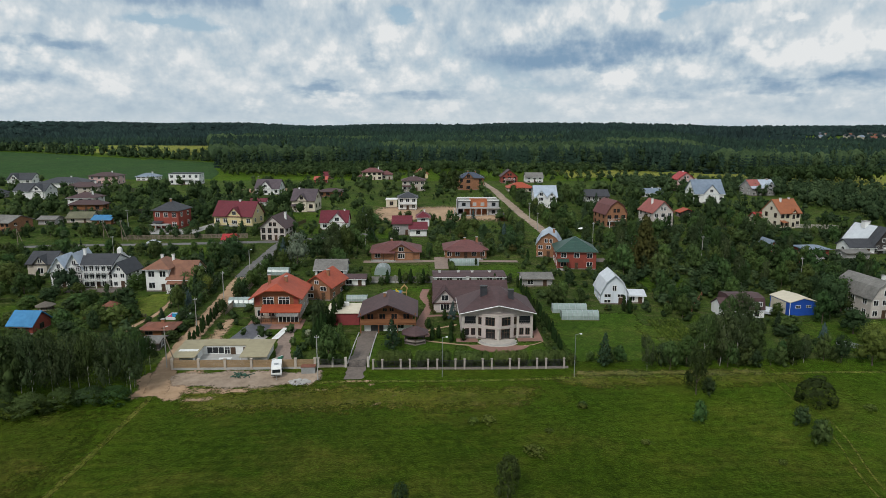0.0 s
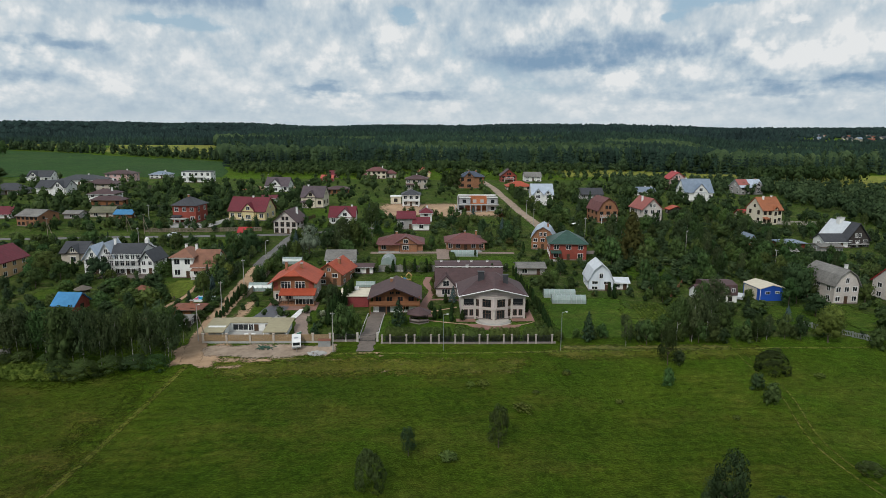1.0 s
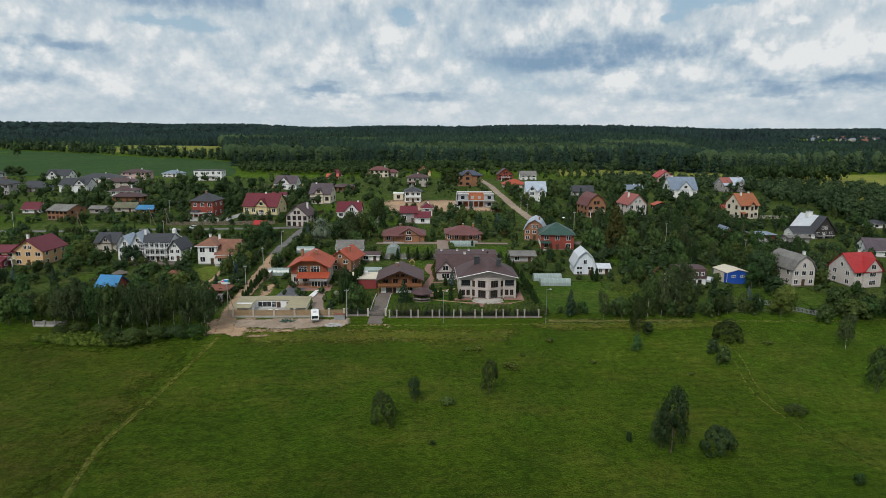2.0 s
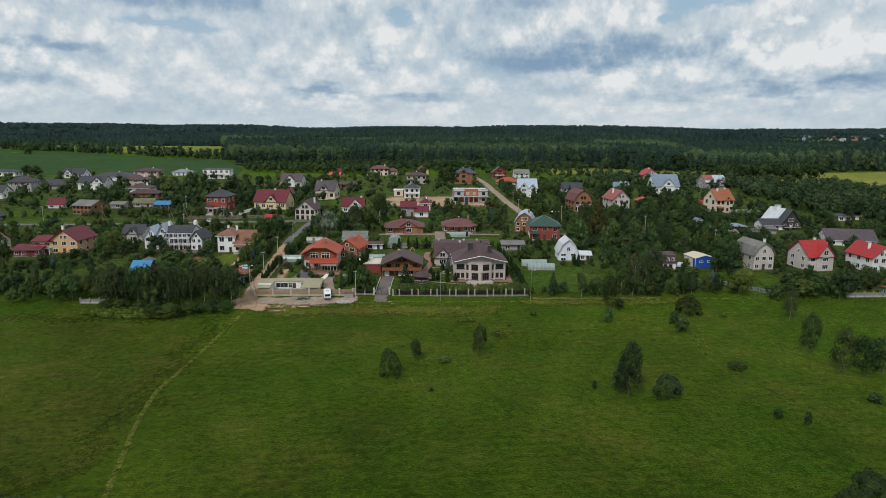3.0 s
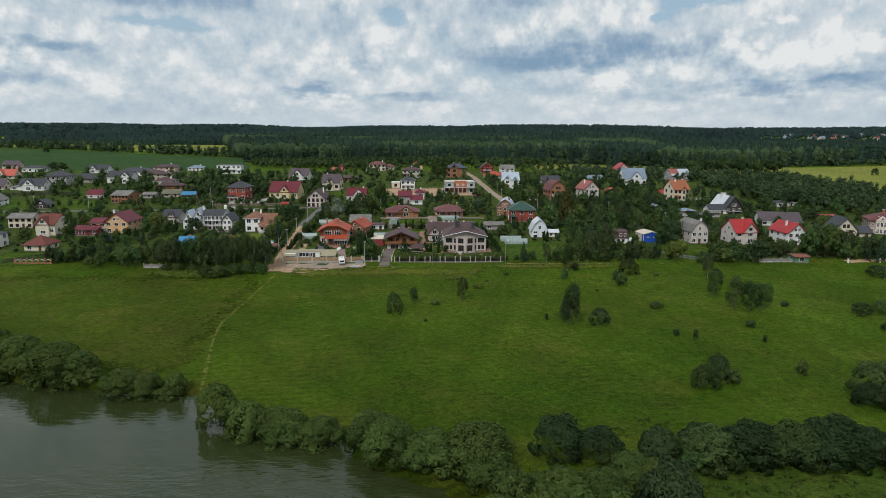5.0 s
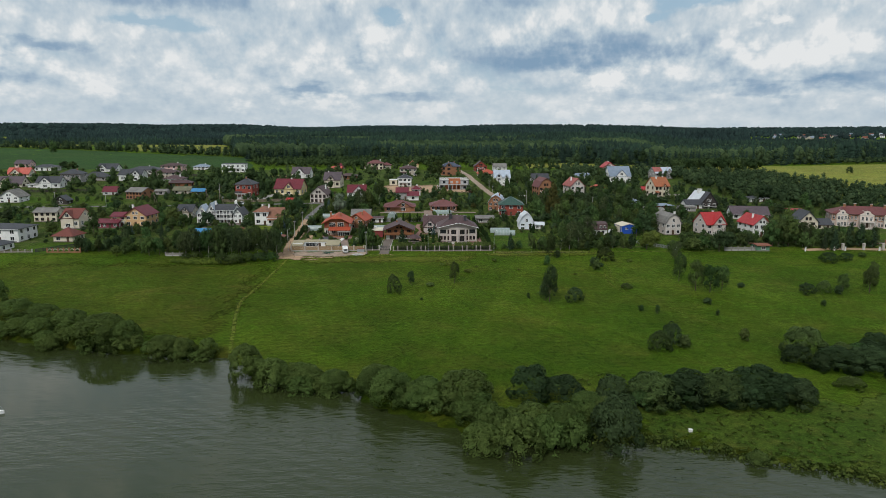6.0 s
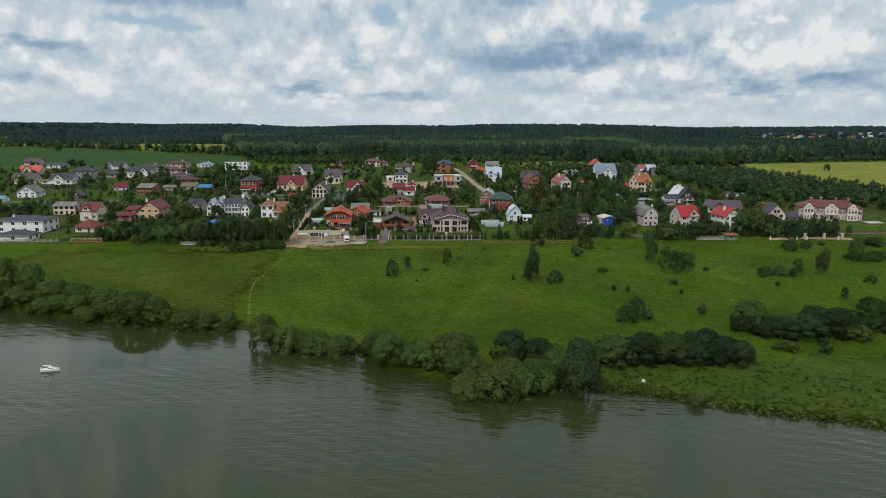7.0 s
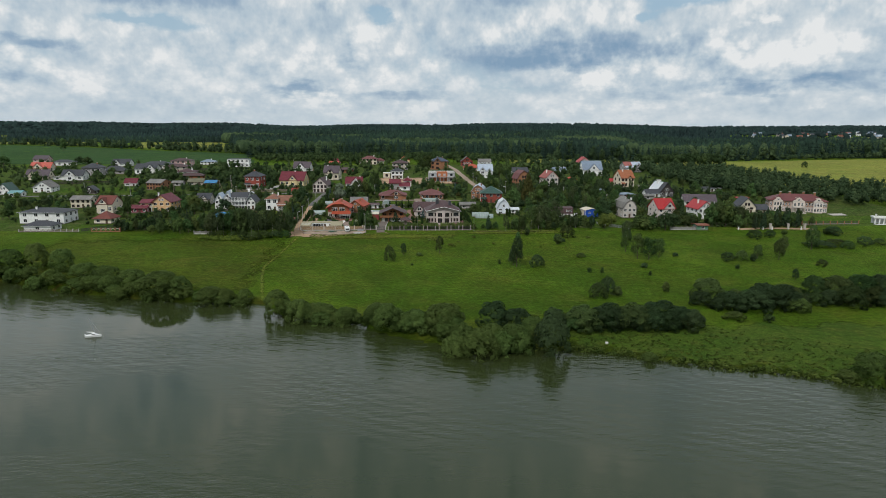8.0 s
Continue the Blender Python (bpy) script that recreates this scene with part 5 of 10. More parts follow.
def woods(name, label, count, region, h0, h1, seed, material, tiers=3, sides=6, wide=0.22, lumpy=0.0, material_alt=None):
    """A wood of many trees as one mesh: spires, or with lumpy > 0 rounded crowns."""
    rng = np.random.default_rng(seed)
    vs, fs, ns, n0 = [], [], [], 0
    pts = region(rng, count)
    z = land(pts[:, 0], pts[:, 1])
    broadv = 0.5 + 0.5 * np.sin(pts[:, 0] * 0.021 + 1.3) * np.sin(pts[:, 1] * 0.017 + pts[:, 0] * 0.006)
    h = (h0 + (h1 - h0) * np.clip(rng.normal(0.5, 0.22, len(pts)) * 0.6 + broadv * 0.4, 0, 1.1))
    r = h * wide * rng.uniform(0.75, 1.25, len(pts))
    ang = np.arange(sides) * 2 * math.pi / sides
    if lumpy:
        rings = ((0.12, 0.55), (0.35, 1.0), (0.62, 0.95), (0.86, 0.55))
        k = len(pts)
        for q, f in rings:
            rr = (r * f)[:, None] * rng.uniform(1 - lumpy, 1 + lumpy, (k, sides))
            zz = (z + h * q)[:, None] + (h * 0.07)[:, None] * rng.uniform(-1, 1, (k, sides))
            vs.append(np.stack([pts[:, :1] + rr * np.cos(ang), pts[:, 1:2] + rr * np.sin(ang), zz], -1))
            ns.append(np.broadcast_to(np.stack([np.cos(ang), np.sin(ang), ang * 0 + 3.2 * (q - 0.35)], -1), (k, sides, 3)))
        body_ = np.stack(vs, 1).reshape(-1, 3)
        tip = np.stack([pts[:, 0], pts[:, 1], z + h], -1)
        allv = np.concatenate([body_, tip])
        vn = np.concatenate([np.stack(ns, 1).reshape(-1, 3), np.tile((0, 0, 1.0), (k, 1))])
        base = np.arange(k) * len(rings) * sides
        for ri in range(len(rings) - 1):
            for s in range(sides):
                t = (s + 1) % sides
                fs.append(np.stack([base + ri * sides + s, base + ri * sides + t, base + (ri + 1) * sides + t, base + (ri + 1) * sides + s], -1))
        quads = np.concatenate(fs).tolist()
        tris = []
        for s in range(sides):
            t = (s + 1) % sides
            o = (len(rings) - 1) * sides
            tris += np.stack([base + o + s, base + o + t, len(body_) + np.arange(k)], -1).tolist()
        faces = quads + tris
    else:
        k = len(pts)
        blocks, faces, n0 = [], [], 0
        for i in range(tiers):
            lo, hi = (0.05 if i == 0 else 0.12) + 0.88 * i / (tiers + 0.4), min(1.0, 0.12 + 0.88 * (i + 1.75) / (tiers + 0.4))
            rr = (r * (1 - 0.75 * i / tiers))[:, None] * rng.uniform(0.65, 1.3, (k, sides))
            zz = (z + h * lo)[:, None] + (h * 0.03)[:, None] * rng.uniform(-1, 1, (k, sides))
            a = ang + rng.uniform(0, 6, k)[:, None]
            ring = np.stack([pts[:, :1] + rr * np.cos(a), pts[:, 1:2] + rr * np.sin(a), zz], -1).reshape(-1, 3)
            tip = np.stack([pts[:, 0], pts[:, 1], z + h * (1.0 if i == tiers - 1 else hi)], -1)
            blocks += [ring, tip]
            ns += [np.stack([np.cos(a), np.sin(a), a * 0 + 0.55], -1).reshape(-1, 3), np.tile((0, -0.25, 1.0), (k, 1))]
            base = n0 + np.arange(k) * sides
            for s in range(sides):
                t = (s + 1) % sides
                faces += np.stack([base + s, base + t, n0 + k * sides + np.arange(k)], -1).tolist()
            n0 += k * (sides + 1)
        allv, vn = np.concatenate(blocks), np.concatenate(ns)
    me = bpy.data.meshes.new(name)
    me.from_pydata(allv.tolist(), [], faces)
    me.normals_split_custom_set_from_vertices(unit(vn).tolist())
    one = np.clip(0.55 * rng.random(len(pts)) + 0.5 * stands_of(pts), 0, 1)
    if lumpy:
        tint = np.concatenate([np.repeat(one, len(rings) * sides), one])
    else:
        tint = np.concatenate([np.concatenate([np.repeat(one, sides), one]) for _ in range(tiers)])
    at = me.attributes.new("tint", "FLOAT", "POINT")
    at.data.foreach_set("value", tint)
    me.materials.append(material)
    return tagged(new(name, me), label, "woods", kind="stuff")


def cells(x0, x1, y0, y1, step, keep):
    def make(rng, count):
        gx_, gy_ = np.meshgrid(np.arange(x0, x1, step), np.arange(y0, y1, step))
        p = np.stack([gx_.ravel(), gy_.ravel()], -1) + rng.uniform(-0.55, 0.55, (gx_.size, 2)) * step
        return p[keep(p[:, 0], p[:, 1])]
    return make


def wood_mat(name, dark, light, size):
    """Foliage of a wood: each tree a little different, mottled within."""
    m = mat(name, light, dark, size, rough=0.8, spec=0.1, big=0.2)
    nd, ln = m.node_tree.nodes, m.node_tree.links
    geo = nd.new("ShaderNodeAttribute")
    geo.attribute_name = "tint"
    hs = nd.new("ShaderNodeHueSaturation")
    old = m.node_tree.nodes["Principled BSDF"].inputs["Base Color"].links[0].from_socket
    v = nd.new("ShaderNodeMapRange")
    v.inputs["To Min"].default_value, v.inputs["To Max"].default_value = 0.52, 1.55
    ln.new(geo.outputs["Fac"], v.inputs[0])
    ln.new(v.outputs[0], hs.inputs["Value"])
    hh = nd.new("ShaderNodeMapRange")
    hh.inputs["To Min"].default_value, hh.inputs["To Max"].default_value = 0.515, 0.475
    ln.new(geo.outputs["Fac"], hh.inputs[0])
    ln.new(hh.outputs[0], hs.inputs["Hue"])
    ln.new(old, hs.inputs["Color"])
    ln.new(hs.outputs[0], m.node_tree.nodes["Principled BSDF"].inputs["Base Color"])
    thin_leaves(m, hs.outputs[0], 0.38)
    return m


# Distance haze is put into both colours as extra blue, more in the second.
spruce_wood = wood_mat("spruce_wood", (0.0169, 0.03726, 0.027), (0.0364, 0.06624, 0.0459), 0.25)
hazed_wood = wood_mat("hazed_wood", (0.018, 0.036, 0.034), (0.032, 0.057, 0.052), 0.12)
weedy = wood_mat("bank_weeds", (0.0442, 0.0783, 0.0169), (0.0936, 0.1323, 0.0286), 0.35)
leafy_wood = wood_mat("leafy_wood", (0.03564, 0.0638, 0.02318), (0.07344, 0.1206, 0.04148), 0.35)
seen = lambda x, y, m=1.0: (x < (y + 175) * 0.80 * m + 35) & (x > -(y + 175) * 0.66 * m - 35)
town = lambda x, y: (x > 0.50 * (y + 175)) & (y > 1230) & (y < 1800)
crop_edge = lambda x: np.interp(x, (-820, -172, -137), (862, 562, 430))       # far border of the green crop field
open_left = lambda x, y: (x < -0.307 * y) & (y < crop_edge(x) + 6)
meadow_gap = lambda x, y: (x < -0.312 * y) & (y > crop_edge(x) + 6) & (y < 960 + 0.15 * (-x - 300))
yellow_r = lambda x, y: (x > 96) & (y < np.interp(x, (96, 205, 300, 460, 800), (500, 466, 455, 437, 404)))
leafy_part = lambda x, y: np.sin(x * 0.0125 + 0.6) * np.sin(y * 0.021 + 0.4 + x * 0.004) > 0.12
main_front = lambda x, y: (y > np.interp(x, (120, 205), (512, 462)) + 6 * np.sin(x * 0.05)) & ~open_left(x, y) & ~meadow_gap(x, y) & ~yellow_r(x, y) & seen(x, y)
def stand(name, label, region, templates, h0, h1, wide, seed):
    """A wood as one mesh, merged from copies of a few modelled trees of height 1 and width 1."""
    rng = np.random.default_rng(seed)
    p = region(rng, 0)
    z = land(p[:, 0], p[:, 1])
    wave = 0.5 + 0.5 * np.sin(p[:, 0] * 0.021 + 1.3) * np.sin(p[:, 1] * 0.017 + p[:, 0] * 0.006)
    hs_ = h0 + (h1 - h0) * np.clip(rng.normal(0.5, 0.25, len(p)) * 0.6 + wave * 0.4, 0, 1.15)
    vs, fs, n0, tints, ns = [], [], 0, [], []
    base_tint = stands_of(p)
    pick = rng.integers(0, len(templates), len(p))
    for k, me in enumerate(templates):
        co = np.empty(len(me.vertices) * 3)
        me.vertices.foreach_get("co", co)
        co = co.reshape(-1, 3)
        cn = CROWN_NORMALS[me.name]
        faces = [tuple(q.vertices) for q in me.polygons]
        tri = np.array([q for q in faces if len(q) == 3])
        quad = np.array([q for q in faces if len(q) == 4])
        for i in np.nonzero(pick == k)[0]:
            a, w = rng.uniform(0, 6.28), hs_[i] * wide * rng.uniform(0.8, 1.2)
            c, s = math.cos(a) * w, math.sin(a) * w
            vs.append(np.stack([p[i, 0] + co[:, 0] * c - co[:, 1] * s, p[i, 1] + co[:, 0] * s + co[:, 1] * c, z[i] + co[:, 2] * hs_[i]], -1))
            tints.append(np.full(len(co), np.clip(0.7 * rng.random() + 0.35 * base_tint[i], 0, 1)))
            ns.append(np.stack([cn[:, 0] * math.cos(a) - cn[:, 1] * math.sin(a), cn[:, 0] * math.sin(a) + cn[:, 1] * math.cos(a), cn[:, 2]], -1))
            for q in (tri, quad):
                if len(q):
                    fs += (q + n0).tolist()
            n0 += len(co)
    me = bpy.data.meshes.new(name)
    me.from_pydata(np.concatenate(vs).tolist(), [], fs)
    me.normals_split_custom_set_from_vertices(np.concatenate(ns).tolist())
    at = me.attributes.new("tint", "FLOAT", "POINT")
    at.data.foreach_set("value", np.concatenate(tints))
    me.materials.append(templates[0].materials[0])
    return tagged(new(name, me), label, "woods", kind="stuff")


fir = [conifer_mesh("fir", spruce_wood, s, tiers=7, per=8, slim=0.5, ragged=0.35) for s in (201, 202, 203)]
alder = [leaf_mesh("alder", broad_lobes(s, 4, low=0.08, lobe=0.3), 100, 0.072, leafy_wood, s, grid=(5, 3)) for s in (211, 212, 213)]
dark_leafy = wood_mat("mixed_leafy_wood", (0.03336, 0.06381, 0.02782), (0.07698, 0.1221, 0.0527), 0.35)
alder_dark = [leaf_mesh("alder", broad_lobes(s, 4, low=0.08, lobe=0.3), 110, 0.066, dark_leafy, s, grid=(5, 3)) for s in (214, 215, 216)]
front_row = lambda x, y: main_front(x, y) & (y < 566 - np.clip(x - 120, 0, 300) * 0.2)
woods("forest", "dense dark spruce forest reaching to the horizon", 0, cells(-600, 1000, 470, 760, 6.4, lambda x, y: main_front(x, y) & (y > 545 - np.clip(x - 120, 0, 85) * 0.6) & ~leafy_part(x, y)), 11, 20, 5, spruce_wood, tiers=4, sides=6, wide=0.30)
woods("forest", "leafy part of the forest with rounded crowns", 0, cells(-600, 1000, 470, 900, 8.0, lambda x, y: main_front(x, y) & (y > 545 - np.clip(x - 120, 0, 85) * 0.6) & leafy_part(x, y)), 11, 18, 18, dark_leafy, sides=7, wide=0.33, lumpy=0.30)
stand("forest", "front rows of the dark spruce forest", cells(-330, 760, 415, 600, 7.0, front_row), fir, 10, 18, 0.50, 15)
stand("forest", "leafy trees mixed into the forest front", cells(-330, 800, 415, 740, 19, main_front), alder_dark, 11, 17, 0.7, 16)
woods("forest", "dense dark spruce forest reaching to the horizon", 0, cells(-900, 1250, 760, 1150, 11.0, lambda x, y: seen(x, y) & ~meadow_gap(x, y) & ~open_left(x, y) & ~(leafy_part(x, y) & (y < 900))), 11, 21, 6, spruce_wood, tiers=3, sides=5, wide=0.38)
# Far belts: distance haze is put into their bluish colour.
woods("forest", "far forest along the skyline, haze put into its blue", 0, cells(-1500, 1650, 1150, 1900, 17, lambda x, y: seen(x, y) & ~((x < -850) & (y < 1720)) & ~town(x, y)), 13, 21, 7, hazed_wood, tiers=2, sides=5, wide=0.42)
woods("forest", "far forest along the skyline, haze put into its blue", 0, cells(-2900, 2900, 1900, 3600, 42, lambda x, y: seen(x, y)), 15, 23, 8, hazed_wood, tiers=2, sides=5, wide=1.1)
stand("forest_edge", "lighter leafy young trees along the forest edge", cells(-185, 130, 440, 522, 6.0, lambda x, y: (x > -0.296 * y) & (y > np.where(x < -40, 440, 478) + 8 * np.sin(x * 0.04))), alder, 4, 8, 0.9, 9)
stand("forest_edge", "low dark growth along the foot of the forest", cells(96, 700, 400, 525, 7.0, lambda x, y: seen(x, y) & ~yellow_r(x, y) & yellow_r(x, y - 22)), alder_dark, 4, 7.5, 0.95, 34)
edge_near = lambda x: np.interp(x, (118, 178, 182, 215, 245, 420), (345, 330, 232, 205, 172, 160))
edge_far = lambda x: np.interp(x, (118, 200, 250, 268, 290, 420, 560), (408, 380, 340, 286, 248, 212, 190))
stand("wood", "mixed leafy wood behind the gardens", cells(118, 460, 160, 415, 6.0, lambda x, y: (y > edge_near(x)) & (y < edge_far(x)) & seen(x, y, 1.05)), alder_dark, 5, 9.5, 0.8, 10)
behind_crop = lambda x, y: y - crop_edge(x)
stand("tree_line", "line of tall trees beyond the crop field", cells(-820, -176, 560, 900, 7.5, lambda x, y: (behind_crop(x, y) > 3) & (behind_crop(x, y) < 26) & (np.sin(x * 0.09) + np.sin(x * 0.043) + 0.5 * np.sin(x * 0.31) > -0.9)), alder_dark, 6, 12.5, 0.7, 12)
stand("tree_line", "spruces in the line of trees beyond the crop field", cells(-820, -176, 560, 900, 12, lambda x, y: (behind_crop(x, y) > 3) & (behind_crop(x, y) < 24) & (np.sin(x * 0.07 + 1) > 0.1)), fir, 8, 14, 0.45, 37)
stand("tree_line", "low leafy growth along the far rim of the crop field", cells(-820, -170, 560, 900, 6.5, lambda x, y: (behind_crop(x, y) > 1) & (behind_crop(x, y) < 14)), alder_dark, 3, 7, 0.9, 38)

# a far settlement in a clearing of the forest
TR = random.Random(12)
for i in range(40):
    fy = TR.uniform(1330, 1740)
    fx = (fy + 175) * TR.uniform(0.54, 0.76)
    fw, fd, fh = TR.uniform(9, 14), TR.uniform(8, 11), TR.uniform(3.5, 6)
    far_house = tagged(new("far_house"), "distant pale house with a pitched roof among trees", "house", "houses of the far settlement")
    far_house.matrix_basis = pose(fx, fy, gz(fx, fy) - 0.3, 0, 0, TR.uniform(-40, 40))
    part("wall", Build().prism([(0, -0.8), (fd, -0.8), (fd, fh), (fd / 2, fh + 3.5), (0, fh)], -fw / 2, fw / 2, "x"), TR.choice((white, white, cream, beige)), far_house)
    part("roof", Build().prism(shift(chevron(fd / 2, fh, 3.6, 0.6), fd / 2), -fw / 2 - 0.5, fw / 2 + 0.5, "x"), TR.choice((brown, anthracite, rust, bluegrey, metal, bluegrey)), far_house)
    for u in (-0.25, 0.25):
        window(far_house, u * fw, 0, 1.2, 1.6, 1.8)
woods("scattered_trees", "scattered trees round the far settlement", 0, cells(500, 1650, 1235, 1800, 42, lambda x, y: town(x, y) & seen(x, y)), 8, 14, 31, hazed_wood, sides=7, wide=0.5, lumpy=0.3)
stand("wood", "clump of leafy trees before the pale field", cells(212, 282, 388, 430, 6, lambda x, y: y > 390), alder, 8, 11, 0.7, 33)

# ---- the houses of the village ----
house(11.9, 153.5, 0, 17.6, 11, 2.7, 3.8, "gx", stone_facade, brown, 1, 6, "low stone wing of the villa with a dark brown roof", gable=(-0.36,0.3), chim=((-0.02,0.6),))
house(13.2, 176.7, 0, 19.4, 7, 2.2, 0.3, "gx", white, brown, 1, 7, "long white guest house with a dark brown roof", chim=((-0.42,0.5),(-0.15,0.5),(0.05,0.5),(0.3,0.5)))
house(-7.4, 141.2, 0, 10.6, 11, 4.2, 2.2, "gy", wood, brown, 2, 4, "brown timber house with a wide dark brown gable", chim=((-0.1,0.6),), frame_mat=wood, over=1.3, front=2.2)
house(-33.6, 149.2, 0, 10.4, 12, 5.8, 2.7, "halfhip", beigebrick, orange, 2, 4, "large brick house with a broad orange-red tiled roof", chim=((0.12,0.45),(-0.3,0.6)), over=1.0, front=1.5)
house(-26.6, 163.5, -14, 7.0, 11, 3.9, 2.5, "gy", brick, orange, 2, 2, "brick rear wing with an orange tiled roof", chim=((0.2,0.4),), over=0.9)
house(-97.1, 175.6, 0, 4.6, 7, 4.8, 3.4, "gy", white, metal, 2, 2, "white mansion wing with a pale metal gable roof")
house(-92.9, 175.5, 0, 4.0, 8, 5.8, 3.4, "gy", white, metal, 3, 2, "tall white mansion wing with a pale metal gable roof", chim=((0.3,0.5),))
house(-87.6, 175.5, 0, 9.4, 9, 6.3, 1.9, "gx", white, anthracite, 3, 6, "white three-storey mansion with balconies and a dark roof", frame_mat=brown_frame)
house(-80.9, 174.6, -6, 3.9, 8, 4.5, 2.5, "gy", white, anthracite, 2, 2, "white mansion wing with a steep dark gable")
house(-69.7, 171.8, 0, 5.9, 10, 6.1, 2.1, "hip", white, tawny, 2, 2, "pale house with a brown tiled hipped roof", chim=((-0.1,0.6),(0.4,0.6)), frame_mat=white_paint)
house(-63.7, 171.4, 0, 6.4, 12, 3.6, 3.6, "gx", white, tawny, 1, 3, "pale house wing with a sweeping brown roof", porch=0.95)
house(-184.6, 389.4, 0, 16.0, 11, 5.1, 1.9, "hip", pink, brown, 2, 4, "pink two-storey house with a brown hipped roof", chim=((0.2,0.5),))
house(-188.9, 323.7, 0, 14.8, 11, 4.2, 3.2, "gx", white, anthracite, 1, 3, "white house with a dark gabled roof by the crop field", gable=(0.25,0.4))
house(-235.3, 394.7, 0, 14.1, 11, 2.6, 3.4, "gx", white, anthracite, 1, 3, "white house with a charcoal gabled roof", gable=(-0.2,0.4))
house(-199.1, 371.5, 0, 24.2, 14, 3.0, 2.6, "hip", white, anthracite, 1, 5, "long white bungalow with a charcoal hipped roof", chim=((0.1,0.5),))
house(-172.8, 340.0, 0, 17.3, 11, 4.2, 2.0, "hip", beige, brown, 2, 4, "beige house with a faded brown hipped roof", chim=((0.3,0.5),))
house(-153.3, 301.1, 0, 11.9, 10, 4.0, 2.1, "hip", white, brown, 2, 3, "white house with a dark brown hipped roof", chim=((0.3,0.4),))
house(-145.5, 289.6, 0, 14.3, 6, 2.8, 1.7, "hip", wood, brown, 1, 3, "low brown annex with a hipped roof")
house(-153.6, 241.7, -12, 9.6, 11, 4.1, 1.9, "gx", brick, grey_old, 2, 5, "orange brick house with a grey slate gabled roof")
house(-145.3, 258.2, 0, 6.5, 6, 2.2, 0.9, "gx", greyplaster, grey_old, 1, 1, "grey garden shed with an old slate roof")
house(-135.0, 262.1, 0, 9.5, 7, 2.2, 1.8, "gx", beige, mossy, 1, 2, "small house with a mossy grey roof")
house(-124.3, 258.0, 0, 7.2, 6, 2.2, 1.3, "gx", wood, bluetarp, 1, 1, "shed under a bright blue sheet roof")
house(-96.2, 249.6, -8, 9.8, 10, 7.1, 3.3, "hip", redbrick, anthracite, 2, 3, "red brick two-storey house with a dark hipped roof", chim=((0.0,0.45),), porch=0.4)
house(-73.0, 255.7, -10, 15.7, 11, 4.1, 4.9, "gx", yellow, burgundy, 1, 5, "pale yellow house with a deep red tiled roof", gable=(0.05,0.34), chim=((0.05,0.5),), balcony=0.3)
house(-79.3, 341.4, -8, 12.6, 9, 3.4, 4.1, "gx", white, plum, 1, 4, "white house with a dark plum roof", gable=(-0.05,0.5))
house(-138.1, 389.5, 0, 17.6, 9, 6.4, 0.0, "flat", white, anthracite, 2, 5, "white flat-roofed modern house", balcony=0.6)
house(-170.1, 414.5, 0, 12.2, 9, 2.7, 2.0, "hip", white, bluegrey, 2, 4, "white house with a blue-grey hipped roof", chim=((0.2,0.5),))
house(-74.5, 301.8, 0, 7.0, 6, 2.2, 1.1, "gx", white, burgundy, 1, 2, "small white outbuilding with a maroon roof")
house(-52.0, 229.6, -8, 8.9, 12, 4.7, 3.9, "gy", palebrick, brown, 2, 4, "pale gable-fronted house with tall dark windows", chim=((0.25,0.6),))
house(-65.6, 222.7, 0, 3.9, 5, 2.2, 1.3, "gx", cream, red, 1, 1, "small shed with a red roof")
house(-108.9, 187.7, 0, 7.1, 9, 3.5, 2.6, "gx", beige, anthracite, 1, 2, "beige house with a dark grey roof", gable=(0.05,0.5))
house(-87.2, 140.6, -6, 5.4, 6, 2.2, 2.2, "gx", redbrick, bluetarp, 1, 2, "brick shed with a bright blue sheet roof")
house(-57.2, 138.2, 0, 6.4, 5, 1.7, 0.9, "hip", wood, rust, 1, 2, "low log bathhouse with a brown roof", chim=((0.1,0.5),))
house(-55.4, 130.4, 0, 3.4, 4, 1.8, 0.5, "gx", darkwood, grey_old, 1, 1, "dark weathered wooden hut")
house(-26.1, 184.9, 0, 8.8, 8, 2.2, 2.0, "gx", white, grey_old, 1, 3, "old white cottage with a grey slate roof")
house(-18.3, 175.5, 0, 5.9, 5, 2.2, 0.5, "gx", white, brown, 1, 2, "white outbuilding with a dark brown roof")
house(-8.1, 202.7, 0, 15.0, 11, 2.7, 2.5, "hip", brick, brownred, 1, 4, "brown brick house with a sweeping brown-red roof", gable=(0.12,0.5), porch=0.5, chim=((-0.1,0.6),))
house(14.0, 204.2, 0, 13.1, 11, 2.9, 2.3, "hip", brick, brownred, 1, 5, "brown bungalow with a brown-red hipped roof", chim=((0.0,0.5),(0.3,0.6)), porch=0.8)
house(-7.1, 238.1, 0, 6.7, 9, 4.4, 2.1, "gx", greyplaster, burgundy, 1, 2, "grey and white house with a burgundy roof", chim=((0.1,0.5),))
house(-1.2, 235.7, 0, 6.1, 8, 2.9, 1.8, "gx", white, burgundy, 1, 1, "white garage wing with a burgundy roof")
house(0.7, 252.6, 0, 4.7, 7, 3.8, 2.0, "hip", white, burgundy, 2, 1, "white house block with a burgundy hipped roof", chim=((0.1,0.5),))
house(40.5, 205.7, -12, 7.6, 12, 4.3, 3.7, "gambrel", brick, metal, 2, 3, "orange brick house with a pale metal gambrel roof", chim=((0.2,0.4),))
house(46.3, 191.5, -6, 11.5, 12, 5.4, 3.6, "hip", redbrick, green, 2, 3, "dark red brick house with a green metal hipped roof", porch=0.3)
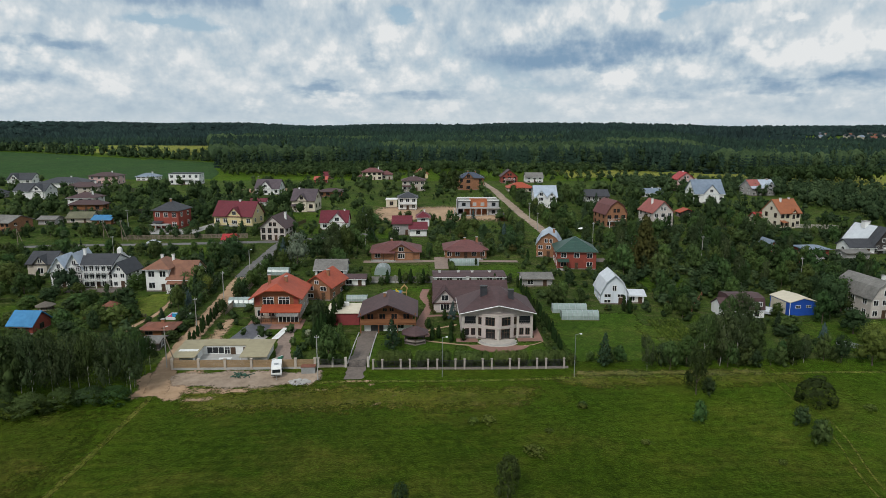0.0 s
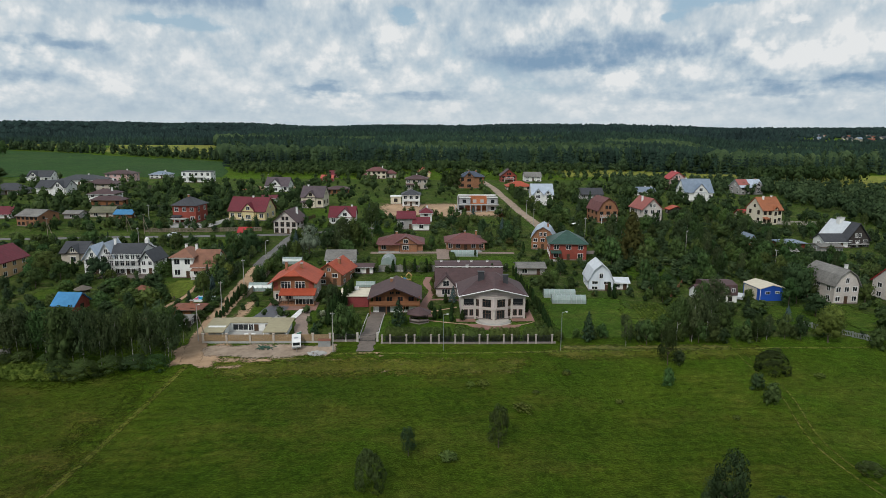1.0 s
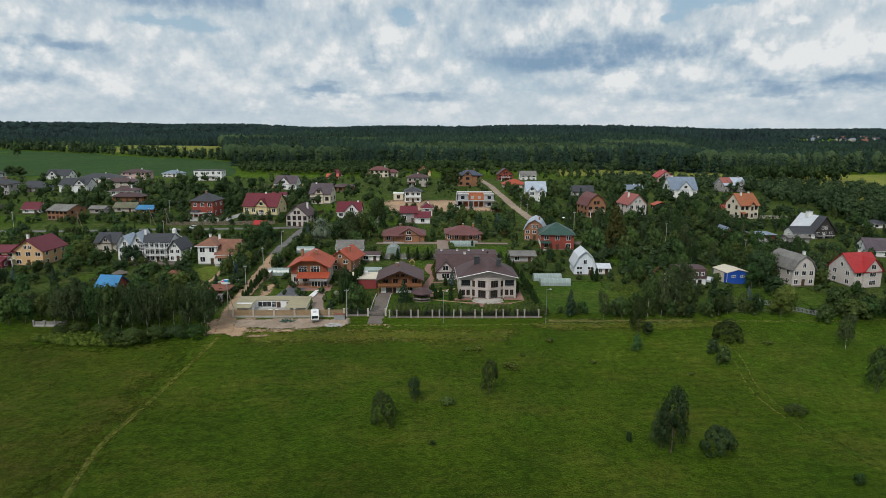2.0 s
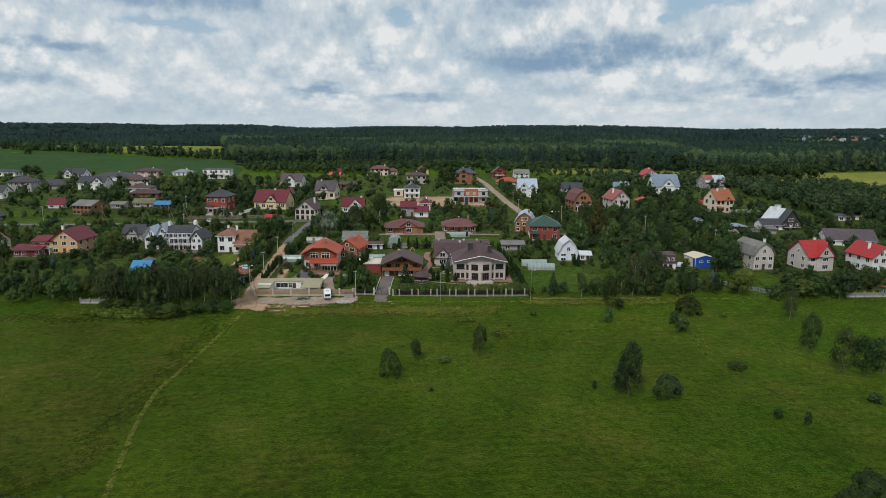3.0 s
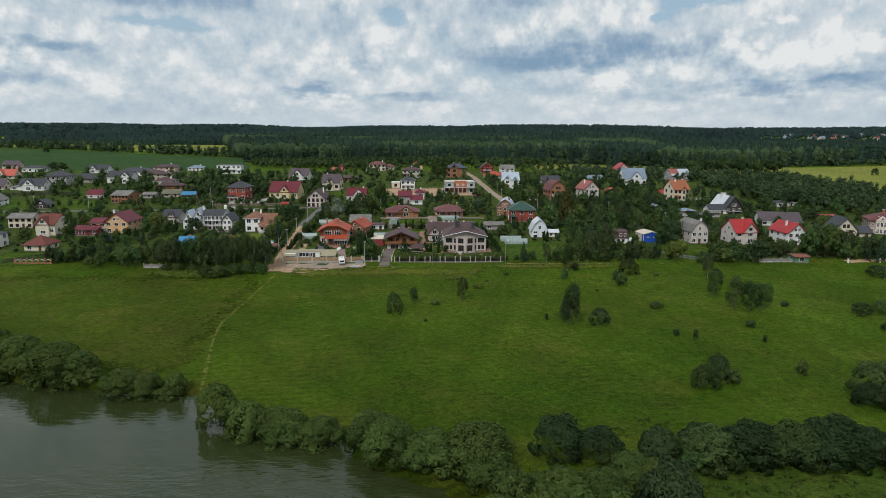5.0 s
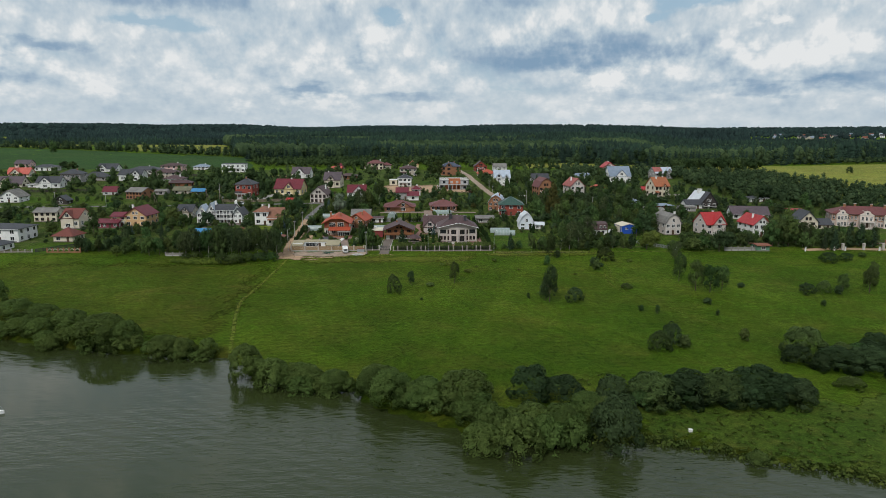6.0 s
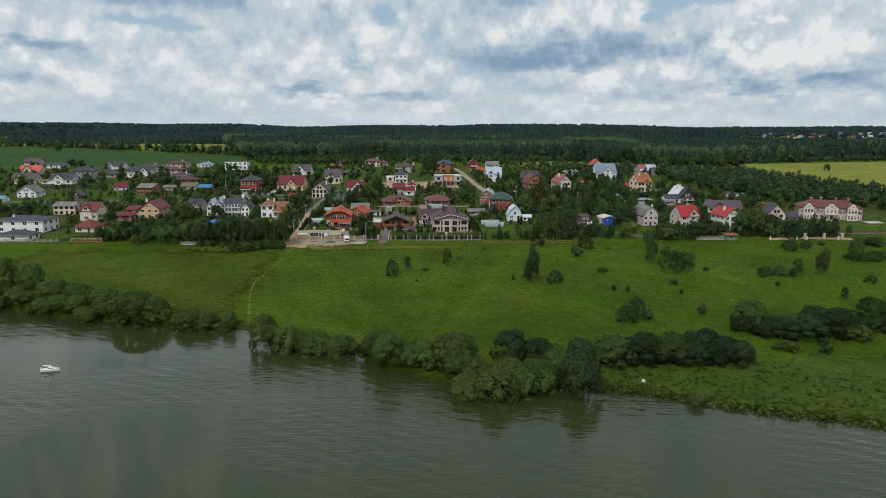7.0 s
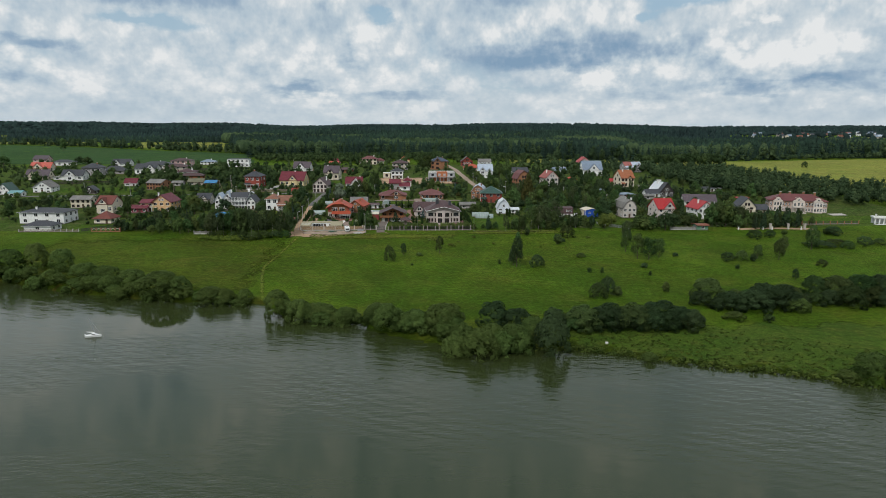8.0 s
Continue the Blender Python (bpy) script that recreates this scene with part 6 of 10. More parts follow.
house(31.7, 174.5, 0, 8.1, 7, 2.2, 0.9, "gx", greyplaster, grey_old, 1, 2, "old grey shed with a slate roof")
house(48.2, 158.6, -4, 6.5, 9, 2.9, 4.5, "gambrel", barnwhite, silver, 2, 2, "white barn-like house with a silver gambrel roof", rows="barn")
house(54.1, 159.2, -6, 3.7, 5, 2.2, 0.7, "gx", white, silver, 1, 2, "white lean-to with a silver roof")
house(109.1, 146.8, 6, 7.0, 12, 5.0, 4.0, "gambrel", palebrick, grey_old, 2, 3, "pale brick house with a grey gambrel roof", chim=((0.3,0.3),))
house(127.3, 145.8, 10, 9.2, 9.5, 4.9, 4.3, "gx", palebrick, red, 2, 3, "pale brick house with a bright red cross-gabled roof", gable=(0.14, 0.66), chim=((0.2,0.6),))
house(145.5, 142.4, 4, 7.6, 12, 5.4, 3.4, "gy", white, red, 2, 3, "white modern house with a bright red roof", chim=((-0.2,0.4),))
house(160.0, 180.1, -14, 17.0, 11, 2.6, 3.2, "gx", white, plum, 1, 4, "long white bungalow with a dark roof")
house(152.6, 208.7, 10, 9.4, 13, 2.9, 5.6, "gy", darkwood, anthracite, 2, 3, "black timber house with a steep dark gable", chim=((0.0,0.6),), balcony=0.8)
house(144.3, 207.6, 0, 8.3, 7, 2.5, 2.0, "gx", white, anthracite, 1, 2, "white annex with a dark roof")
house(128.8, 206.6, 0, 7.8, 7, 2.2, 0.9, "hip", redbrick, bluegrey, 1, 2, "small brick house with a slate-blue roof")
house(121.8, 195.7, 0, 3.9, 5, 2.2, 0.7, "gx", white, grey_old, 1, 1, "white shed with a grey roof")
house(138.6, 200.9, 0, 7.7, 6, 2.2, 0.5, "gx", greyplaster, grey_old, 1, 1, "grey shed with a slate roof")
house(114.6, 207.8, 0, 3.3, 7, 2.2, 2.5, "gy", redbrick, bluegrey, 2, 1, "narrow brick house with a slate-blue roof")
house(143.0, 249.0, 12, 9.3, 10, 6.2, 4.6, "gx", cream, terracotta, 2, 4, "cream two-storey house with a terracotta tiled roof", gable=(0.12,0.22), chim=((-0.2,0.4),(0.3,0.5)), porch=0.25)
house(137.3, 259.5, 0, 4.2, 6, 2.2, 1.8, "gx", cream, red, 1, 2, "cream annex with a red roof")
house(137.5, 309.7, 0, 14.2, 12, 4.8, 5.9, "gx", white, bluegrey, 1, 5, "white house with a steep blue-grey metal roof", gable=(0.05,0.5), balcony=0.9, chim=((-0.3,0.6),))
house(143.6, 353.8, 0, 9.5, 10, 6.7, 3.6, "gy", pink, red, 2, 3, "pale pink house with a red gabled roof", chim=((0.0,0.5),))
house(178.1, 337.0, 10, 14.0, 10, 4.1, 3.7, "gx", greyplaster, metal, 2, 5, "grey house with a part red, part metal roof", gable=(0.25,0.4), chim=((0.35,0.5),))
house(117.8, 331.7, 0, 10.6, 8, 2.2, 2.0, "gx", white, bluegrey, 1, 2, "white cottage with a blue-grey roof", chim=((0.1,0.5),(0.4,0.5)))
house(94.1, 251.9, 8, 8.4, 12, 6.0, 4.1, "gy", palebrick, faded_red, 2, 3, "pale house with a faded red gabled roof", balcony=0.5, chim=((-0.2,0.5),))
house(112.1, 272.0, 0, 6.5, 5, 2.2, 1.3, "gy", darkwood, orange, 1, 1, "little wooden cabin with an orange roof")
house(75.6, 251.4, 8, 8.6, 12, 5.1, 5.1, "gambrel", brick, brownred, 2, 3, "orange brick house with a mauve-brown roof", balcony=0.8)
house(84.6, 313.5, 0, 11.3, 9, 3.0, 2.6, "gx", greyplaster, anthracite, 1, 4, "grey house with a charcoal roof", balcony=0.9)
house(56.4, 296.1, 0, 10.0, 9, 5.4, 4.3, "gx", white, metal, 2, 3, "white house with twin gables and a pale metal roof", gable=(-0.22,0.42), gable2=(0.25,0.3))
house(53.4, 399.0, 0, 9.9, 9, 4.1, 3.9, "gy", redbrick, brown, 2, 3, "dark red brick house with a brown gable", balcony=0.6)
house(69.2, 401.7, 0, 10.5, 9, 3.3, 2.5, "gx", white, grey_old, 2, 3, "white house with a grey roof by the wood")
house(53.4, 351.7, 0, 13.5, 11, 2.2, 2.7, "hip", cream, orange, 1, 4, "cream bungalow with an orange hipped roof")
house(-51.4, 287.2, -8, 10.3, 10, 5.1, 4.3, "gx", cream, plum, 1, 3, "cream house with a dark plum roof", gable=(-0.05,0.42), porch=0.4, chim=((-0.3,0.5),))
house(-33.1, 248.0, 0, 10.2, 10, 3.1, 3.6, "gx", white, burgundy, 1, 3, "white house with a burgundy tiled roof", gable=(0.12,0.6), chim=((0.35,0.5),))
house(-45.5, 332.4, 0, 11.9, 9, 2.7, 1.4, "hip", wood, brown, 1, 4, "low brown timber house with a brown roof")
house(-60.4, 398.6, 0, 7.5, 6, 2.2, 1.6, "gx", redbrick, coral, 1, 2, "small brick house with a coral red roof")
house(-59.8, 425.5, 0, 5.4, 6, 2.2, 2.2, "gx", pink, burgundy, 1, 2, "small pink house with a burgundy roof")
house(-31.2, 419.9, 0, 12.7, 9, 5.1, 2.5, "hip", cream, brownred, 2, 4, "cream house with a brown-red hipped roof", chim=((0.3,0.5),))
house(-36.8, 419.9, 0, 6.3, 7, 2.3, 1.9, "hip", cream, brownred, 1, 2, "cream side wing with a brown-red roof")
house(-22.1, 422.8, 0, 7.2, 7, 3.3, 2.3, "hip", beige, brownred, 1, 2, "beige side wing with a brown-red roof")
house(-0.4, 428.6, 0, 9.4, 9, 3.1, 3.4, "gy", yellow, orange, 2, 2, "cream house with an orange gabled roof")
house(-4.1, 356.9, 0, 12.4, 10, 5.7, 2.0, "hip", beige, brown, 2, 4, "beige house with white columns and a brown roof", porch=0.4, chim=((0.0,0.5),))
house(-6.1, 290.9, 0, 8.2, 9, 5.4, 2.2, "hip", white, anthracite, 2, 3, "white modern house with a charcoal hipped roof", balcony=0.9)
house(-13.5, 297.3, 0, 4.9, 6, 3.5, 0.0, "flat", cream, white, 1, 1, "small cream outbuilding with a flat roof")
house(27.2, 361.3, 0, 14.0, 10, 6.6, 2.9, "hip", brick, navy, 2, 4, "tan brick house with a dark blue-grey roof", gable=(-0.1,0.4), chim=((0.2,0.5),(-0.1,0.5)))
house(-167.3, 139.3, -4, 20.3, 12, 5.4, 1.5, "hip", white, anthracite, 2, 4, "white modern villa with a flat charcoal hipped roof", chim=((-0.2,0.3),))
house(-160.7, 122.6, -4, 11.9, 8, 2.5, 1.8, "hip", white, anthracite, 1, 1, "white garage with a charcoal hipped roof")
house(-150.6, 165.5, -6, 8.2, 10, 4.9, 3.4, "gx", cream, darkred, 1, 3, "cream house with a dark red tiled roof", gable=(-0.08,0.6), balcony=0.5)
house(-140.2, 138.6, -6, 7.9, 8, 2.4, 3.0, "hip", cream, darkred, 1, 2, "cream garage with a dark red hipped roof")
house(-124.2, 169.4, -5, 9.4, 12, 5.0, 3.4, "gy", orangeplaster, burgundy, 2, 3, "apricot house with a burgundy roof", chim=((-0.4,0.5),))
house(-131.6, 169.7, 0, 6.6, 9, 4.5, 1.3, "gx", yellow, burgundy, 2, 2, "yellow house wing with a burgundy roof", balcony=0.9)
house(-134.9, 165.7, 0, 9.1, 8, 2.5, 1.1, "gx", maroon, burgundy, 1, 4, "low maroon glazed wing with a burgundy roof")
house(-169.0, 180.7, 0, 10.0, 8, 4.5, 1.5, "gx", cream, grey_old, 2, 4, "cream house with a grey roof")
house(-213.9, 231.0, 0, 10.4, 10, 3.3, 3.5, "gy", white, grey_old, 2, 3, "white cottage with a grey gable")
house(-232.1, 224.4, 0, 7.2, 9, 2.5, 4.1, "gy", white, green, 1, 2, "white cottage with a dark green roof")
house(-221.9, 217.0, 0, 6.8, 6, 2.2, 1.1, "gx", white, teal, 1, 2, "small white shed with a teal roof")
house(-185.0, 226.3, 0, 6.2, 6, 2.2, 2.3, "gy", darkwood, anthracite, 1, 1, "weathered dark wooden hut")
house(-173.7, 257.8, 0, 7.6, 6, 2.2, 2.5, "gx", white, burgundy, 1, 2, "small white cottage with a maroon roof")
house(-276.0, 349.5, 0, 15.0, 9, 2.6, 3.8, "gx", cream, coral, 1, 3, "cream house with a coral red roof", gable=(-0.1,0.5))
house(-309.9, 415.7, 0, 11.6, 9, 4.8, 2.8, "gx", pink, plum, 2, 3, "pale house with a dark plum roof")
house(-285.3, 401.8, 0, 16.0, 9, 3.1, 1.9, "hip", white, anthracite, 1, 4, "white bungalow with a charcoal roof")
house(-247.8, 290.4, 0, 14.9, 9, 2.5, 4.0, "gx", cream, plum, 1, 3, "cream bungalow with a dark plum roof", gable=(-0.15,0.5))
house(-222.6, 286.2, 0, 14.1, 9, 3.5, 3.4, "gx", white, anthracite, 1, 3, "white modern house with a charcoal roof", gable=(-0.1,0.5))
house(-233.2, 288.2, 0, 5.1, 6, 2.2, 0.6, "hip", white, grey_old, 1, 1, "small white garage with a grey roof")
house(-221.8, 312.1, 0, 12.6, 10, 5.8, 2.9, "hip", greyplaster, anthracite, 2, 4, "grey and white house with a charcoal roof", chim=((0.2,0.5),))
house(-212.5, 325.5, 0, 15.1, 9, 2.5, 3.3, "hip", greyplaster, anthracite, 1, 3, "grey bungalow with a charcoal hipped roof")
house(173.3, 155.0, -8, 8.4, 10, 3.8, 4.5, "gy", cream, anthracite, 2, 2, "cream house with a dark steep gable")
house(181.4, 156.6, -8, 7.6, 8, 2.2, 2.1, "gx", cream, anthracite, 1, 2, "cream side wing with a dark roof")
house(191.0, 229.4, 0, 9.1, 8, 2.2, 0.3, "hip", white, anthracite, 1, 2, "white bungalow with a dark roof by the wood")
house(187.7, 227.5, 0, 6.0, 7, 2.2, 1.1, "hip", white, anthracite, 1, 2, "small white house with a dark roof")
house(132.5, 116.5, 0, 4.9, 5, 2.2, 0.3, "gx", greenwhite, rust, 1, 1, "small green and white garage with a rusty roof")
house(190.2, 191.9, 0, 6.6, 6, 2.2, 0.3, "gx", redbrick, red, 1, 1, "brick shed with a red roof")

# a thin pale sheet over one slope of the black timber house, and a white stack
bh = tagged(new("roof_panel"), "thin pale sheet and white stack on a dark steep roof", "roof")
bh.matrix_basis = pose(152.6, 208.7, min(gz(152.6 + i * 4.7, 208.7 + j * 13) for i in (-1, 0, 1) for j in (0, 1)), 0, 0, 10)
part("sheet", Build().prism([(-4.9, 3.0), (-0.25, 8.55), (-0.25, 8.64), (-4.9, 3.09)], 3.4, 12.9, "y"), silver, bh)
part("stack", Build().box(-1.6, 0.4, 7.2, 8.8, 7.4, 9.6), white, bh, "broad white chimney stack")
part("cap", Build().box(-1.75, 0.55, 7.05, 8.95, 9.6, 9.75), concrete, bh)
# red tiles over one half of the pale metal roof
rt = tagged(new("roof_tiling"), "red tiled half of a roof beside pale metal", "roof")
rt.matrix_basis = pose(178.1, 337.0, min(gz(178.1 + i * 7, 337 + j * 10) for i in (-1, 0, 1) for j in (0, 1)), 0, 0, 10)
part("tiles", Build().prism([(-0.6, 3.72), (5.0, 8.02), (5.0, 8.12), (-0.6, 3.82)], -7.5, -0.8, "x"), faded_red, rt)

# terrace, slabs and paved yard before the red brick house
bt = tagged(new("brick_house_terrace"), "unfinished concrete terrace on short columns", "terrace")
bt.matrix_basis = pose(-96.4, 249.6, gz(-96.2, 247) - 0.2, 0, 0, -8) @ Matrix.Diagonal((0.85, 1, 1, 1))
part("slab", Build().box(-5.6, 2.6, -3.4, -0.05, 2.2, 2.5), concrete, bt)
for u in (-5.3, -2.8, -0.2, 2.3):
    part("column", Build().box(u - 0.22, u + 0.22, -3.3, -2.9, -0.6, 2.2), stone_trim, bt)
part("steps", Build().box(2.7, 5.4, -2.6, -0.05, -0.6, 1.3).box(2.7, 5.4, -3.4, -2.6, -0.6, 0.8).box(2.7, 5.4, -4.2, -3.4, -0.6, 0.4), old_concrete, bt, "rough concrete steps")
part("block_stack", Build().box(1.2, 4.6, -6.6, -5.2, -0.4, 0.9).box(1.6, 4.0, -6.4, -5.4, 0.9, 1.3), old_concrete, bt, "stacked concrete slabs")
patch("terrace", -102, -86, 240.5, 248.5, concrete, 0.09, "pale concrete yard before the brick house", "terrace", step=1.5, skew=2)
patch("terrace", -87.6, -83.2, 241.5, 262, concrete, 0.09, "pale concrete drive beside the brick house", "terrace", step=1.5, skew=5)

# gate posts of the last garden on the meadow's edge
for gx_post in (149.0, 160.5, 164.8, 178.5):
    gp = tagged(new("gate_post"), "white gate post with a flat cap at the field's edge", "post", "white gate posts")
    gp.matrix_basis = pose(gx_post, 116.2, gz(gx_post, 116.2) - 0.2)
    part("shaft", Build().box(-0.2, 0.2, -0.2, 0.2, 0, 1.7), white, gp)
    part("cap", Build().box(-0.27, 0.27, -0.27, 0.27, 1.7, 1.82), stone_trim, gp)

# ---- the stone villa behind the fence ----
def villa(x, y):
    z0 = gz(x, y) - 0.1
    root = new("villa")
    root.matrix_basis = pose(x, y, z0) @ Matrix.Diagonal((0.95, 0.95, 0.97, 1))
    tagged(root, "large grey stone villa with an angled entrance bay", "house")
    FOOT.append((x, y + 6, 9.5, 9))
    outline = [(-8.0, 0), (-4.4, 0), (-3.6, -0.7), (0, -2.0), (3.6, -0.7), (4.4, 0), (8.0, 0), (8.0, 13), (-8.0, 13)]
    walls = part("wall", Build().prism(outline, -0.8, 6.1, "z"), stone_facade, root)
    # the low pediment over the bay
    part("pediment", Build().prism([(-8.0, 6.0), (8.0, 6.0), (0, 8.25)], -0.7, 3.0, "y"), stone_facade, root)
    # roof: low broken eaves in front, hipped behind
    e, z = 0.75, 6.1
    ring = [(-8.0 - e, -e, z), (0, -2.9, z + 2.4), (8.0 + e, -e, z), (8.0 + e, 13 + e, z), (-8.0 - e, 13 + e, z)]
    b = Build()
    b.v = [(p, q, r - 0.28) for p, q, r in ring] + ring + [(-1.2, 6.4, 10.6), (1.0, 6.4, 10.6)]
    b.f = [(5, 6, 10), (6, 11, 10), (6, 7, 11), (7, 8, 11), (8, 9, 10, 11), (9, 5, 10), (4, 3, 2, 1, 0)] + [(i, (i + 1) % 5, 5 + (i + 1) % 5, 5 + i) for i in range(5)]
    roof_ = part("roof", b, brown, root)
    f = Build()
    for p, q in ((ring[0], ring[1]), (ring[1], ring[2])):
        f.beam((p[0], p[1] - 0.05, p[2] - 0.15), (q[0], q[1] - 0.05, q[2] - 0.15), 0.12, k=4)
    f.beam((ring[0][0], ring[0][1], z - 0.15), (ring[4][0], ring[4][1], z - 0.15), 0.07, k=4)
    f.beam((ring[2][0], ring[2][1], z - 0.15), (ring[3][0], ring[3][1], z - 0.15), 0.07, k=4)
    part("fascia", f, white_paint, root, "white fascia board")
    for u, v, w, h in ((-2.9, 3.6, 0.75, 11.2), (3.2, 2.4, 0.6, 10.6)):
        c = part("chimney", Build().box(u - w, u + w, v - 0.6, v + 0.6, 6.5, h), anthracite, roof_, "wide dark chimney")
        part("cap", Build().box(u - w - 0.12, u + w + 0.12, v - 0.72, v + 0.72, h, h + 0.15), dark_metal, c)
    # string course and plinth
    for name, za, zb, o, m in (("string_course", 2.95, 3.15, 0.07, stone_trim), ("plinth", -0.8, 0.55, 0.06, plinth_stone), ("cornice", 5.75, 5.95, 0.08, stone_trim)):
        grown = [(p + o * (1 if p > 0 else -1 if p < 0 else 0), q - (o if q < 6 else -o)) for p, q in outline]
        part(name, Build().prism(grown, za, zb, "z"), m, root)
    # pilasters at the wing corners
    for u in (-7.85, -4.6, 4.6, 7.85):
        part("pilaster", Build().box(u - 0.22, u + 0.22, -0.14, 0.1, -0.3, 5.8), stone_trim, root)
    # wings: paired windows below, loggias above
    for s in (-1, 1):
        for u in (5.5, 6.9):
            window(walls, s * u, -0.02, 1.05, 0.8, 1.4, 0, brown_frame)
        # Flat dark glass stands for the shade inside the open loggia.
        log = part("loggia", Build().box(-1.25, 1.25, -0.05, 0.02, 0.25, 1.8), glass, walls, "flat dark glass in place of a shaded loggia recess", at=pose(s * 6.2, 0, 3.45))
        part("frame", Build().box(-1.4, -1.25, -0.12, 0.02, -0.1, 2.05).box(1.25, 1.4, -0.12, 0.02, -0.1, 2.05).box(-1.4, 1.4, -0.12, 0.02, 1.9, 2.05), stone_trim, log)
        railing(walls, s * 6.2 - 1.25, s * 6.2 + 1.25, -0.16, -0.08, 3.45, dark_metal, 0.8)
        # short return faces with single windows
        window(walls, s * 4.0, -0.36, 0.95, 0.7, 1.6, 41 * s, brown_frame)
        window(walls, s * 4.0, -0.36, 3.6, 0.7, 1.5, 41 * s, brown_frame)
        # big windows and glazed doors on the two bay faces
        ang = 20.0 * s
        window(walls, s * 1.8, -1.36, 3.55, 2.0, 1.75, ang, brown_frame)
        window(walls, s * 1.7, -1.40, 0.3, 2.0, 2.3, ang, brown_frame)
        part("hood", Build().box(-1.35, 1.35, -0.2, 0.05, 0, 0.14), stone_trim, walls, at=pose(s * 1.8, -1.37, 5.42, 0, 0, ang))
    part("column", Build().tube(0, -2.15, 0.1, 3.0, 0.36, 0.33, 12).box(-0.45, 0.45, -2.6, -1.7, 2.9, 3.15).box(-0.48, 0.48, -2.63, -1.67, -0.2, 0.25), stone_trim, root, "stout stone entrance column")
    arch = Build()
    for i in range(9):
        a0, a1 = math.pi * i / 9, math.pi * (i + 1) / 9
        arch.beam((0.9 * math.cos(a0), -1.85, 6.05 + 0.55 * math.sin(a0)), (0.9 * math.cos(a1), -1.85, 6.05 + 0.55 * math.sin(a1)), 0.07, k=4)
    part("moulding", arch, stone_trim, root)
    # round steps, each a slab
    for i, r in enumerate((5.3, 4.8, 4.3, 3.8)):
        pts = [(r * math.cos(math.pi + math.pi * k / 18), -1.4 + r * 0.86 * math.sin(math.pi + math.pi * k / 18)) for k in range(19)]
        part("step", Build().prism(pts, -0.9, -0.16 + 0.17 * i, "z"), stone_trim if i % 2 else concrete, root, "curved grey stone step")
    return root


villa(16.3, 136.2)
pts = [(7.0 * math.cos(math.pi + math.pi * k / 20), 6.0 * math.sin(math.pi + math.pi * k / 20)) for k in range(21)]
apron = new("terrace", Build().prism(pts, -0.5, 0.12, "z").mesh("terrace", paver))
apron.matrix_basis = pose(16.3, 134.2, gz(16.3, 131.5) - 0.02)
tagged(apron, "curved apron of red clay pavers", "terrace", kind="structure")
for x0, x1, y0, y1 in ((7.4, 12.0, 134.0, 136.0), (20.6, 25.2, 134.0, 136.0), (24.4, 26.0, 134, 152)):
    patch("terrace", x0, x1, y0, y1, paver, 0.09, "strip of red clay paving beside the villa", "terrace", step=1.2)
for line, w, m in (([(1.1, 172), (0.2, 165), (2.2, 158), (0.4, 150), (-0.6, 145), (0.5, 140), (1.0, 137)], 1.9, paver), ([(0.5, 150), (5, 151), (9, 150)], 1.2, paver), ([(0.6, 140.5), (5, 143), (8, 144.5)], 1.0, earth), ([(12, 131.8), (6, 133.2), (1.5, 134.6), (-1, 135.4)], 0.9, earth), ([(20.5, 131.5), (24, 132), (26, 134)], 0.5, earth)):
    strip("garden_path", line, w, m, 0.07, "winding paved garden path", "path", step=0.8)
strip("driveway", [(-12.7, 115.6), (-12.5, 124), (-12.0, 133), (-11.6, 141)], 3.6, paver_grey, 0.07, "grey paved driveway up to the garage", "driveway", step=1.0)
for o in (-2.0, 2.0):
    strip("kerb", [(-12.5 + o, 122.5), (-12.2 + o, 133), (-11.8 + o, 140)], 0.22, concrete, 0.16, "pale stone edging of the driveway", "kerb", step=1.0)
strip("driveway", [(-26.5, 122), (-28.2, 128.5), (-29.4, 137), (-29.6, 145)], 3.0, paver_warm, 0.07, "warm grey paved driveway to the orange-roofed house", "driveway", step=1.0)


for x0, x1, y0, y1 in ((-18, 4, 199.6, 202.2), (9, 30, 199.6, 202.0), (4, 9, 192, 206)):
    patch("terrace", x0, x1, y0, y1, paver_warm, 0.09, "paved terrace before the low brick bungalows", "terrace", step=1.2)
patch("terrace", 46, 58, 199, 203.5, paver_grey, 0.09, "grey paved yard beside the red brick house", "terrace", step=1.2)


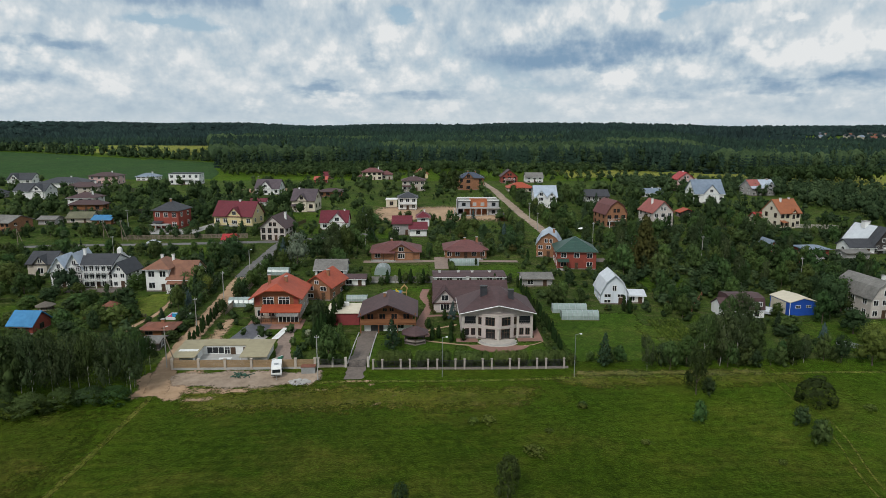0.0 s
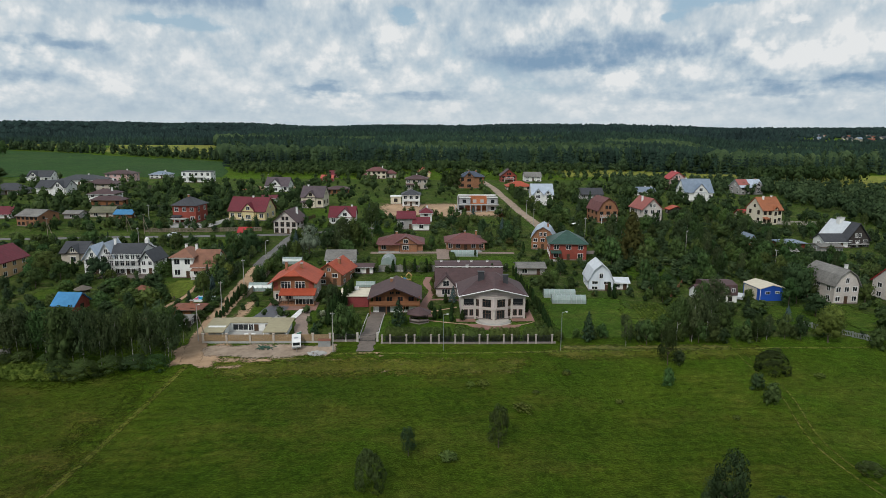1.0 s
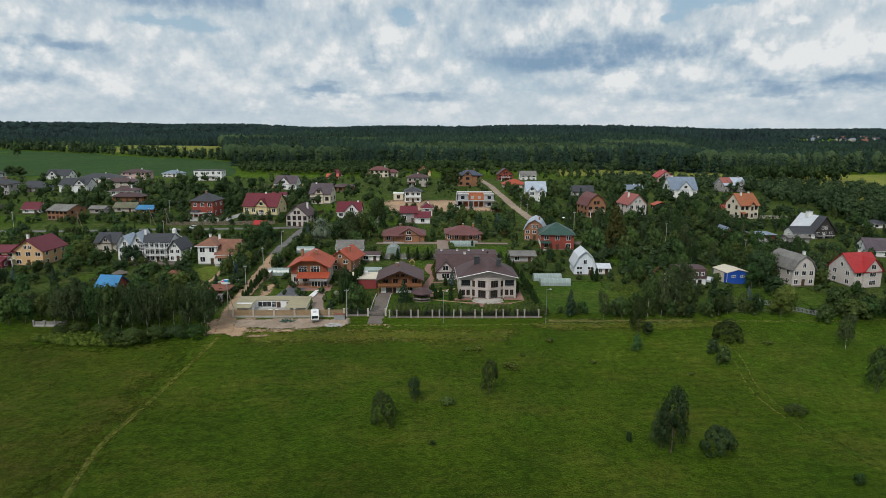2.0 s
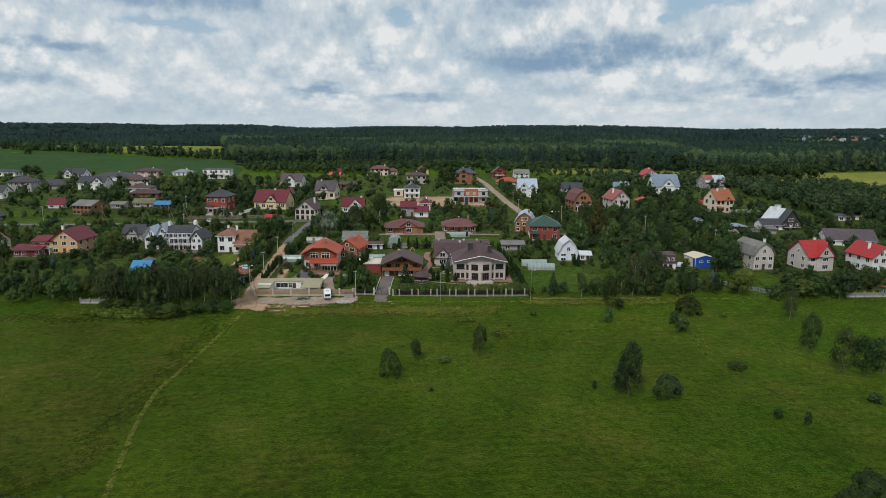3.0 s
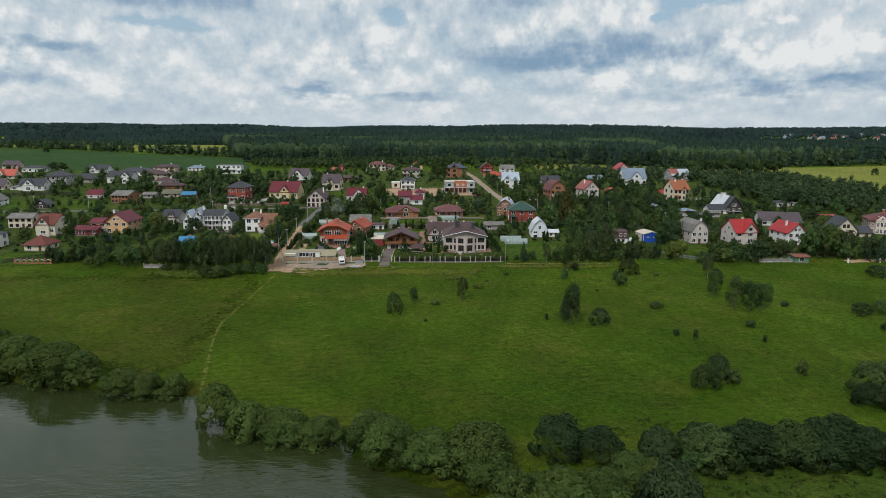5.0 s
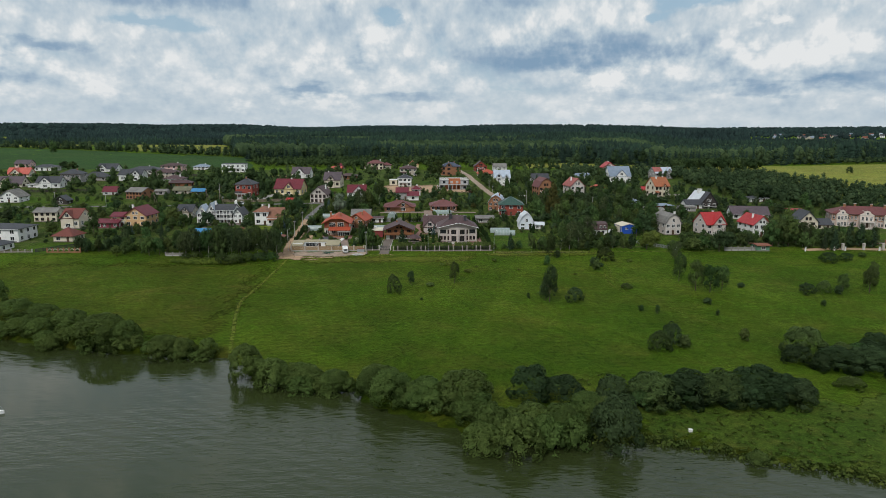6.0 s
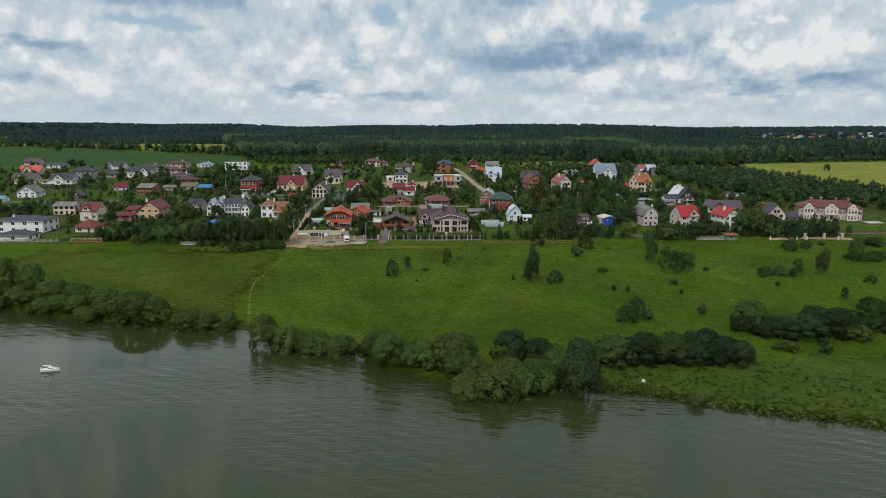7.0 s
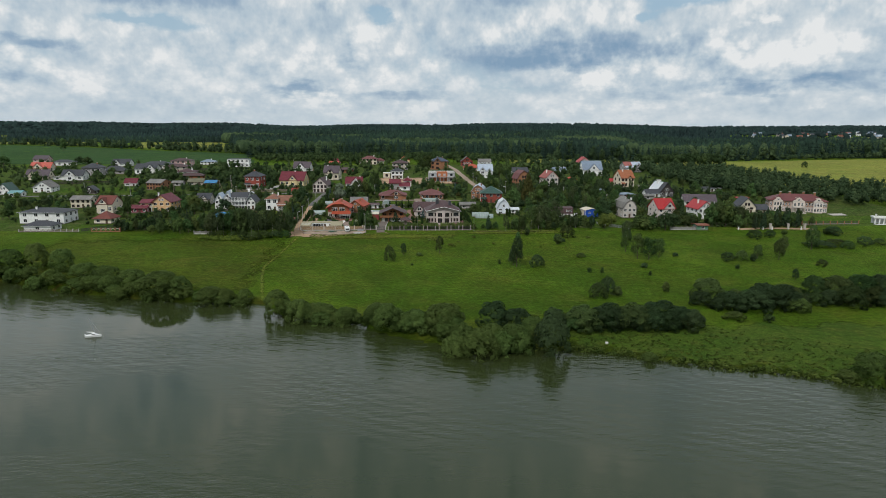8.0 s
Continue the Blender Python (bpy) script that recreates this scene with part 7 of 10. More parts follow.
# ---- fences ----
def post_fence(x0, x1, y, positions, height, post_mat, panel_mat, label, pw=0.34, hedge=False, panel_top=0.9, boards=0):
    root = new("fence")
    base = gz((x0 + x1) / 2, y)
    root.matrix_basis = pose(0, y, base)
    tagged(root, label, "fence")
    part("base_wall", Build().box(x0, x1, -0.16, 0.16, -0.6, 0.42), plinth_stone if not boards else concrete, root)
    pm = Build().box(-pw / 2, pw / 2, -0.2, 0.2, -0.5, height).box(-pw / 2 - 0.06, pw / 2 + 0.06, -0.26, 0.26, height, height + 0.1).mesh("post", post_mat)
    for p in positions:
        part("post", pm, None, root, at=pose(p, 0, 0))
    for p, q in zip(positions, positions[1:]):
        a, c = p + pw / 2 + 0.03, q - pw / 2 - 0.03
        b = Build()
        if boards:
            bd = (height - 0.6) / boards
            for i in range(boards):
                z = 0.45 + bd * i
                part("board", Build().box(a, c, -0.03, 0.03, z, z + bd - 0.03), panel_mat, root)
            continue
        else:
            k = max(2, int((c - a) / 0.18))
            xs = [v for i in range(k + 1) for v in (a + (c - a) * i / k - 0.018, a + (c - a) * i / k + 0.018)]
            b = lattice(xs, [0.45, 0.52, height * panel_top - 0.08, height * panel_top], -0.02, 0.02)
        part("panel", b, panel_mat, root)
    return root


def garden_fence(x0, y0, x1, y1, height, panel_mat, label, span=2.5):
    """A straight garden fence of posts and panels following the ground."""
    root = tagged(new("garden_fence"), label, "fence")
    root.matrix_basis = pose(x0, y0, gz(x0, y0))
    k = max(1, int(math.hypot(x1 - x0, y1 - y0) / span))
    turn = math.degrees(math.atan2(y1 - y0, x1 - x0))
    w = math.hypot(x1 - x0, y1 - y0) / k
    xs = [v for i in range(9) for v in (-w / 2 + 0.06 + (w - 0.27) * i / 8, -w / 2 + 0.2 + (w - 0.27) * i / 8)]
    pm = lattice(xs, [0.1, 0.25, height - 0.3, height - 0.15, height], -0.02, 0.02).mesh("panel", panel_mat)
    sm = Build().box(-0.06, 0.06, -0.06, 0.06, -0.3, height + 0.1).mesh("post", panel_mat)
    for i in range(k + 1):
        q = i / k
        px, py = x0 + (x1 - x0) * q, y0 + (y1 - y0) * q
        part("post", sm, None, root, at=pose(px - x0, py - y0, gz(px, py) - gz(x0, y0), 0, 0, turn))
        if i < k:
            cx, cy = px + (x1 - x0) / k / 2, py + (y1 - y0) / k / 2
            part("panel", pm, None, root, at=pose(cx - x0, cy - y0, gz(cx, cy) - gz(x0, y0), 0, 0, turn))
    return root


garden_fence(-46.4, 152, -45.6, 184, 1.7, old_wood, "brown board fence along the dirt track")
garden_fence(-142, 121.8, -128, 134, 1.3, dark_metal, "dark metal fence on the villa's lawn")
garden_fence(-76, 150, -64.5, 151, 0.9, old_wood, "low wooden fence below the dry lawn")
garden_fence(128, 252, 164, 246, 1.6, stone_trim, "pale fence behind the yellow house")
garden_fence(-105, 232, -62, 234, 1.6, old_wood, "weathered fence along the street")
garden_fence(-54, 238, -46, 262, 1.6, brown_frame, "dark brown board fence between gardens")
garden_fence(64, 150, 74, 166, 1.4, brick, "rusty red garden fence")
garden_fence(100, 119.5, 88, 131, 1.3, galvanised, "grey metal fence beside the willow")
garden_fence(-150, 282, -92, 286, 1.8, darkwood, "dark board fence round the new houses")
garden_fence(-240, 268, -190, 272, 1.6, darkwood, "dark board fence round the new houses")
garden_fence(-210, 352, -150, 356, 1.8, darkwood, "dark board fence round the new houses")

pairs, u = [], -9.3
while u < 28.4:
    pairs += [u, u + 1.75]
    u += 5.25
post_fence(-9.6, 28.3, 120.2, [p for p in pairs if p < 28.2], 2.0, mat("fence_post_stone", (0.40, 0.35, 0.31), (0.30, 0.26, 0.23), 1.6), dark_metal, "villa fence with pale stone posts and dark metal panels")
post_fence(-47.8, -20.3, 121.0, [-47.6, -42.6, -37.6, -32.6, -27.9, -24.2, -20.5], 2.1, beigebrick, mat("stained_fence_boards", (0.34, 0.235, 0.13), (0.24, 0.165, 0.095), 1.2, stretch=(0.4, 1, 5)), "tan board fence between pale brick posts", pw=0.45, boards=8)
post_fence(-20.0, -14.8, 121.4, [-19.9, -17.2, -14.7], 1.8, stone_trim, dark_metal, "short metal fence beside the driveway gate")
post_fence(-15.5, 25.0, 178.5, [-15.3 + 4.0 * i for i in range(11)], 2.0, old_concrete, old_concrete, "grey concrete garden wall with posts", pw=0.4, boards=5)

gate = tagged(new("gate"), "dark metal double gate across the driveway", "gate")
gate.matrix_basis = pose(-12.5, 121.3, gz(-12.5, 121.3))
for s in (-1, 1):
    b = Build().box(s * 0.05 if s > 0 else -1.85, 1.85 if s > 0 else -0.05, -0.03, 0.03, 0.12, 0.2)
    for i in range(9):
        q = s * (0.08 + i * 0.22)
        b.beam((q, 0, 0.12), (q, 0, 1.25 + 0.35 * (i / 8)), 0.022, k=4)
    for i in range(8):
        b.beam((s * (0.08 + i * 0.22), 0, 1.25 + 0.35 * i / 8), (s * (0.08 + (i + 1) * 0.22), 0, 1.25 + 0.35 * (i + 1) / 8), 0.03, k=4)
    part("gate_leaf", b, dark_metal, gate)
    part("gatepost", Build().box(s * 2.15 - 0.22, s * 2.15 + 0.22, -0.22, 0.22, -0.3, 2.0), stone_trim, gate)

for i, xx in enumerate((164.6, 173, 180.9)):
    gp = new("gate_pillar", Build().box(-0.4, 0.4, -0.4, 0.4, -0.4, 2.4).box(-0.5, 0.5, -0.5, 0.5, 2.4, 2.6).mesh("gate_pillar", stone_trim))
    gp.matrix_basis = pose(xx, 117.5, gz(xx, 117.5))
    tagged(gp, "pale stone pillar of the mansion's fence", "pillar", "pillars of the mansion fence")


def hedge(x0, x1, y0, y1, h, label="clipped dark green hedge along the fence"):
    cx, cy = (x0 + x1) / 2, (y0 + y1) / 2
    hw, hd = abs(x1 - x0) / 2, abs(y1 - y0) / 2
    k = max(1, int(max(hw, hd) / 0.55))
    lobes = []
    for i in range(k):
        q = -1 + (2 * i + 1) / k
        lobes.append((q * (hw - 0.5) if hw > hd else 0, q * (hd - 0.5) if hd > hw else 0, h * 0.5, 0.9, 0.72, h * 0.52))
    ob = new("hedge")
    ob.matrix_basis = pose(cx, cy, gz(cx, cy) - 0.05)
    part("foliage", leaf_mesh("foliage", lobes, 480 * k, 0.13, leaf_fresh, abs(int(cx * 7 + cy)), core=0.86), None, ob)
    part("stems", Build().beam((0, 0, -0.2), (0, 0, h * 0.5), 0.08), bark, ob)
    return tagged(ob, label, "hedge")


for a in range(5):
    hedge(-9.0 + a * 7.5, -1.6 + a * 7.5, 120.9, 121.9, 3.25)
hedge(-20, -15.5, 122.6, 123.6, 1.9)
hedge(8.5, 9.5, 188, 200, 1.6, "low hedge along a garden lane")


# ---- the nearest houses' own fittings ----
def timber_house_fittings(x, y, z, w, bz):
    root = tagged(new("timber_balcony"), "long carved timber balcony on the brown-roofed house", "balcony")
    root.matrix_basis = pose(x, y, z)
    part("deck", Build().box(-w / 2, w / 2, -1.6, -0.05, bz - 0.2, bz), wood, root)
    railing(root, -w / 2 + 0.05, w / 2 - 0.05, -1.55, -0.1, bz, wood, 1.0)
    part("parapet", Build().box(-w / 2, w / 2, -1.6, -1.56, bz + 0.1, bz + 0.85), wood, root)
    for u in (-0.49, -0.17, 0.17, 0.49):
        part("post", Build().box(u * w - 0.1, u * w + 0.1, -1.55, -1.35, -0.6, bz + 2.4), wood, root)
    return root


timber_house_fittings(-7.4, 141.0, gz(-8.6, 141.2) - 0.2, 12.2, 2.3)
low = tagged(new("garage_front"), "pale garage level under the timber balcony", "garage")
low.matrix_basis = pose(-7.4, 141.0, gz(-8.6, 141.2) - 0.2)
part("wall", Build().box(-5.3, -3.9, -0.12, 0.3, -0.5, 2.05).box(-1.1, 5.3, -0.12, 0.3, -0.5, 2.05), white, low)
part("garage_door", Build().box(-3.85, -1.15, -0.1, 0.2, -0.3, 2.05), dark_metal, low)
window(low, 2.2, -0.12, 0.9, 2.4, 0.9, 0, white_paint)

gar = tagged(new("flat_garage"), "red garage with a cream flat roof", "garage")
gar.matrix_basis = pose(-17.6, 145.0, gz(-17.6, 145) - 0.2)
part("wall", Build().box(-4.0, 3.4, 0, 8, -0.6, 3.0), mat("red_cladding", (0.27, 0.05, 0.05), (0.2, 0.04, 0.04), 1.4), gar)
part("roof", Build().box(-4.2, 3.6, -0.25, 8.2, 3.0, 3.22), cream, gar, "cream flat roof")
part("vent", Build().box(-0.7, 0.5, 5.6, 6.6, 3.22, 4.0), white_paint, gar)
FOOT.append((-17.6, 149, 5, 5))


def gazebo(x, y, r, h, roof_m, label, sides=6):
    root = tagged(new("gazebo"), label, "gazebo")
    root.matrix_basis = pose(x, y, gz(x, y) - 0.1)
    pts_ = [(math.cos(2 * math.pi * (i + 0.5) / sides), math.sin(2 * math.pi * (i + 0.5) / sides)) for i in range(sides)]
    part("floor", Build().prism([(r * p, r * q) for p, q in pts_], -0.5, 0.2, "z"), plinth_stone, root)
    for p, q in pts_:
        part("post", Build().box(r * 0.88 * p - 0.08, r * 0.88 * p + 0.08, r * 0.88 * q - 0.08, r * 0.88 * q + 0.08, 0.2, h), brown_frame, root)
    for (p, q), (s, t) in zip(pts_, pts_[1:]):
        part("parapet", Build().beam((r * 0.88 * p, r * 0.88 * q, 0.7), (r * 0.88 * s, r * 0.88 * t, 0.7), 0.32, k=4), plinth_stone, root)
    b = Build()
    R_ = r * 1.25
    b.v = [(R_ * p, R_ * q, h - 0.1) for p, q in pts_] + [(R_ * p, R_ * q, h + 0.05) for p, q in pts_] + [(0, 0, h + r * 0.55)]
    for i in range(sides):
        j = (i + 1) % sides
        b.f += [(i, j, sides + j, sides + i), (sides + i, sides + j, 2 * sides)]
    b.f.append(tuple(reversed(range(sides))))
    part("roof", b, roof_m, root)
    FOOT.append((x, y, r + 1, r + 1))
    return root


gazebo(-1.4, 134.6, 2.6, 2.2, brown, "six-sided garden gazebo with a dark brown roof")
gazebo(-90.0, 155.5, 1.8, 1.7, mat("thatch", (0.16, 0.135, 0.11), (0.10, 0.085, 0.07), 2.5, bump=0.5), "round garden shelter with a thatched roof", 10)
gazebo(-74.8, 156, 1.9, 1.6, rust, "small garden shelter with a rust-brown roof", 4)

# the low white pavilion with its beige sheet roof
pav = tagged(new("garden_pavilion"), "low white L-shaped pavilion with a beige sheet roof", "pavilion")
pav.matrix_basis = pose(-39.0, 124.0, gz(-39, 125) - 0.1) @ Matrix.Diagonal((0.97, 0.8, 0.86, 1))
beige_sheet = mat("beige_sheet_roof", (0.34, 0.30, 0.19), (0.27, 0.235, 0.15), 0.8, rough=0.7)
part("wall", Build().box(-9.0, 8.8, 5.2, 8.2, -0.6, 2.6).box(-9.0, -5.2, 1.2, 5.2, -0.6, 2.6).box(4.6, 8.8, 1.2, 5.2, -0.6, 2.5), white, pav)
part("roof", Build().prism([(4.9, 2.62), (8.8, 3.0), (8.8, 3.12), (4.9, 2.74)], -4.8, 3.9, "x"), beige_sheet, pav)
part("roof_wing", Build().prism([(-2.4, 2.15), (8.8, 2.85), (8.8, 2.99), (-2.4, 2.29)], -9.6, -4.8, "x"), beige_sheet, pav)
part("roof_wing", Build().prism([(-2.4, 2.15), (8.8, 2.85), (8.8, 2.99), (-2.4, 2.29)], 3.9, 9.4, "x"), beige_sheet, pav)
part("floor", Build().box(-5.2, 4.6, -2.2, 5.2, -0.6, 0.42), concrete, pav)
window(pav, -2.6, 5.18, 0.7, 3.4, 1.5, 0, white_paint)
window(pav, -0.2, 5.18, 0.6, 1.0, 1.6, 0, white_paint)
for u in (1.0, 3.6):
    part("door", Build().box(u - 0.5, u + 0.5, 5.1, 5.22, 0.12, 2.15), brown_frame, pav)
for u in (-9.4, -5.0, 4.1, 9.2):
    part("post", Build().box(u - 0.08, u + 0.08, -2.2, -2.05, -0.3, 2.15), white_paint, pav)
FOOT.append((-39, 128, 11, 6))
table = tagged(new("garden_bench"), "low pale garden bench on the pavilion floor", "bench")
table.matrix_basis = pose(-38.6, 124.6, gz(-39, 125) + 0.27)
part("seat", Build().box(-1.2, 1.2, -0.4, 0.4, 0.38, 0.46), white_paint, table)
for u in (-1.0, 1.0):
    part("leg", Build().box(u - 0.06, u + 0.06, -0.35, 0.35, 0, 0.38), white_paint, table)

# the caravan
car = tagged(new("caravan"), "white touring caravan parked on the gravel", "caravan")
car.matrix_basis = pose(-26.9, 116.5, gz(-26.9, 118.5) + 0.02, 0, 0, 10) @ Matrix.Diagonal((0.84, 0.86, 0.86, 1))
prof = [(0.1, 0.45), (5.2, 0.45), (5.3, 1.2), (5.0, 2.45), (4.7, 2.62), (0.5, 2.62), (0.05, 2.1), (-0.12, 1.1)]
part("body", Build().prism([(p, q) for p, q in prof], -1.1, 1.1, "x"), white_paint, car)
part("stripe", Build().box(-1.12, 1.12, -0.14, 5.1, 0.62, 0.74), dark_metal, car)
part("front_window", Build().box(-0.85, 0.85, -0.1, 0.06, 1.25, 1.95), glass, car)
for s in (-1, 1):
    part("side_window", Build().box(s * 1.1 - 0.02, s * 1.1 + 0.02, 1.0, 2.2, 1.35, 2.0), glass, car)
    part("wheel", Build().prism([(2.9 + 0.34 * math.cos(k * math.pi / 6), 0.34 + 0.34 * math.sin(k * math.pi / 6)) for k in range(12)], s * 1.0 - 0.1, s * 1.0 + 0.1, "x"), dark_metal, car)
part("roof_hatch", Build().box(-0.45, 0.45, 1.2, 2.1, 2.6, 2.72), galvanised, car)
part("drawbar", Build().beam((0, -0.1, 0.45), (0, -1.1, 0.42), 0.06).beam((0, -0.95, 0.0), (0, -0.95, 0.5), 0.05), galvanised, car)

cont = tagged(new("storage_box"), "grey metal storage box with a rusty lid", "container")
cont.matrix_basis = pose(-21.4, 118.4, gz(-21.4, 118.4) - 0.05)
part("body", Build().box(-1.3, 1.3, 0, 1.3, 0, 1.35), galvanised, cont)
part("lid", Build().box(-1.36, 1.36, -0.06, 1.36, 1.35, 1.47), rust, cont)

R5 = random.Random(5)
rub = Build()
for i in range(150):
    a, r = R5.uniform(0, 6.28), R5.random() ** 0.6
    px, py = 2.0 * r * math.cos(a), 1.3 * r * math.sin(a)
    s = R5.uniform(0.09, 0.2)
    zc = 0.42 * (1 - r) + 0.05
    rub.beam((px - s, py, zc - s * 0.5), (px + s, py + s * 0.6, zc + s * 0.6), s, s * 0.7, 5)
ob = new("rubble_heap", rub.mesh("rubble_heap", concrete))
ob.matrix_basis = pose(-22.4, 114.8, gz(-22.4, 114.8))
tagged(ob, "heap of grey stones on the gravel", "rubble", kind="stuff")


def junk_heap(x, y, w, label, colour_mat, seed):
    rr = random.Random(seed)
    b = Build()
    for i in range(26):
        px, py = rr.uniform(-w, w), rr.uniform(-w * 0.6, w * 0.6)
        a = rr.uniform(0, 3.1)
        l = rr.uniform(0.4, 1.0)
        z = rr.uniform(0.08, 0.6) * (1 - abs(px) / w * 0.6)
        b.beam((px - l * math.cos(a), py - l * math.sin(a), z * rr.uniform(0.2, 1)), (px + l * math.cos(a), py + l * math.sin(a), z), 0.09, 0.07, 5)
    b.beam((-w * 0.6, 0, -0.1), (w * 0.6, 0, 0.25), 0.25)
    ob_ = new("scrap_heap", b.mesh("scrap_heap", colour_mat))
    ob_.matrix_basis = pose(x, y, gz(x, y) + 0.02)
    return tagged(ob_, label, "scrap")


net_green = mat("green_netting", (0.05, 0.11, 0.075), (0.03, 0.07, 0.05), 2.0)
junk_heap(-33.8, 118.2, 1.5, "tangled heap of dark green netting", net_green, 8)
junk_heap(118.4, 198.5, 2.4, "heap of bright red plastic barriers", red, 9)
junk_heap(-96, 352, 5, "long heap of orange-red bricks and earth", coral, 10)
tarp_m = mat("black_sheeting", (0.13, 0.13, 0.15), (0.08, 0.08, 0.09), 1.4, rough=0.5)
patch("sheeting", -41.5, -36.5, 134, 146, tarp_m, 0.12, "black sheeting spread over a garden bed", "sheeting", step=0.9, wobble=0.3, skew=2.5)
patch("sheeting", -36.4, -33.6, 134.5, 140, concrete, 0.22, "pale building sheets lying in the garden", "sheeting", step=0.9, wobble=0.3, skew=1)
patch("sheeting", -32.2, -30.7, 136, 143, white, 0.25, "white panels laid on the ground", "sheeting", step=1.0, skew=1.2)
patch("garden_bed", -46.5, -42, 130, 150, earth, 0.07, "dug garden bed", "bed", step=1.5, wobble=0.3)
patch("garden_bed", 47.5, 58, 134.5, 144.5, rough_grass, 0.09, "bed of potato plants", "bed", step=1.5)
patch("garden_bed", 60.5, 67.5, 143, 152, rough_grass, 0.06, "vegetable bed", "bed", step=1.5)

boat_g = tagged(new("rowing_boat"), "green upturned rowing boat beside the driveway", "boat")
boat_g.matrix_basis = pose(-29.6, 123.6, gz(-29.6, 124.4) + 0.0, 0, 0, -35)
hull = Build()
secs = []
for i in range(7):
    q = i / 6
    wd = 0.75 * math.sin(math.pi * min(1, 0.15 + q * 0.85)) + 0.05
    n = len(hull.v)
    hull.v += [(-wd, q * 3.4, 0.0), (-wd * 0.6, q * 3.4, 0.5), (0, q * 3.4, 0.62), (wd * 0.6, q * 3.4, 0.5), (wd, q * 3.4, 0.0)]
    if i:
        hull.f += [(n - 5 + k, n - 4 + k, n + 1 + k, n + k) for k in range(4)]
hull.f += [(0, 1, 2, 3, 4), (34, 33, 32, 31, 30)]
part("hull", hull, mat("green_boat_paint", (0.05, 0.22, 0.14), (0.035, 0.16, 0.10), 1.5, rough=0.5), boat_g)
part("keel", Build().box(-0.04, 0.04, 0.1, 3.3, 0.58, 0.72), white_paint, boat_g)


def greenhouse(x, y, w, d, h, turn, label="arched garden greenhouse with clear sheeting"):
    root = tagged(new("greenhouse"), label, "greenhouse")
    root.matrix_basis = pose(x, y, gz(x, y) - 0.05, 0, 0, turn)
    k = 8
    arc = [(w / 2 * math.cos(math.pi * i / k), h * math.sin(math.pi * i / k) ** 0.8) for i in range(k + 1)]
    part("cover", Build().prism(arc, 0, d, "y"), poly_film, root)
    n = max(3, int(d / 1.2))
    for j in range(n + 1):
        b = Build()
        for (p, q), (s, t) in zip(arc, arc[1:]):
            b.beam((p * 1.01, d * j / n, q * 1.01), (s * 1.01, d * j / n, t * 1.01), 0.045, k=4)
        part("rib", b, galvanised, root)
    part("sill", Build().box(-w / 2 - 0.06, w / 2 + 0.06, -0.05, d + 0.05, -0.3, 0.1), old_wood, root)
    FOOT.append((x, y + d / 2, w / 2 + 1, d / 2 + 1) if abs(turn) < 45 else (x - d / 2 * (1 if turn > 0 else -1), y, d / 2 + 1, w / 2 + 1))
    return root


poly_film = mat("polycarbonate_sheet", (0.30, 0.36, 0.34), (0.22, 0.28, 0.26), 1.2, rough=0.25, spec=0.6)
greenhouse(39.8, 153.3, 3.0, 8.2, 2.1, 87)
greenhouse(41.4, 148.2, 3.0, 8.6, 2.1, 87)
greenhouse(-41.3, 159.6, 3.2, 6.2, 2.2, 90)
greenhouse(-38.2, 187.4, 3.0, 6.0, 2.1, 90)
greenhouse(-11.4, 186.3, 4.6, 6.0, 2.5, 0, "round-topped garden greenhouse with a metal frame")
greenhouse(17.4, 196.6, 2.4, 8.8, 2.0, 90, "glazed lean-to in front of the bungalow")
greenhouse(-13.8, 163.0, 2.4, 5.2, 1.5, 90, "low white cold frame beside the outbuilding")

# pool with a float
pool = tagged(new("swimming_pool"), "small round-cornered blue garden pool", "pool")
pool.matrix_basis = pose(-57.0, 151.0, gz(-56.5, 149.5) - 0.1)
part("rim", Build().box(-2.3, 2.3, -2.0, -1.8, -0.4, 0.7).box(-2.3, 2.3, 1.8, 2.0, -0.4, 0.7).box(-2.3, -2.1, -1.8, 1.8, -0.4, 0.7).box(2.1, 2.3, -1.8, 1.8, -0.4, 0.7), white_paint, pool)
part("water", Build().box(-2.1, 2.1, -1.8, 1.8, -0.3, 0.55), mat("pool_water", (0.05, 0.36, 0.62), (0.04, 0.30, 0.55), 0.8, rough=0.1), pool)
flo = tagged(new("pool_float"), "pink inflatable ring on the pool rim", "float")
flo.matrix_basis = pose(-58.6, 149.9, gz(-56.5, 149.5) + 0.5) @ Matrix.Diagonal((0.7, 0.7, 0.8, 1))
ringb = Build()
for i in range(12):
    a0, a1 = 2 * math.pi * i / 12, 2 * math.pi * (i + 1) / 12
    ringb.beam((0.55 * math.cos(a0), 0.55 * math.sin(a0), 0.1), (0.55 * math.cos(a1), 0.55 * math.sin(a1), 0.1), 0.2, k=6)
pinkp = mat("pink_vinyl", (0.75, 0.13, 0.25), (0.65, 0.1, 0.2), 1.0, rough=0.4)
part("ring", ringb, pinkp, flo)
part("neck", Build().beam((0.5, 0, 0.2), (0.6, 0, 0.95), 0.12).beam((0.6, 0, 0.95), (0.35, 0, 0.85), 0.1), pinkp, flo)

pad = tagged(new("paddling_pool"), "blue inflatable paddling pool with a yellow toy", "pool")
pad.matrix_basis = pose(-6.6, 168.6, gz(-6.6, 168.6))
ringb = Build()
for i in range(14):
    a0, a1 = 2 * math.pi * i / 14, 2 * math.pi * (i + 1) / 14
    ringb.beam((1.6 * math.cos(a0), 1.3 * math.sin(a0), 0.3), (1.6 * math.cos(a1), 1.3 * math.sin(a1), 0.3), 0.3, k=6)
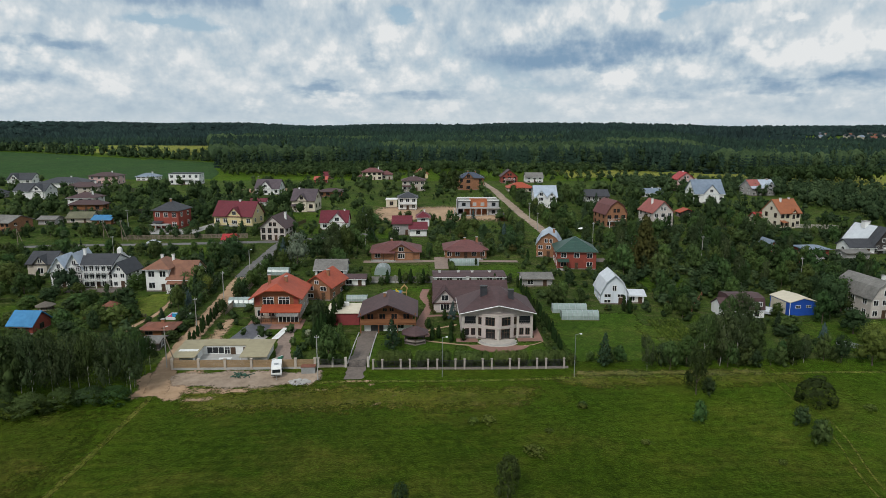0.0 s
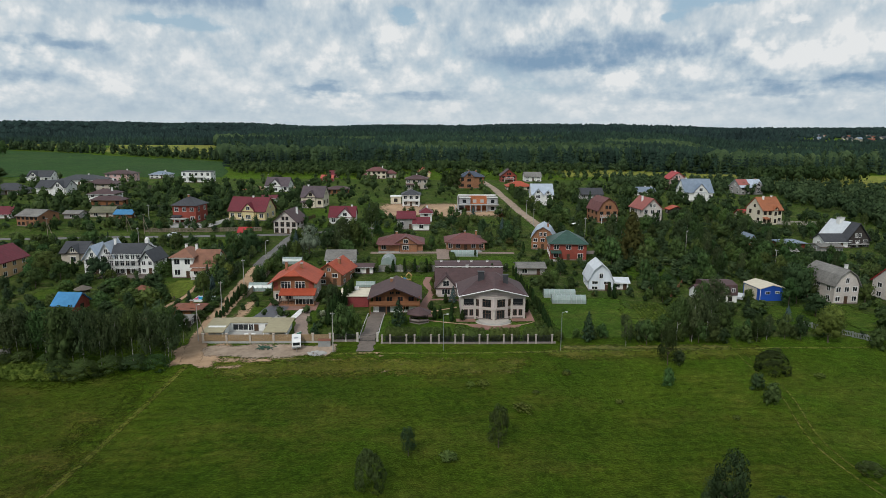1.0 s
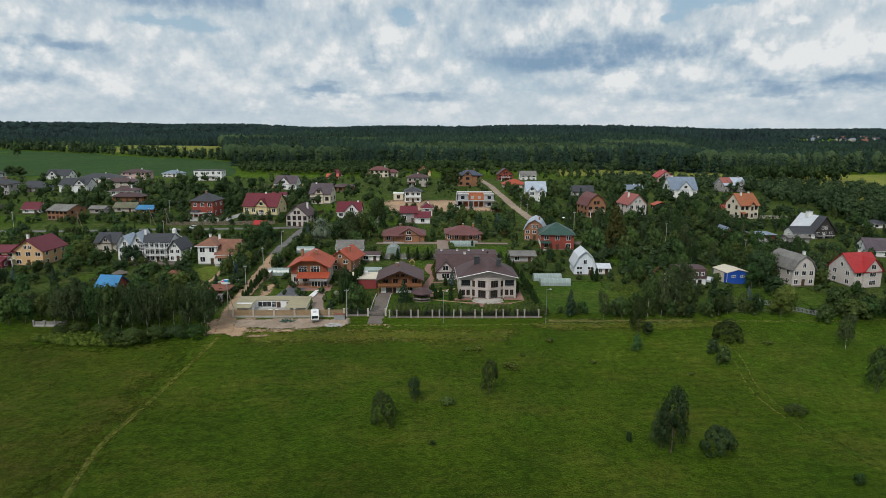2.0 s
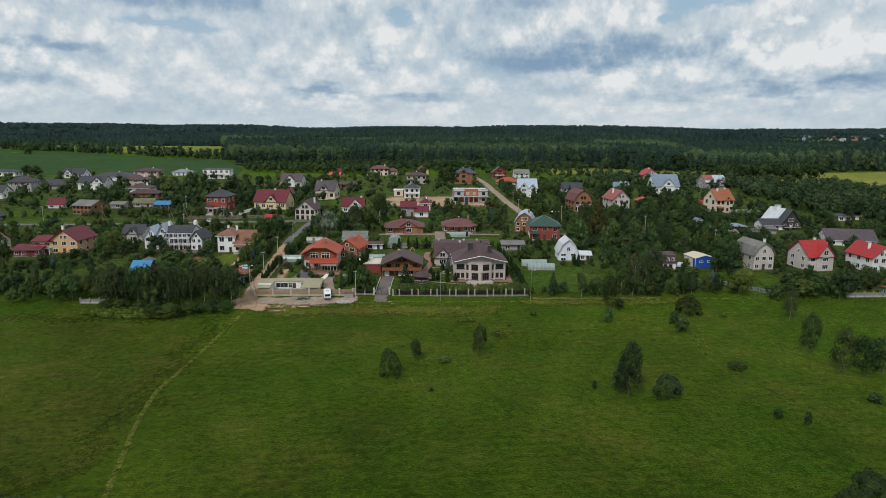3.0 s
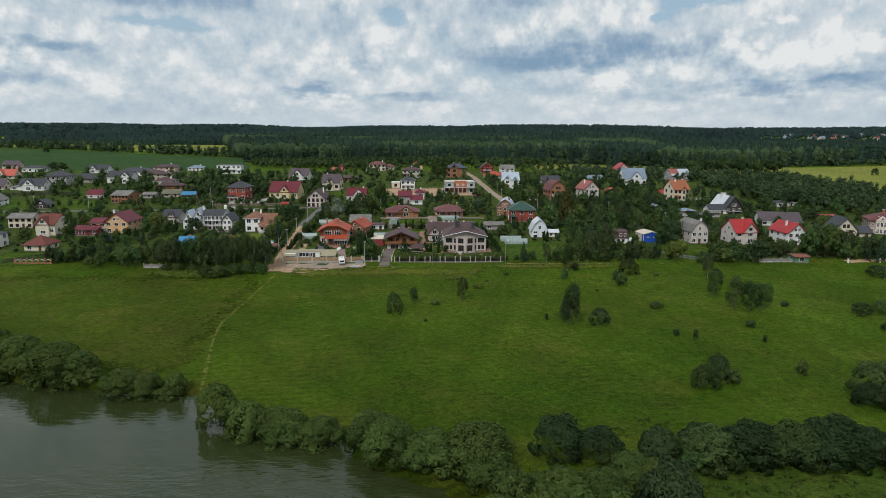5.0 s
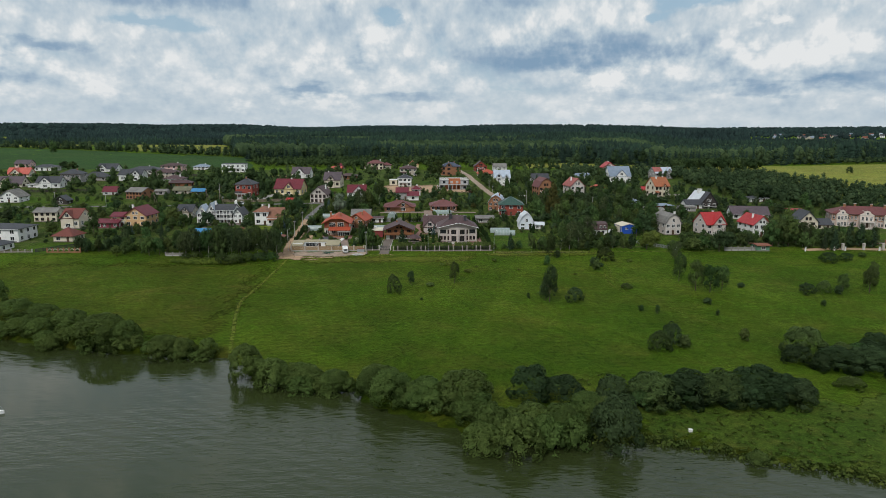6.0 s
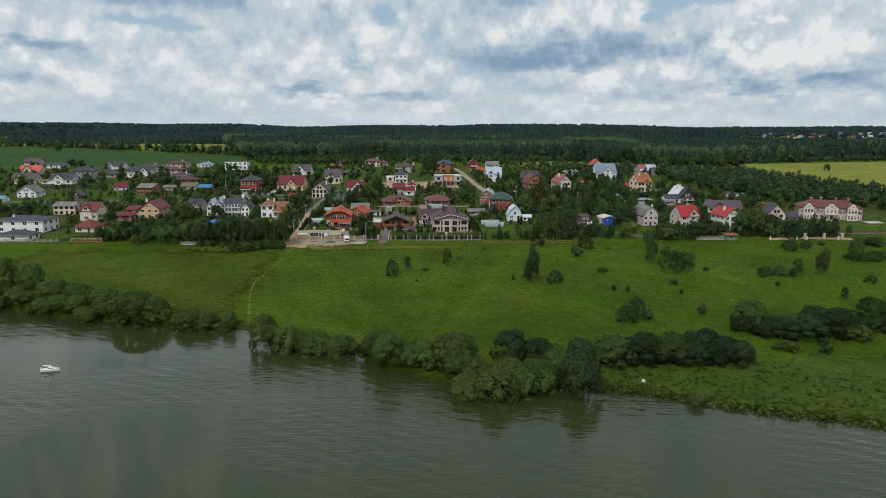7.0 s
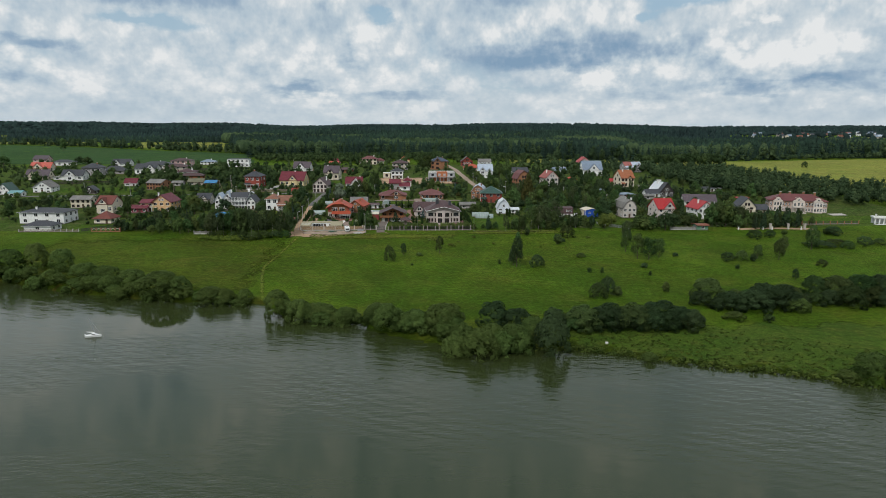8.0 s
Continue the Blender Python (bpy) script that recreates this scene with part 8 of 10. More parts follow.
part("ring", ringb, bluetarp, pad)
part("floor", Build().tube(0, 0, 0.05, 0.35, 1.4, 1.4, 12), teal, pad)
part("slide", Build().prism([(-0.4, 0.3), (0.9, 0.3), (-0.2, 1.3)], -0.4, 0.3, "y"), mat("yellow_vinyl", (0.7, 0.5, 0.05), None, 1.0, rough=0.4), pad)
tower = tagged(new("play_tower"), "small yellow wooden play tower", "playground")
tower.matrix_basis = pose(-4.5, 166.4, gz(-4.5, 166.4))
ywood = mat("honey_wood", (0.42, 0.27, 0.09), (0.32, 0.2, 0.07), 1.5)
for i in (-0.6, 0.6):
    for j in (-0.6, 0.6):
        part("post", Build().box(i - 0.07, i + 0.07, j - 0.07, j + 0.07, -0.1, 2.2), ywood, tower)
part("deck", Build().box(-0.7, 0.7, -0.7, 0.7, 0.9, 1.0), ywood, tower)
part("roof", Build().prism(chevron(0.75, 2.1, 0.8, 0.2, 0.1), -0.9, 0.9, "y"), ywood, tower)


def parked_car(x, y, turn, paint, label):
    root = tagged(new("car"), label, "car")
    root.matrix_basis = pose(x, y, gz(x, y) + 0.06, 0, 0, turn)
    side_ = [(-2.15, 0.3), (2.15, 0.3), (2.2, 0.75), (1.3, 0.92), (0.75, 1.42), (-0.95, 1.45), (-1.75, 0.98), (-2.2, 0.9)]
    part("body", Build().prism(side_, -0.86, 0.86, "y"), paint, root)
    part("windows", Build().prism([(0.6, 1.36), (-0.9, 1.39), (-1.5, 1.0), (1.12, 0.97)], -0.875, 0.875, "y"), glass, root)
    part("windscreen", Build().prism([(1.34, 0.93), (0.8, 1.42), (0.76, 1.40), (1.28, 0.92)], -0.72, 0.72, "y"), glass, root)
    for u in (-1.35, 1.35):
        for s in (-1, 1):
            wh_ = part("wheel", Build().prism([(u + 0.32 * math.cos(k * math.pi / 6), 0.32 + 0.32 * math.sin(k * math.pi / 6)) for k in range(12)], s * 0.8 - 0.11, s * 0.8 + 0.11, "y"), dark_metal, root)
            part("rim", Build().prism([(u + 0.19 * math.cos(k * math.pi / 4), 0.32 + 0.19 * math.sin(k * math.pi / 4)) for k in range(8)], s * 0.92 - 0.01, s * 0.92 + 0.01, "y"), galvanised, wh_)
    return root


parked_car(-26.1, 180.9, 8, white_paint, "white car parked beside the old cottage")
parked_car(83.6, 150.8, 60, silver, "silver car parked beside the blue garage")
parked_car(-91.5, 225.2, 3, silver, "silver car parked on the street")


def pole(x, y, h, r=0.11, lamp=False, stay=False, label="grey concrete utility pole", m=None, lean=0):
    root = tagged(new("utility_pole" if not lamp else "street_lamp"), label, "pole")
    root.matrix_basis = pose(x, y, gz(x, y), 0, lean, 0)
    part("mast", Build().beam((0, 0, -0.3), (0, 0, h), r, r * 0.65, 8), m or concrete, root)
    if lamp:
        part("arm", Build().beam((0, 0, h - 0.1), (0.7, -0.5, h + 0.25), 0.04), galvanised, root)
        part("lamp_head", Build().box(0.6, 1.0, -0.75, -0.4, h + 0.18, h + 0.3), white_paint, root)
    else:
        part("crossarm", Build().box(-0.45, 0.45, -0.05, 0.05, h - 0.5, h - 0.4), galvanised, root)
        for u in (-0.38, 0, 0.38):
            part("insulator", Build().tube(u, 0, h - 0.4, h - 0.22, 0.05, 0.04, 6), white_paint, root)
    if stay:
        part("stay", Build().beam((2.0, 0, -0.3), (0, 0, h * 0.8), r * 0.9, r * 0.7), m or old_wood, root)
    return root


pole(-49.9, 142.2, 7.4)
pole(-50.1, 163.6, 7.6)
pole(-49.0, 122.0, 8.2, lamp=True, stay=True, label="leaning street lamp on a braced pole by the track")
pole(-49.0, 185.6, 7.6, lamp=True, label="street lamp beside the asphalt lane")
pole(-19.2, 115.8, 8.6, label="tall grey pole beside the storage box")
pole(3.8, 116.5, 7.8, 0.065, lamp=True, m=galvanised, label="slim grey lamp post in the grass by the fence")
pole(28.5, 116.0, 8.4, 0.07, lamp=True, m=galvanised, label="slim grey lamp post in the grass by the fence")
for px, py, hh, st in ((-135.8, 223, 7.5, True), (-111.9, 233, 7, True), (-104.1, 229.5, 7.5, True), (-108, 244, 8.5, False), (-95, 203, 8, False), (107, 178, 7, False), (59.5, 224, 7.5, False), (44, 246, 7, False), (44.5, 268, 7, False), (-60, 330, 8, True), (-88, 360, 8, True), (-20, 240, 7.5, False), (90, 205, 7, False), (-160, 222, 7.5, False), (-185, 221, 7.5, False)):
    pole(px, py, hh, stay=st, m=old_wood if st else None, label="weathered wooden pole with a slanting brace" if st else "grey concrete utility pole")
cable_m = dark_metal
def cable(a, b, sag, label="thin dark overhead cable between poles"):
    bb = Build()
    k = 8
    prev = None
    for i in range(k + 1):
        q = i / k
        p = Vector(a).lerp(Vector(b), q) - Vector((0, 0, sag * 4 * q * (1 - q)))
        if prev is not None:
            bb.beam(prev, p, 0.018, k=3)
        prev = p
    tagged(new("overhead_cable", bb.mesh("overhead_cable", cable_m)), label, "cable")


chain = [(-49.0, 122.0, 7.6), (-49.9, 142.2, 6.9), (-50.1, 163.6, 7.1), (-49.0, 185.6, 7.3)]
for o in (-0.4, 0.4):
    for (ax, ay, ah), (bx, by, bh) in zip(chain, chain[1:]):
        cable((ax + o, ay, gz(ax, ay) + ah), (bx + o, by, gz(bx, by) + bh), 0.5)

# ---- the white mansion's stepped gable, the cream house's chimneys ----
sg = tagged(new("parapet_wall"), "white stepped parapet wall with a domed chimney on the mansion", "wall")
sg.matrix_basis = pose(-83.0, 176.0, gz(-83, 175) - 0.2)
part("wall", Build().prism([(-0.2, -0.5), (11, -0.5), (11, 6.6), (9, 7.0), (7, 8.4), (5, 8.8), (3.0, 7.4), (1.2, 6.4), (-0.2, 5.2)], -0.3, 0.3, "x"), white, sg)
part("stack", Build().box(-0.5, 0.5, 4.4, 5.6, 8.0, 9.6), white, sg)
part("dome", Build().tube(0, 5, 9.6, 9.95, 0.7, 0.6, 10).tube(0, 5, 9.95, 10.3, 0.6, 0.2, 10), white, sg)
for u, zz in ((3.2, 2.3), (3.2, 4.5)):
    bal = tagged(new("balcony"), "long white balcony with thin rails on the mansion front", "balcony")
    bal.matrix_basis = pose(-86.9, 175.2, gz(-88, 175) - 0.2)
    part("slab", Build().box(-3.6, 3.6, -1.1, -0.02, zz - 0.14, zz), white, bal)
    railing(bal, -3.6, 3.6, -1.05, -0.1, zz, galvanised, 0.8)
    for w_ in (-3.4, 0.0, 3.4):
        part("column", Build().box(w_ - 0.1, w_ + 0.1, -1.0, -0.8, zz - 2.4, zz - 0.14), white, bal)
ter = tagged(new("terrace"), "paved terrace below the white mansion", "terrace", kind="structure")
part("paving", Build().box(-6, 9, -4.5, -0.1, -0.8, 0.25), paver_grey, ter)
ter.matrix_basis = pose(-87.5, 175.0, gz(-88, 172.5) - 0.1)

# ---- orange-roofed house: timber upper floor, lean-to roof, glazed veranda ----
oh = tagged(new("veranda"), "timber upper front with a tiled lean-to and glazed veranda", "veranda")
oh.matrix_basis = pose(-33.6, 149.2, gz(-33.6, 149.2) - 0.2)
clad = part("cladding", Build().prism([(-5.2, 3.3), (5.2, 3.3), (5.2, 5.5), (2.2, 7.2), (-2.2, 7.2), (-5.2, 5.5)], -0.12, 0.0, "y"), wood, oh, "dark brown timber boarding")
for u, w_ in ((-1.9, 2.4), (1.7, 2.4)):
    window(clad, u, -0.13, 3.9, w_, 1.7, 0, white_paint)
for u in (-4.4, 4.4):
    part("shutter", Build().box(u - 0.5, u + 0.5, -0.18, -0.12, 3.8, 5.6), redbrick, clad, "red-brown board panel")
part("lean_to_roof", Build().prism([(-3.4, 2.75), (-0.13, 3.75), (-0.13, 3.93), (-3.4, 2.93)], -3.2, 5.9, "x"), orange, oh, "orange tiled lean-to roof")
part("deck", Build().box(-3.0, 5.7, -3.3, -0.13, -0.9, 0.5), brick, oh, "brick veranda base")
gl = part("glazing", Build().box(1.0, 5.4, -3.2, -3.12, 0.6, 2.3), glass, oh)
for i in range(6):
    part("mullion", Build().box(0.95 + 0.89 * i - 0.05, 0.95 + 0.89 * i + 0.05, -3.26, -3.1, 0.5, 2.7), white_paint, gl)
part("awning", Build().prism([(-4.6, 2.2), (-3.42, 2.62), (-3.42, 2.68), (-4.6, 2.26)], 0.6, 5.6, "x"), grey_old, oh, "grey sheet awning")
for u in (-3.0, -0.8, 0.8):
    part("post", Build().box(u - 0.1, u + 0.1, -3.2, -3.0, 0.5, 2.8), brown_frame, oh)
railing(oh, -3.0, 0.9, -3.2, -0.2, 0.5, brown_frame)
for i in range(4):
    part("step", Build().box(-3.0, -0.6, -3.7 - 0.32 * i, -3.3, -0.9, 0.33 - 0.17 * i), paver, oh)
patch("terrace", -39.5, -27, 142.5, 149, paver, 0.08, "red clay paving in front of the orange-roofed house", "terrace", step=1.2)

# ---- the mansard cottage and the blue garage ----
mc = tagged(new("mansard_cottage"), "white cottage with a steep dark brown mansard upper floor", "house")
mc.matrix_basis = pose(76.5, 147.6, gz(76.5, 149) - 0.3)
FOOT.append((75.5, 151.5, 6.5, 5.5))
mw = part("wall", Build().box(-3.6, 4.4, 0, 7.5, -0.6, 2.4), white, mc)
part("mansard", Build().prism([(-0.25, 2.3), (7.75, 2.3), (7.0, 5.0), (3.75, 5.5), (0.5, 5.0)], -3.7, 4.5, "x"), brown, mc, "steep dark brown sheet cladding")
for u in (1.6, 3.3):
    window(mc, u, 0.0, 3.2, 0.75, 0.95, 0, white_paint)
for u in (0.9, 2.6):
    window(mw, u, 0, 0.8, 0.9, 1.1, 0, brown_frame)
an = part("annex", Build().prism([(0, -0.6), (6, -0.6), (6, 2.6), (3, 4.3), (0, 2.6)], -5.7, -3.6, "x"), white, mc)
part("annex_roof", Build().prism(shift(chevron(3, 2.6, 1.75, 0.4), 3), -6.0, -3.6, "x"), brown, mc)
window(an, -4.7, 0, 0.9, 0.9, 1.1, 0, brown_frame)
bg_ = tagged(new("blue_garage"), "bright blue metal garage with a cream roof", "garage")
bg_.matrix_basis = pose(90.9, 149.0, gz(90.2, 149) - 0.3, 0, 0, 6) @ Matrix.Diagonal((0.88, 0.72, 0.9, 1))
FOOT.append((89, 153.5, 5, 7))
gw_ = part("wall", Build().prism([(-3.9, -0.6), (3.9, -0.6), (3.9, 4.0), (0, 4.9), (-3.9, 4.0)], 0, 10.5, "y"), bluewall, bg_)
part("roof", Build().prism(chevron(3.9, 4.0, 0.95, 0.25, 0.18), -0.25, 10.8, "y"), cream, bg_, "cream sheet roof")
part("side_panel", Build().box(-3.95, -3.9, 2.0, 10.0, -0.3, 3.7), cream, gw_, "pale sliding door")
part("downpipe", Build().box(-3.95, -3.8, -0.06, 0.0, -0.3, 3.9), white_paint, bg_)
part("base", Build().box(-4.0, 4.0, -0.1, 0.3, -0.6, 0.15), white, bg_)
for u in (-1.5, 1.6):
    window(gw_, u, 0, 2.5, 1.3, 0.6, 0, white_paint)

# ---- unfinished house ----
site = tagged(new("unfinished_house"), "unfinished two-storey house of grey blocks and orange brick", "house")
site.matrix_basis = pose(24.3, 276.2, gz(24.3, 276) - 0.2, 0, 0, 0)
blocks = mat("grey_building_blocks", (0.44, 0.44, 0.45), (0.34, 0.34, 0.35), 1.6, courses=0.4)
newbrick = mat("new_orange_brick", (0.48, 0.17, 0.075), (0.38, 0.13, 0.06), 1.8, courses=0.3)
part("slab", Build().box(-9.5, 9.5, 0, 12, -0.8, 0.3), concrete, site)
part("slab", Build().box(-9.2, 9.2, 0.4, 12, 3.2, 3.5), concrete, site)
part("slab", Build().box(-8.9, -3.6, 1.6, 12, 6.2, 6.4), old_concrete, site)
part("slab", Build().box(-3.6, 3.8, 7.5, 12, 6.2, 6.4), old_concrete, site)
part("slab", Build().box(3.8, 8.9, 1.6, 12, 6.2, 6.4), old_concrete, site)
part("wall", Build().box(-3.6, 3.8, 7.2, 7.5, 3.5, 6.8), newbrick, site, "orange brick inner wall")
part("wall", Build().box(-3.7, -3.4, 2.4, 7.4, 3.5, 6.7), newbrick, site, "orange brick inner wall")
part("wall", Build().box(3.6, 3.9, 2.4, 7.4, 3.5, 6.7), newbrick, site, "orange brick inner wall")
part("wall", Build().box(-9.0, 9.0, 11.6, 12.0, 0.3, 6.2), blocks, site)
part("wall", Build().box(-9.0, -8.6, 2, 11.6, 0.3, 6.2), blocks, site)
part("wall", Build().box(8.6, 9.0, 2, 11.6, 0.3, 6.2), blocks, site)
part("wall", Build().box(-9.0, -3.6, 2.0, 2.4, 3.5, 6.2), blocks, site)
part("wall", Build().box(3.8, 9.0, 2.0, 2.4, 3.5, 6.2), blocks, site)
part("wall", Build().box(3.8, 9.0, 2.0, 2.4, 0.3, 3.2), blocks, site)
part("wall", Build().box(-3.4, 3.6, 3.4, 3.8, 3.5, 6.1), newbrick, site, "orange brick infill wall")
part("wall", Build().box(-6.0, 3.6, 4.2, 4.6, 0.3, 3.2), newbrick, site, "orange brick infill wall")
for u in (-9.0, -6.4, -3.6, -1.2, 1.2, 3.7):
    part("column", Build().box(u - 0.2, u + 0.2, 0.5, 0.9, 0.3, 3.2), concrete, site)
for u, zz in ((-6.3, 4.1), (6.4, 4.1), (6.4, 0.9), (-1.6, 4.0), (1.8, 4.0)):
    part("opening", Build().box(u - 0.8, u + 0.8, 1.96 if abs(u) > 3 else 3.36, 2.2 if abs(u) > 3 else 3.6, zz, zz + 1.5), glass if abs(u) > 3 else concrete, site, "dark window opening")
part("parapet", Build().box(-8.7, -3.4, 1.4, 1.7, 6.4, 6.9), white, site)
part("parapet", Build().box(3.6, 8.7, 1.4, 1.7, 6.4, 6.9), white, site)
part("parapet", Build().box(-8.7, 8.7, 11.7, 12, 6.4, 6.9), white, site)
part("annex", Build().box(-10.5, -6.2, -3.6, 0.2, -0.8, 1.1).box(-10.5, -10.1, -3.6, 2.4, 1.1, 3.2), concrete, site)
FOOT.append((24.3, 281, 11, 8))
hut = tagged(new("well_house"), "small dark wooden well house by the lane", "hut")
hut.matrix_basis = pose(33.6, 266, gz(33.6, 266) - 0.1)
part("wall", Build().box(-1.3, 1.3, -1.1, 1.1, -0.3, 1.3), wood, hut)
part("roof", Build().prism(chevron(1.5, 1.3, 1.4, 0.6), -1.8, 1.8, "y"), anthracite, hut)

# ---- the grand mansion by the wood ----
mansion_roof = mat("wine_red_roof_tile", (0.155, 0.048, 0.046), (0.11, 0.036, 0.035), 0.8, rough=0.6, courses=0.35)
mansion_bay = mat("pale_rose_render", (0.64, 0.56, 0.49), (0.56, 0.48, 0.42), 0.9, bump=0.1, bscale=9)


def mansion(x, y, yaw):
    root = tagged(new("mansion"), "grand cream mansion with brick panels and a red-brown roof", "house")
    root.matrix_basis = pose(x, y, gz(x, y + 4) - 0.6, 0, 0, yaw) @ Matrix.Diagonal((0.88, 0.88, 0.9, 1))
    FOOT.append((x + 2, y + 6, 19, 14))
    walls = part("wall", Build().box(-15.5, 15.5, 0, 14, -1.0, 6.9), mat("rose_beige_render", (0.52, 0.41, 0.36), (0.44, 0.34, 0.30), 0.9, bump=0.1, bscale=9), root)
    part("roof", Build().hip(-16.3, 16.3, -0.8, 14.8, 7.0, 3.4), mansion_roof, root)
    part("cornice", Build().box(-15.8, 15.8, -0.3, 14.3, 6.55, 6.85), stone_trim, root)
    part("string_course", Build().box(-15.65, 15.65, -0.14, 14.1, 3.35, 3.6), stone_trim, root)
    part("plinth", Build().box(-15.6, 15.6, -0.1, 14.1, -1.0, 0.6), plinth_stone, root)
    for c, w, out, porch_ in ((-11.0, 5.0, 1.4, False), (0.0, 6.4, 2.2, True), (10.5, 5.0, 1.4, False)):
        bay = part("bay", Build().prism(shift([(-w / 2, -1.0), (w / 2, -1.0), (w / 2, 7.0), (w * 0.28, 7.6), (w * 0.2, 8.6), (0, 9.1), (-w * 0.2, 8.6), (-w * 0.28, 7.6), (-w / 2, 7.0)], c), -out, 5, "y"), mansion_bay, root)
        part("bay_roof", Build().prism(shift(chevron(w / 2, 7.0, 2.2, 0.3), c), -out + 0.45, 6.5, "y"), mansion_roof, root)
        part("bay_cornice", Build().box(c - w / 2 - 0.15, c + w / 2 + 0.15, -out - 0.18, -out + 0.02, 6.5, 6.8), stone_trim, root)
        for u in (-w * 0.3, 0, w * 0.3):
            window(bay, c + u, -out, 4.1, 0.9, 1.8, 0, white_paint)
            if not porch_:
                window(bay, c + u, -out, 1.0, 0.9, 1.8, 0, white_paint)
        window(bay, c, -out, 7.2, 0.9, 0.9, 0, white_paint)
        if porch_:
            part("porch_slab", Build().box(c - 3.6, c + 3.6, -out - 2.6, -out, 3.3, 3.6), stone_trim, root)
            for u in (-3.3, -1.2, 1.2, 3.3):
                part("column", Build().tube(c + u, -out - 2.3, 0, 3.3, 0.26, 0.22, 10), stone_trim, root)
            for i in range(4):
                part("step", Build().box(c - 3.8, c + 3.8, -out - 2.8 - 0.35 * i, -out - 0.1, -1.0, 0.5 - 0.17 * i), stone_trim, root)
            railing(root, c - 3.5, c + 3.5, -out - 2.5, -out - 0.1, 3.6, stone_trim, 0.8)
            part("door", Build().box(c - 0.8, c + 0.8, -out - 0.06, -out + 0.05, 0.5, 2.9), brown_frame, bay)
    for u in (-14.5, -8.0, -6.4, -4.6, 4.6, 6.2, 7.6, 13.8, 14.9):
        part("panel", Build().box(u - 0.75, u + 0.75, -0.06, 0.02, 3.65, 6.4), brick, walls, "brown brick wall panel")
        window(walls, u, -0.06, 4.1, 0.85, 1.8, 0, white_paint)
        window(walls, u, 0, 1.0, 0.85, 1.7, 0, white_paint)
    for v in (2.5, 6.0, 9.5, 12.5):
        part("panel", Build().box(-15.56, -15.48, v - 0.9, v + 0.9, 3.65, 6.4), brick, walls, "brown brick wall panel")
        window(walls, -15.56, v, 4.1, 0.9, 1.8, -90, white_paint)
        window(walls, -15.5, v, 1.0, 0.9, 1.7, -90, white_paint)
    for u, v in ((-9.0, 6), (-3.5, 8.5), (4.0, 8.5), (9.5, 6)):
        ch = part("chimney", Build().box(u - 0.5, u + 0.5, v - 0.4, v + 0.4, 7, 11.3), brick, root)
        part("cap", Build().box(u - 0.65, u + 0.65, v - 0.55, v + 0.55, 11.3, 11.5), stone_trim, ch)
    return root


mansion(203.9, 161.2, -21)
patch("terrace", 216, 224, 150, 155, stone_trim, 0.1, "pale paved terrace beside the mansion", "terrace", step=2)

# ---- white colonnade by the mansion ----
col = tagged(new("colonnade"), "white open colonnade with a balustrade on the lawn", "pavilion")
col.matrix_basis = pose(228.5, 124.3, gz(226, 124) - 0.1, 0, 0, -20)
part("base", Build().box(-8, 8, 0, 5, -0.6, 0.35), white, col)
part("roof", Build().box(-8.2, 8.2, -0.2, 5.2, 3.3, 3.9), white, col)
part("balustrade", Build().box(-8.0, 8.0, -0.1, 0.1, 3.9, 4.5), white, col)
for i in range(9):
    part("column", Build().tube(-7.5 + i * 1.87, 0.4, 0.35, 3.3, 0.28, 0.24, 10), white, col)
for i in range(4):
    part("urn", Build().tube(-7.5 + i * 5, 0, 4.5, 5.3, 0.3, 0.5, 8), white, col)
part("wall", Build().box(-7.9, 7.9, 4.5, 4.8, 0.35, 3.3), white, col)
strip("garden_path", [(172, 121), (186, 140), (205, 150), (225, 142)], 1.8, worn_grass, 0.06, "pale gravel path over the mansion's lawn", "path")
post_fence(186, 214, 128, [186 + 3.5 * i for i in range(9)], 1.6, brick, dark_metal, "brown post and rail fence below the mansion", pw=0.4)
post_fence(-168, -143, 121.6, [-168 + 2.5 * i for i in range(11)], 1.2, concrete, old_wood, "low dark fence below the white villa", pw=0.25)
post_fence(118, 131, 117.8, [118 + 2.6 * i for i in range(6)], 1.5, old_concrete, old_concrete, "grey concrete slab fence at the field's edge", boards=4)
post_fence(-92, -84.5, 114.8, [-92, -89.5, -87, -84.6], 1.4, old_concrete, old_concrete, "grey concrete slab fence under the trees", boards=4)
arcade = tagged(new("arched_fence"), "low arched fence of pale and brick-red stone", "fence")
arcade.matrix_basis = pose(-131.5, 121.5, gz(-131.5, 121.5) - 0.1)
part("base", Build().box(-6, 6, -0.2, 0.2, -0.4, 0.5), brick, arcade)
for i in range(7):
    part("pier", Build().box(-6 + 2 * i - 0.2, -6 + 2 * i + 0.2, -0.25, 0.25, 0, 1.9), brick, arcade)
for i in range(6):
    b = Build()
    for k in range(6):
        a0, a1 = math.pi * k / 6, math.pi * (k + 1) / 6
        b.beam((-5 + 2 * i + 0.75 * math.cos(a0), 0, 0.9 + 0.6 * math.sin(a0)), (-5 + 2 * i + 0.75 * math.cos(a1), 0, 0.9 + 0.6 * math.sin(a1)), 0.13, k=4)
    part("arch", b, stone_trim, arcade)

# ---- sailing boat on the river ----
yacht = tagged(new("sailing_boat"), "small white sailing boat with its sail furled", "boat")
yacht.matrix_basis = pose(-80.2, -7.4, WATER - 0.05, 0, 0, 6) @ Matrix.Diagonal((0.62, 0.66, 0.66, 1))
hull = Build()
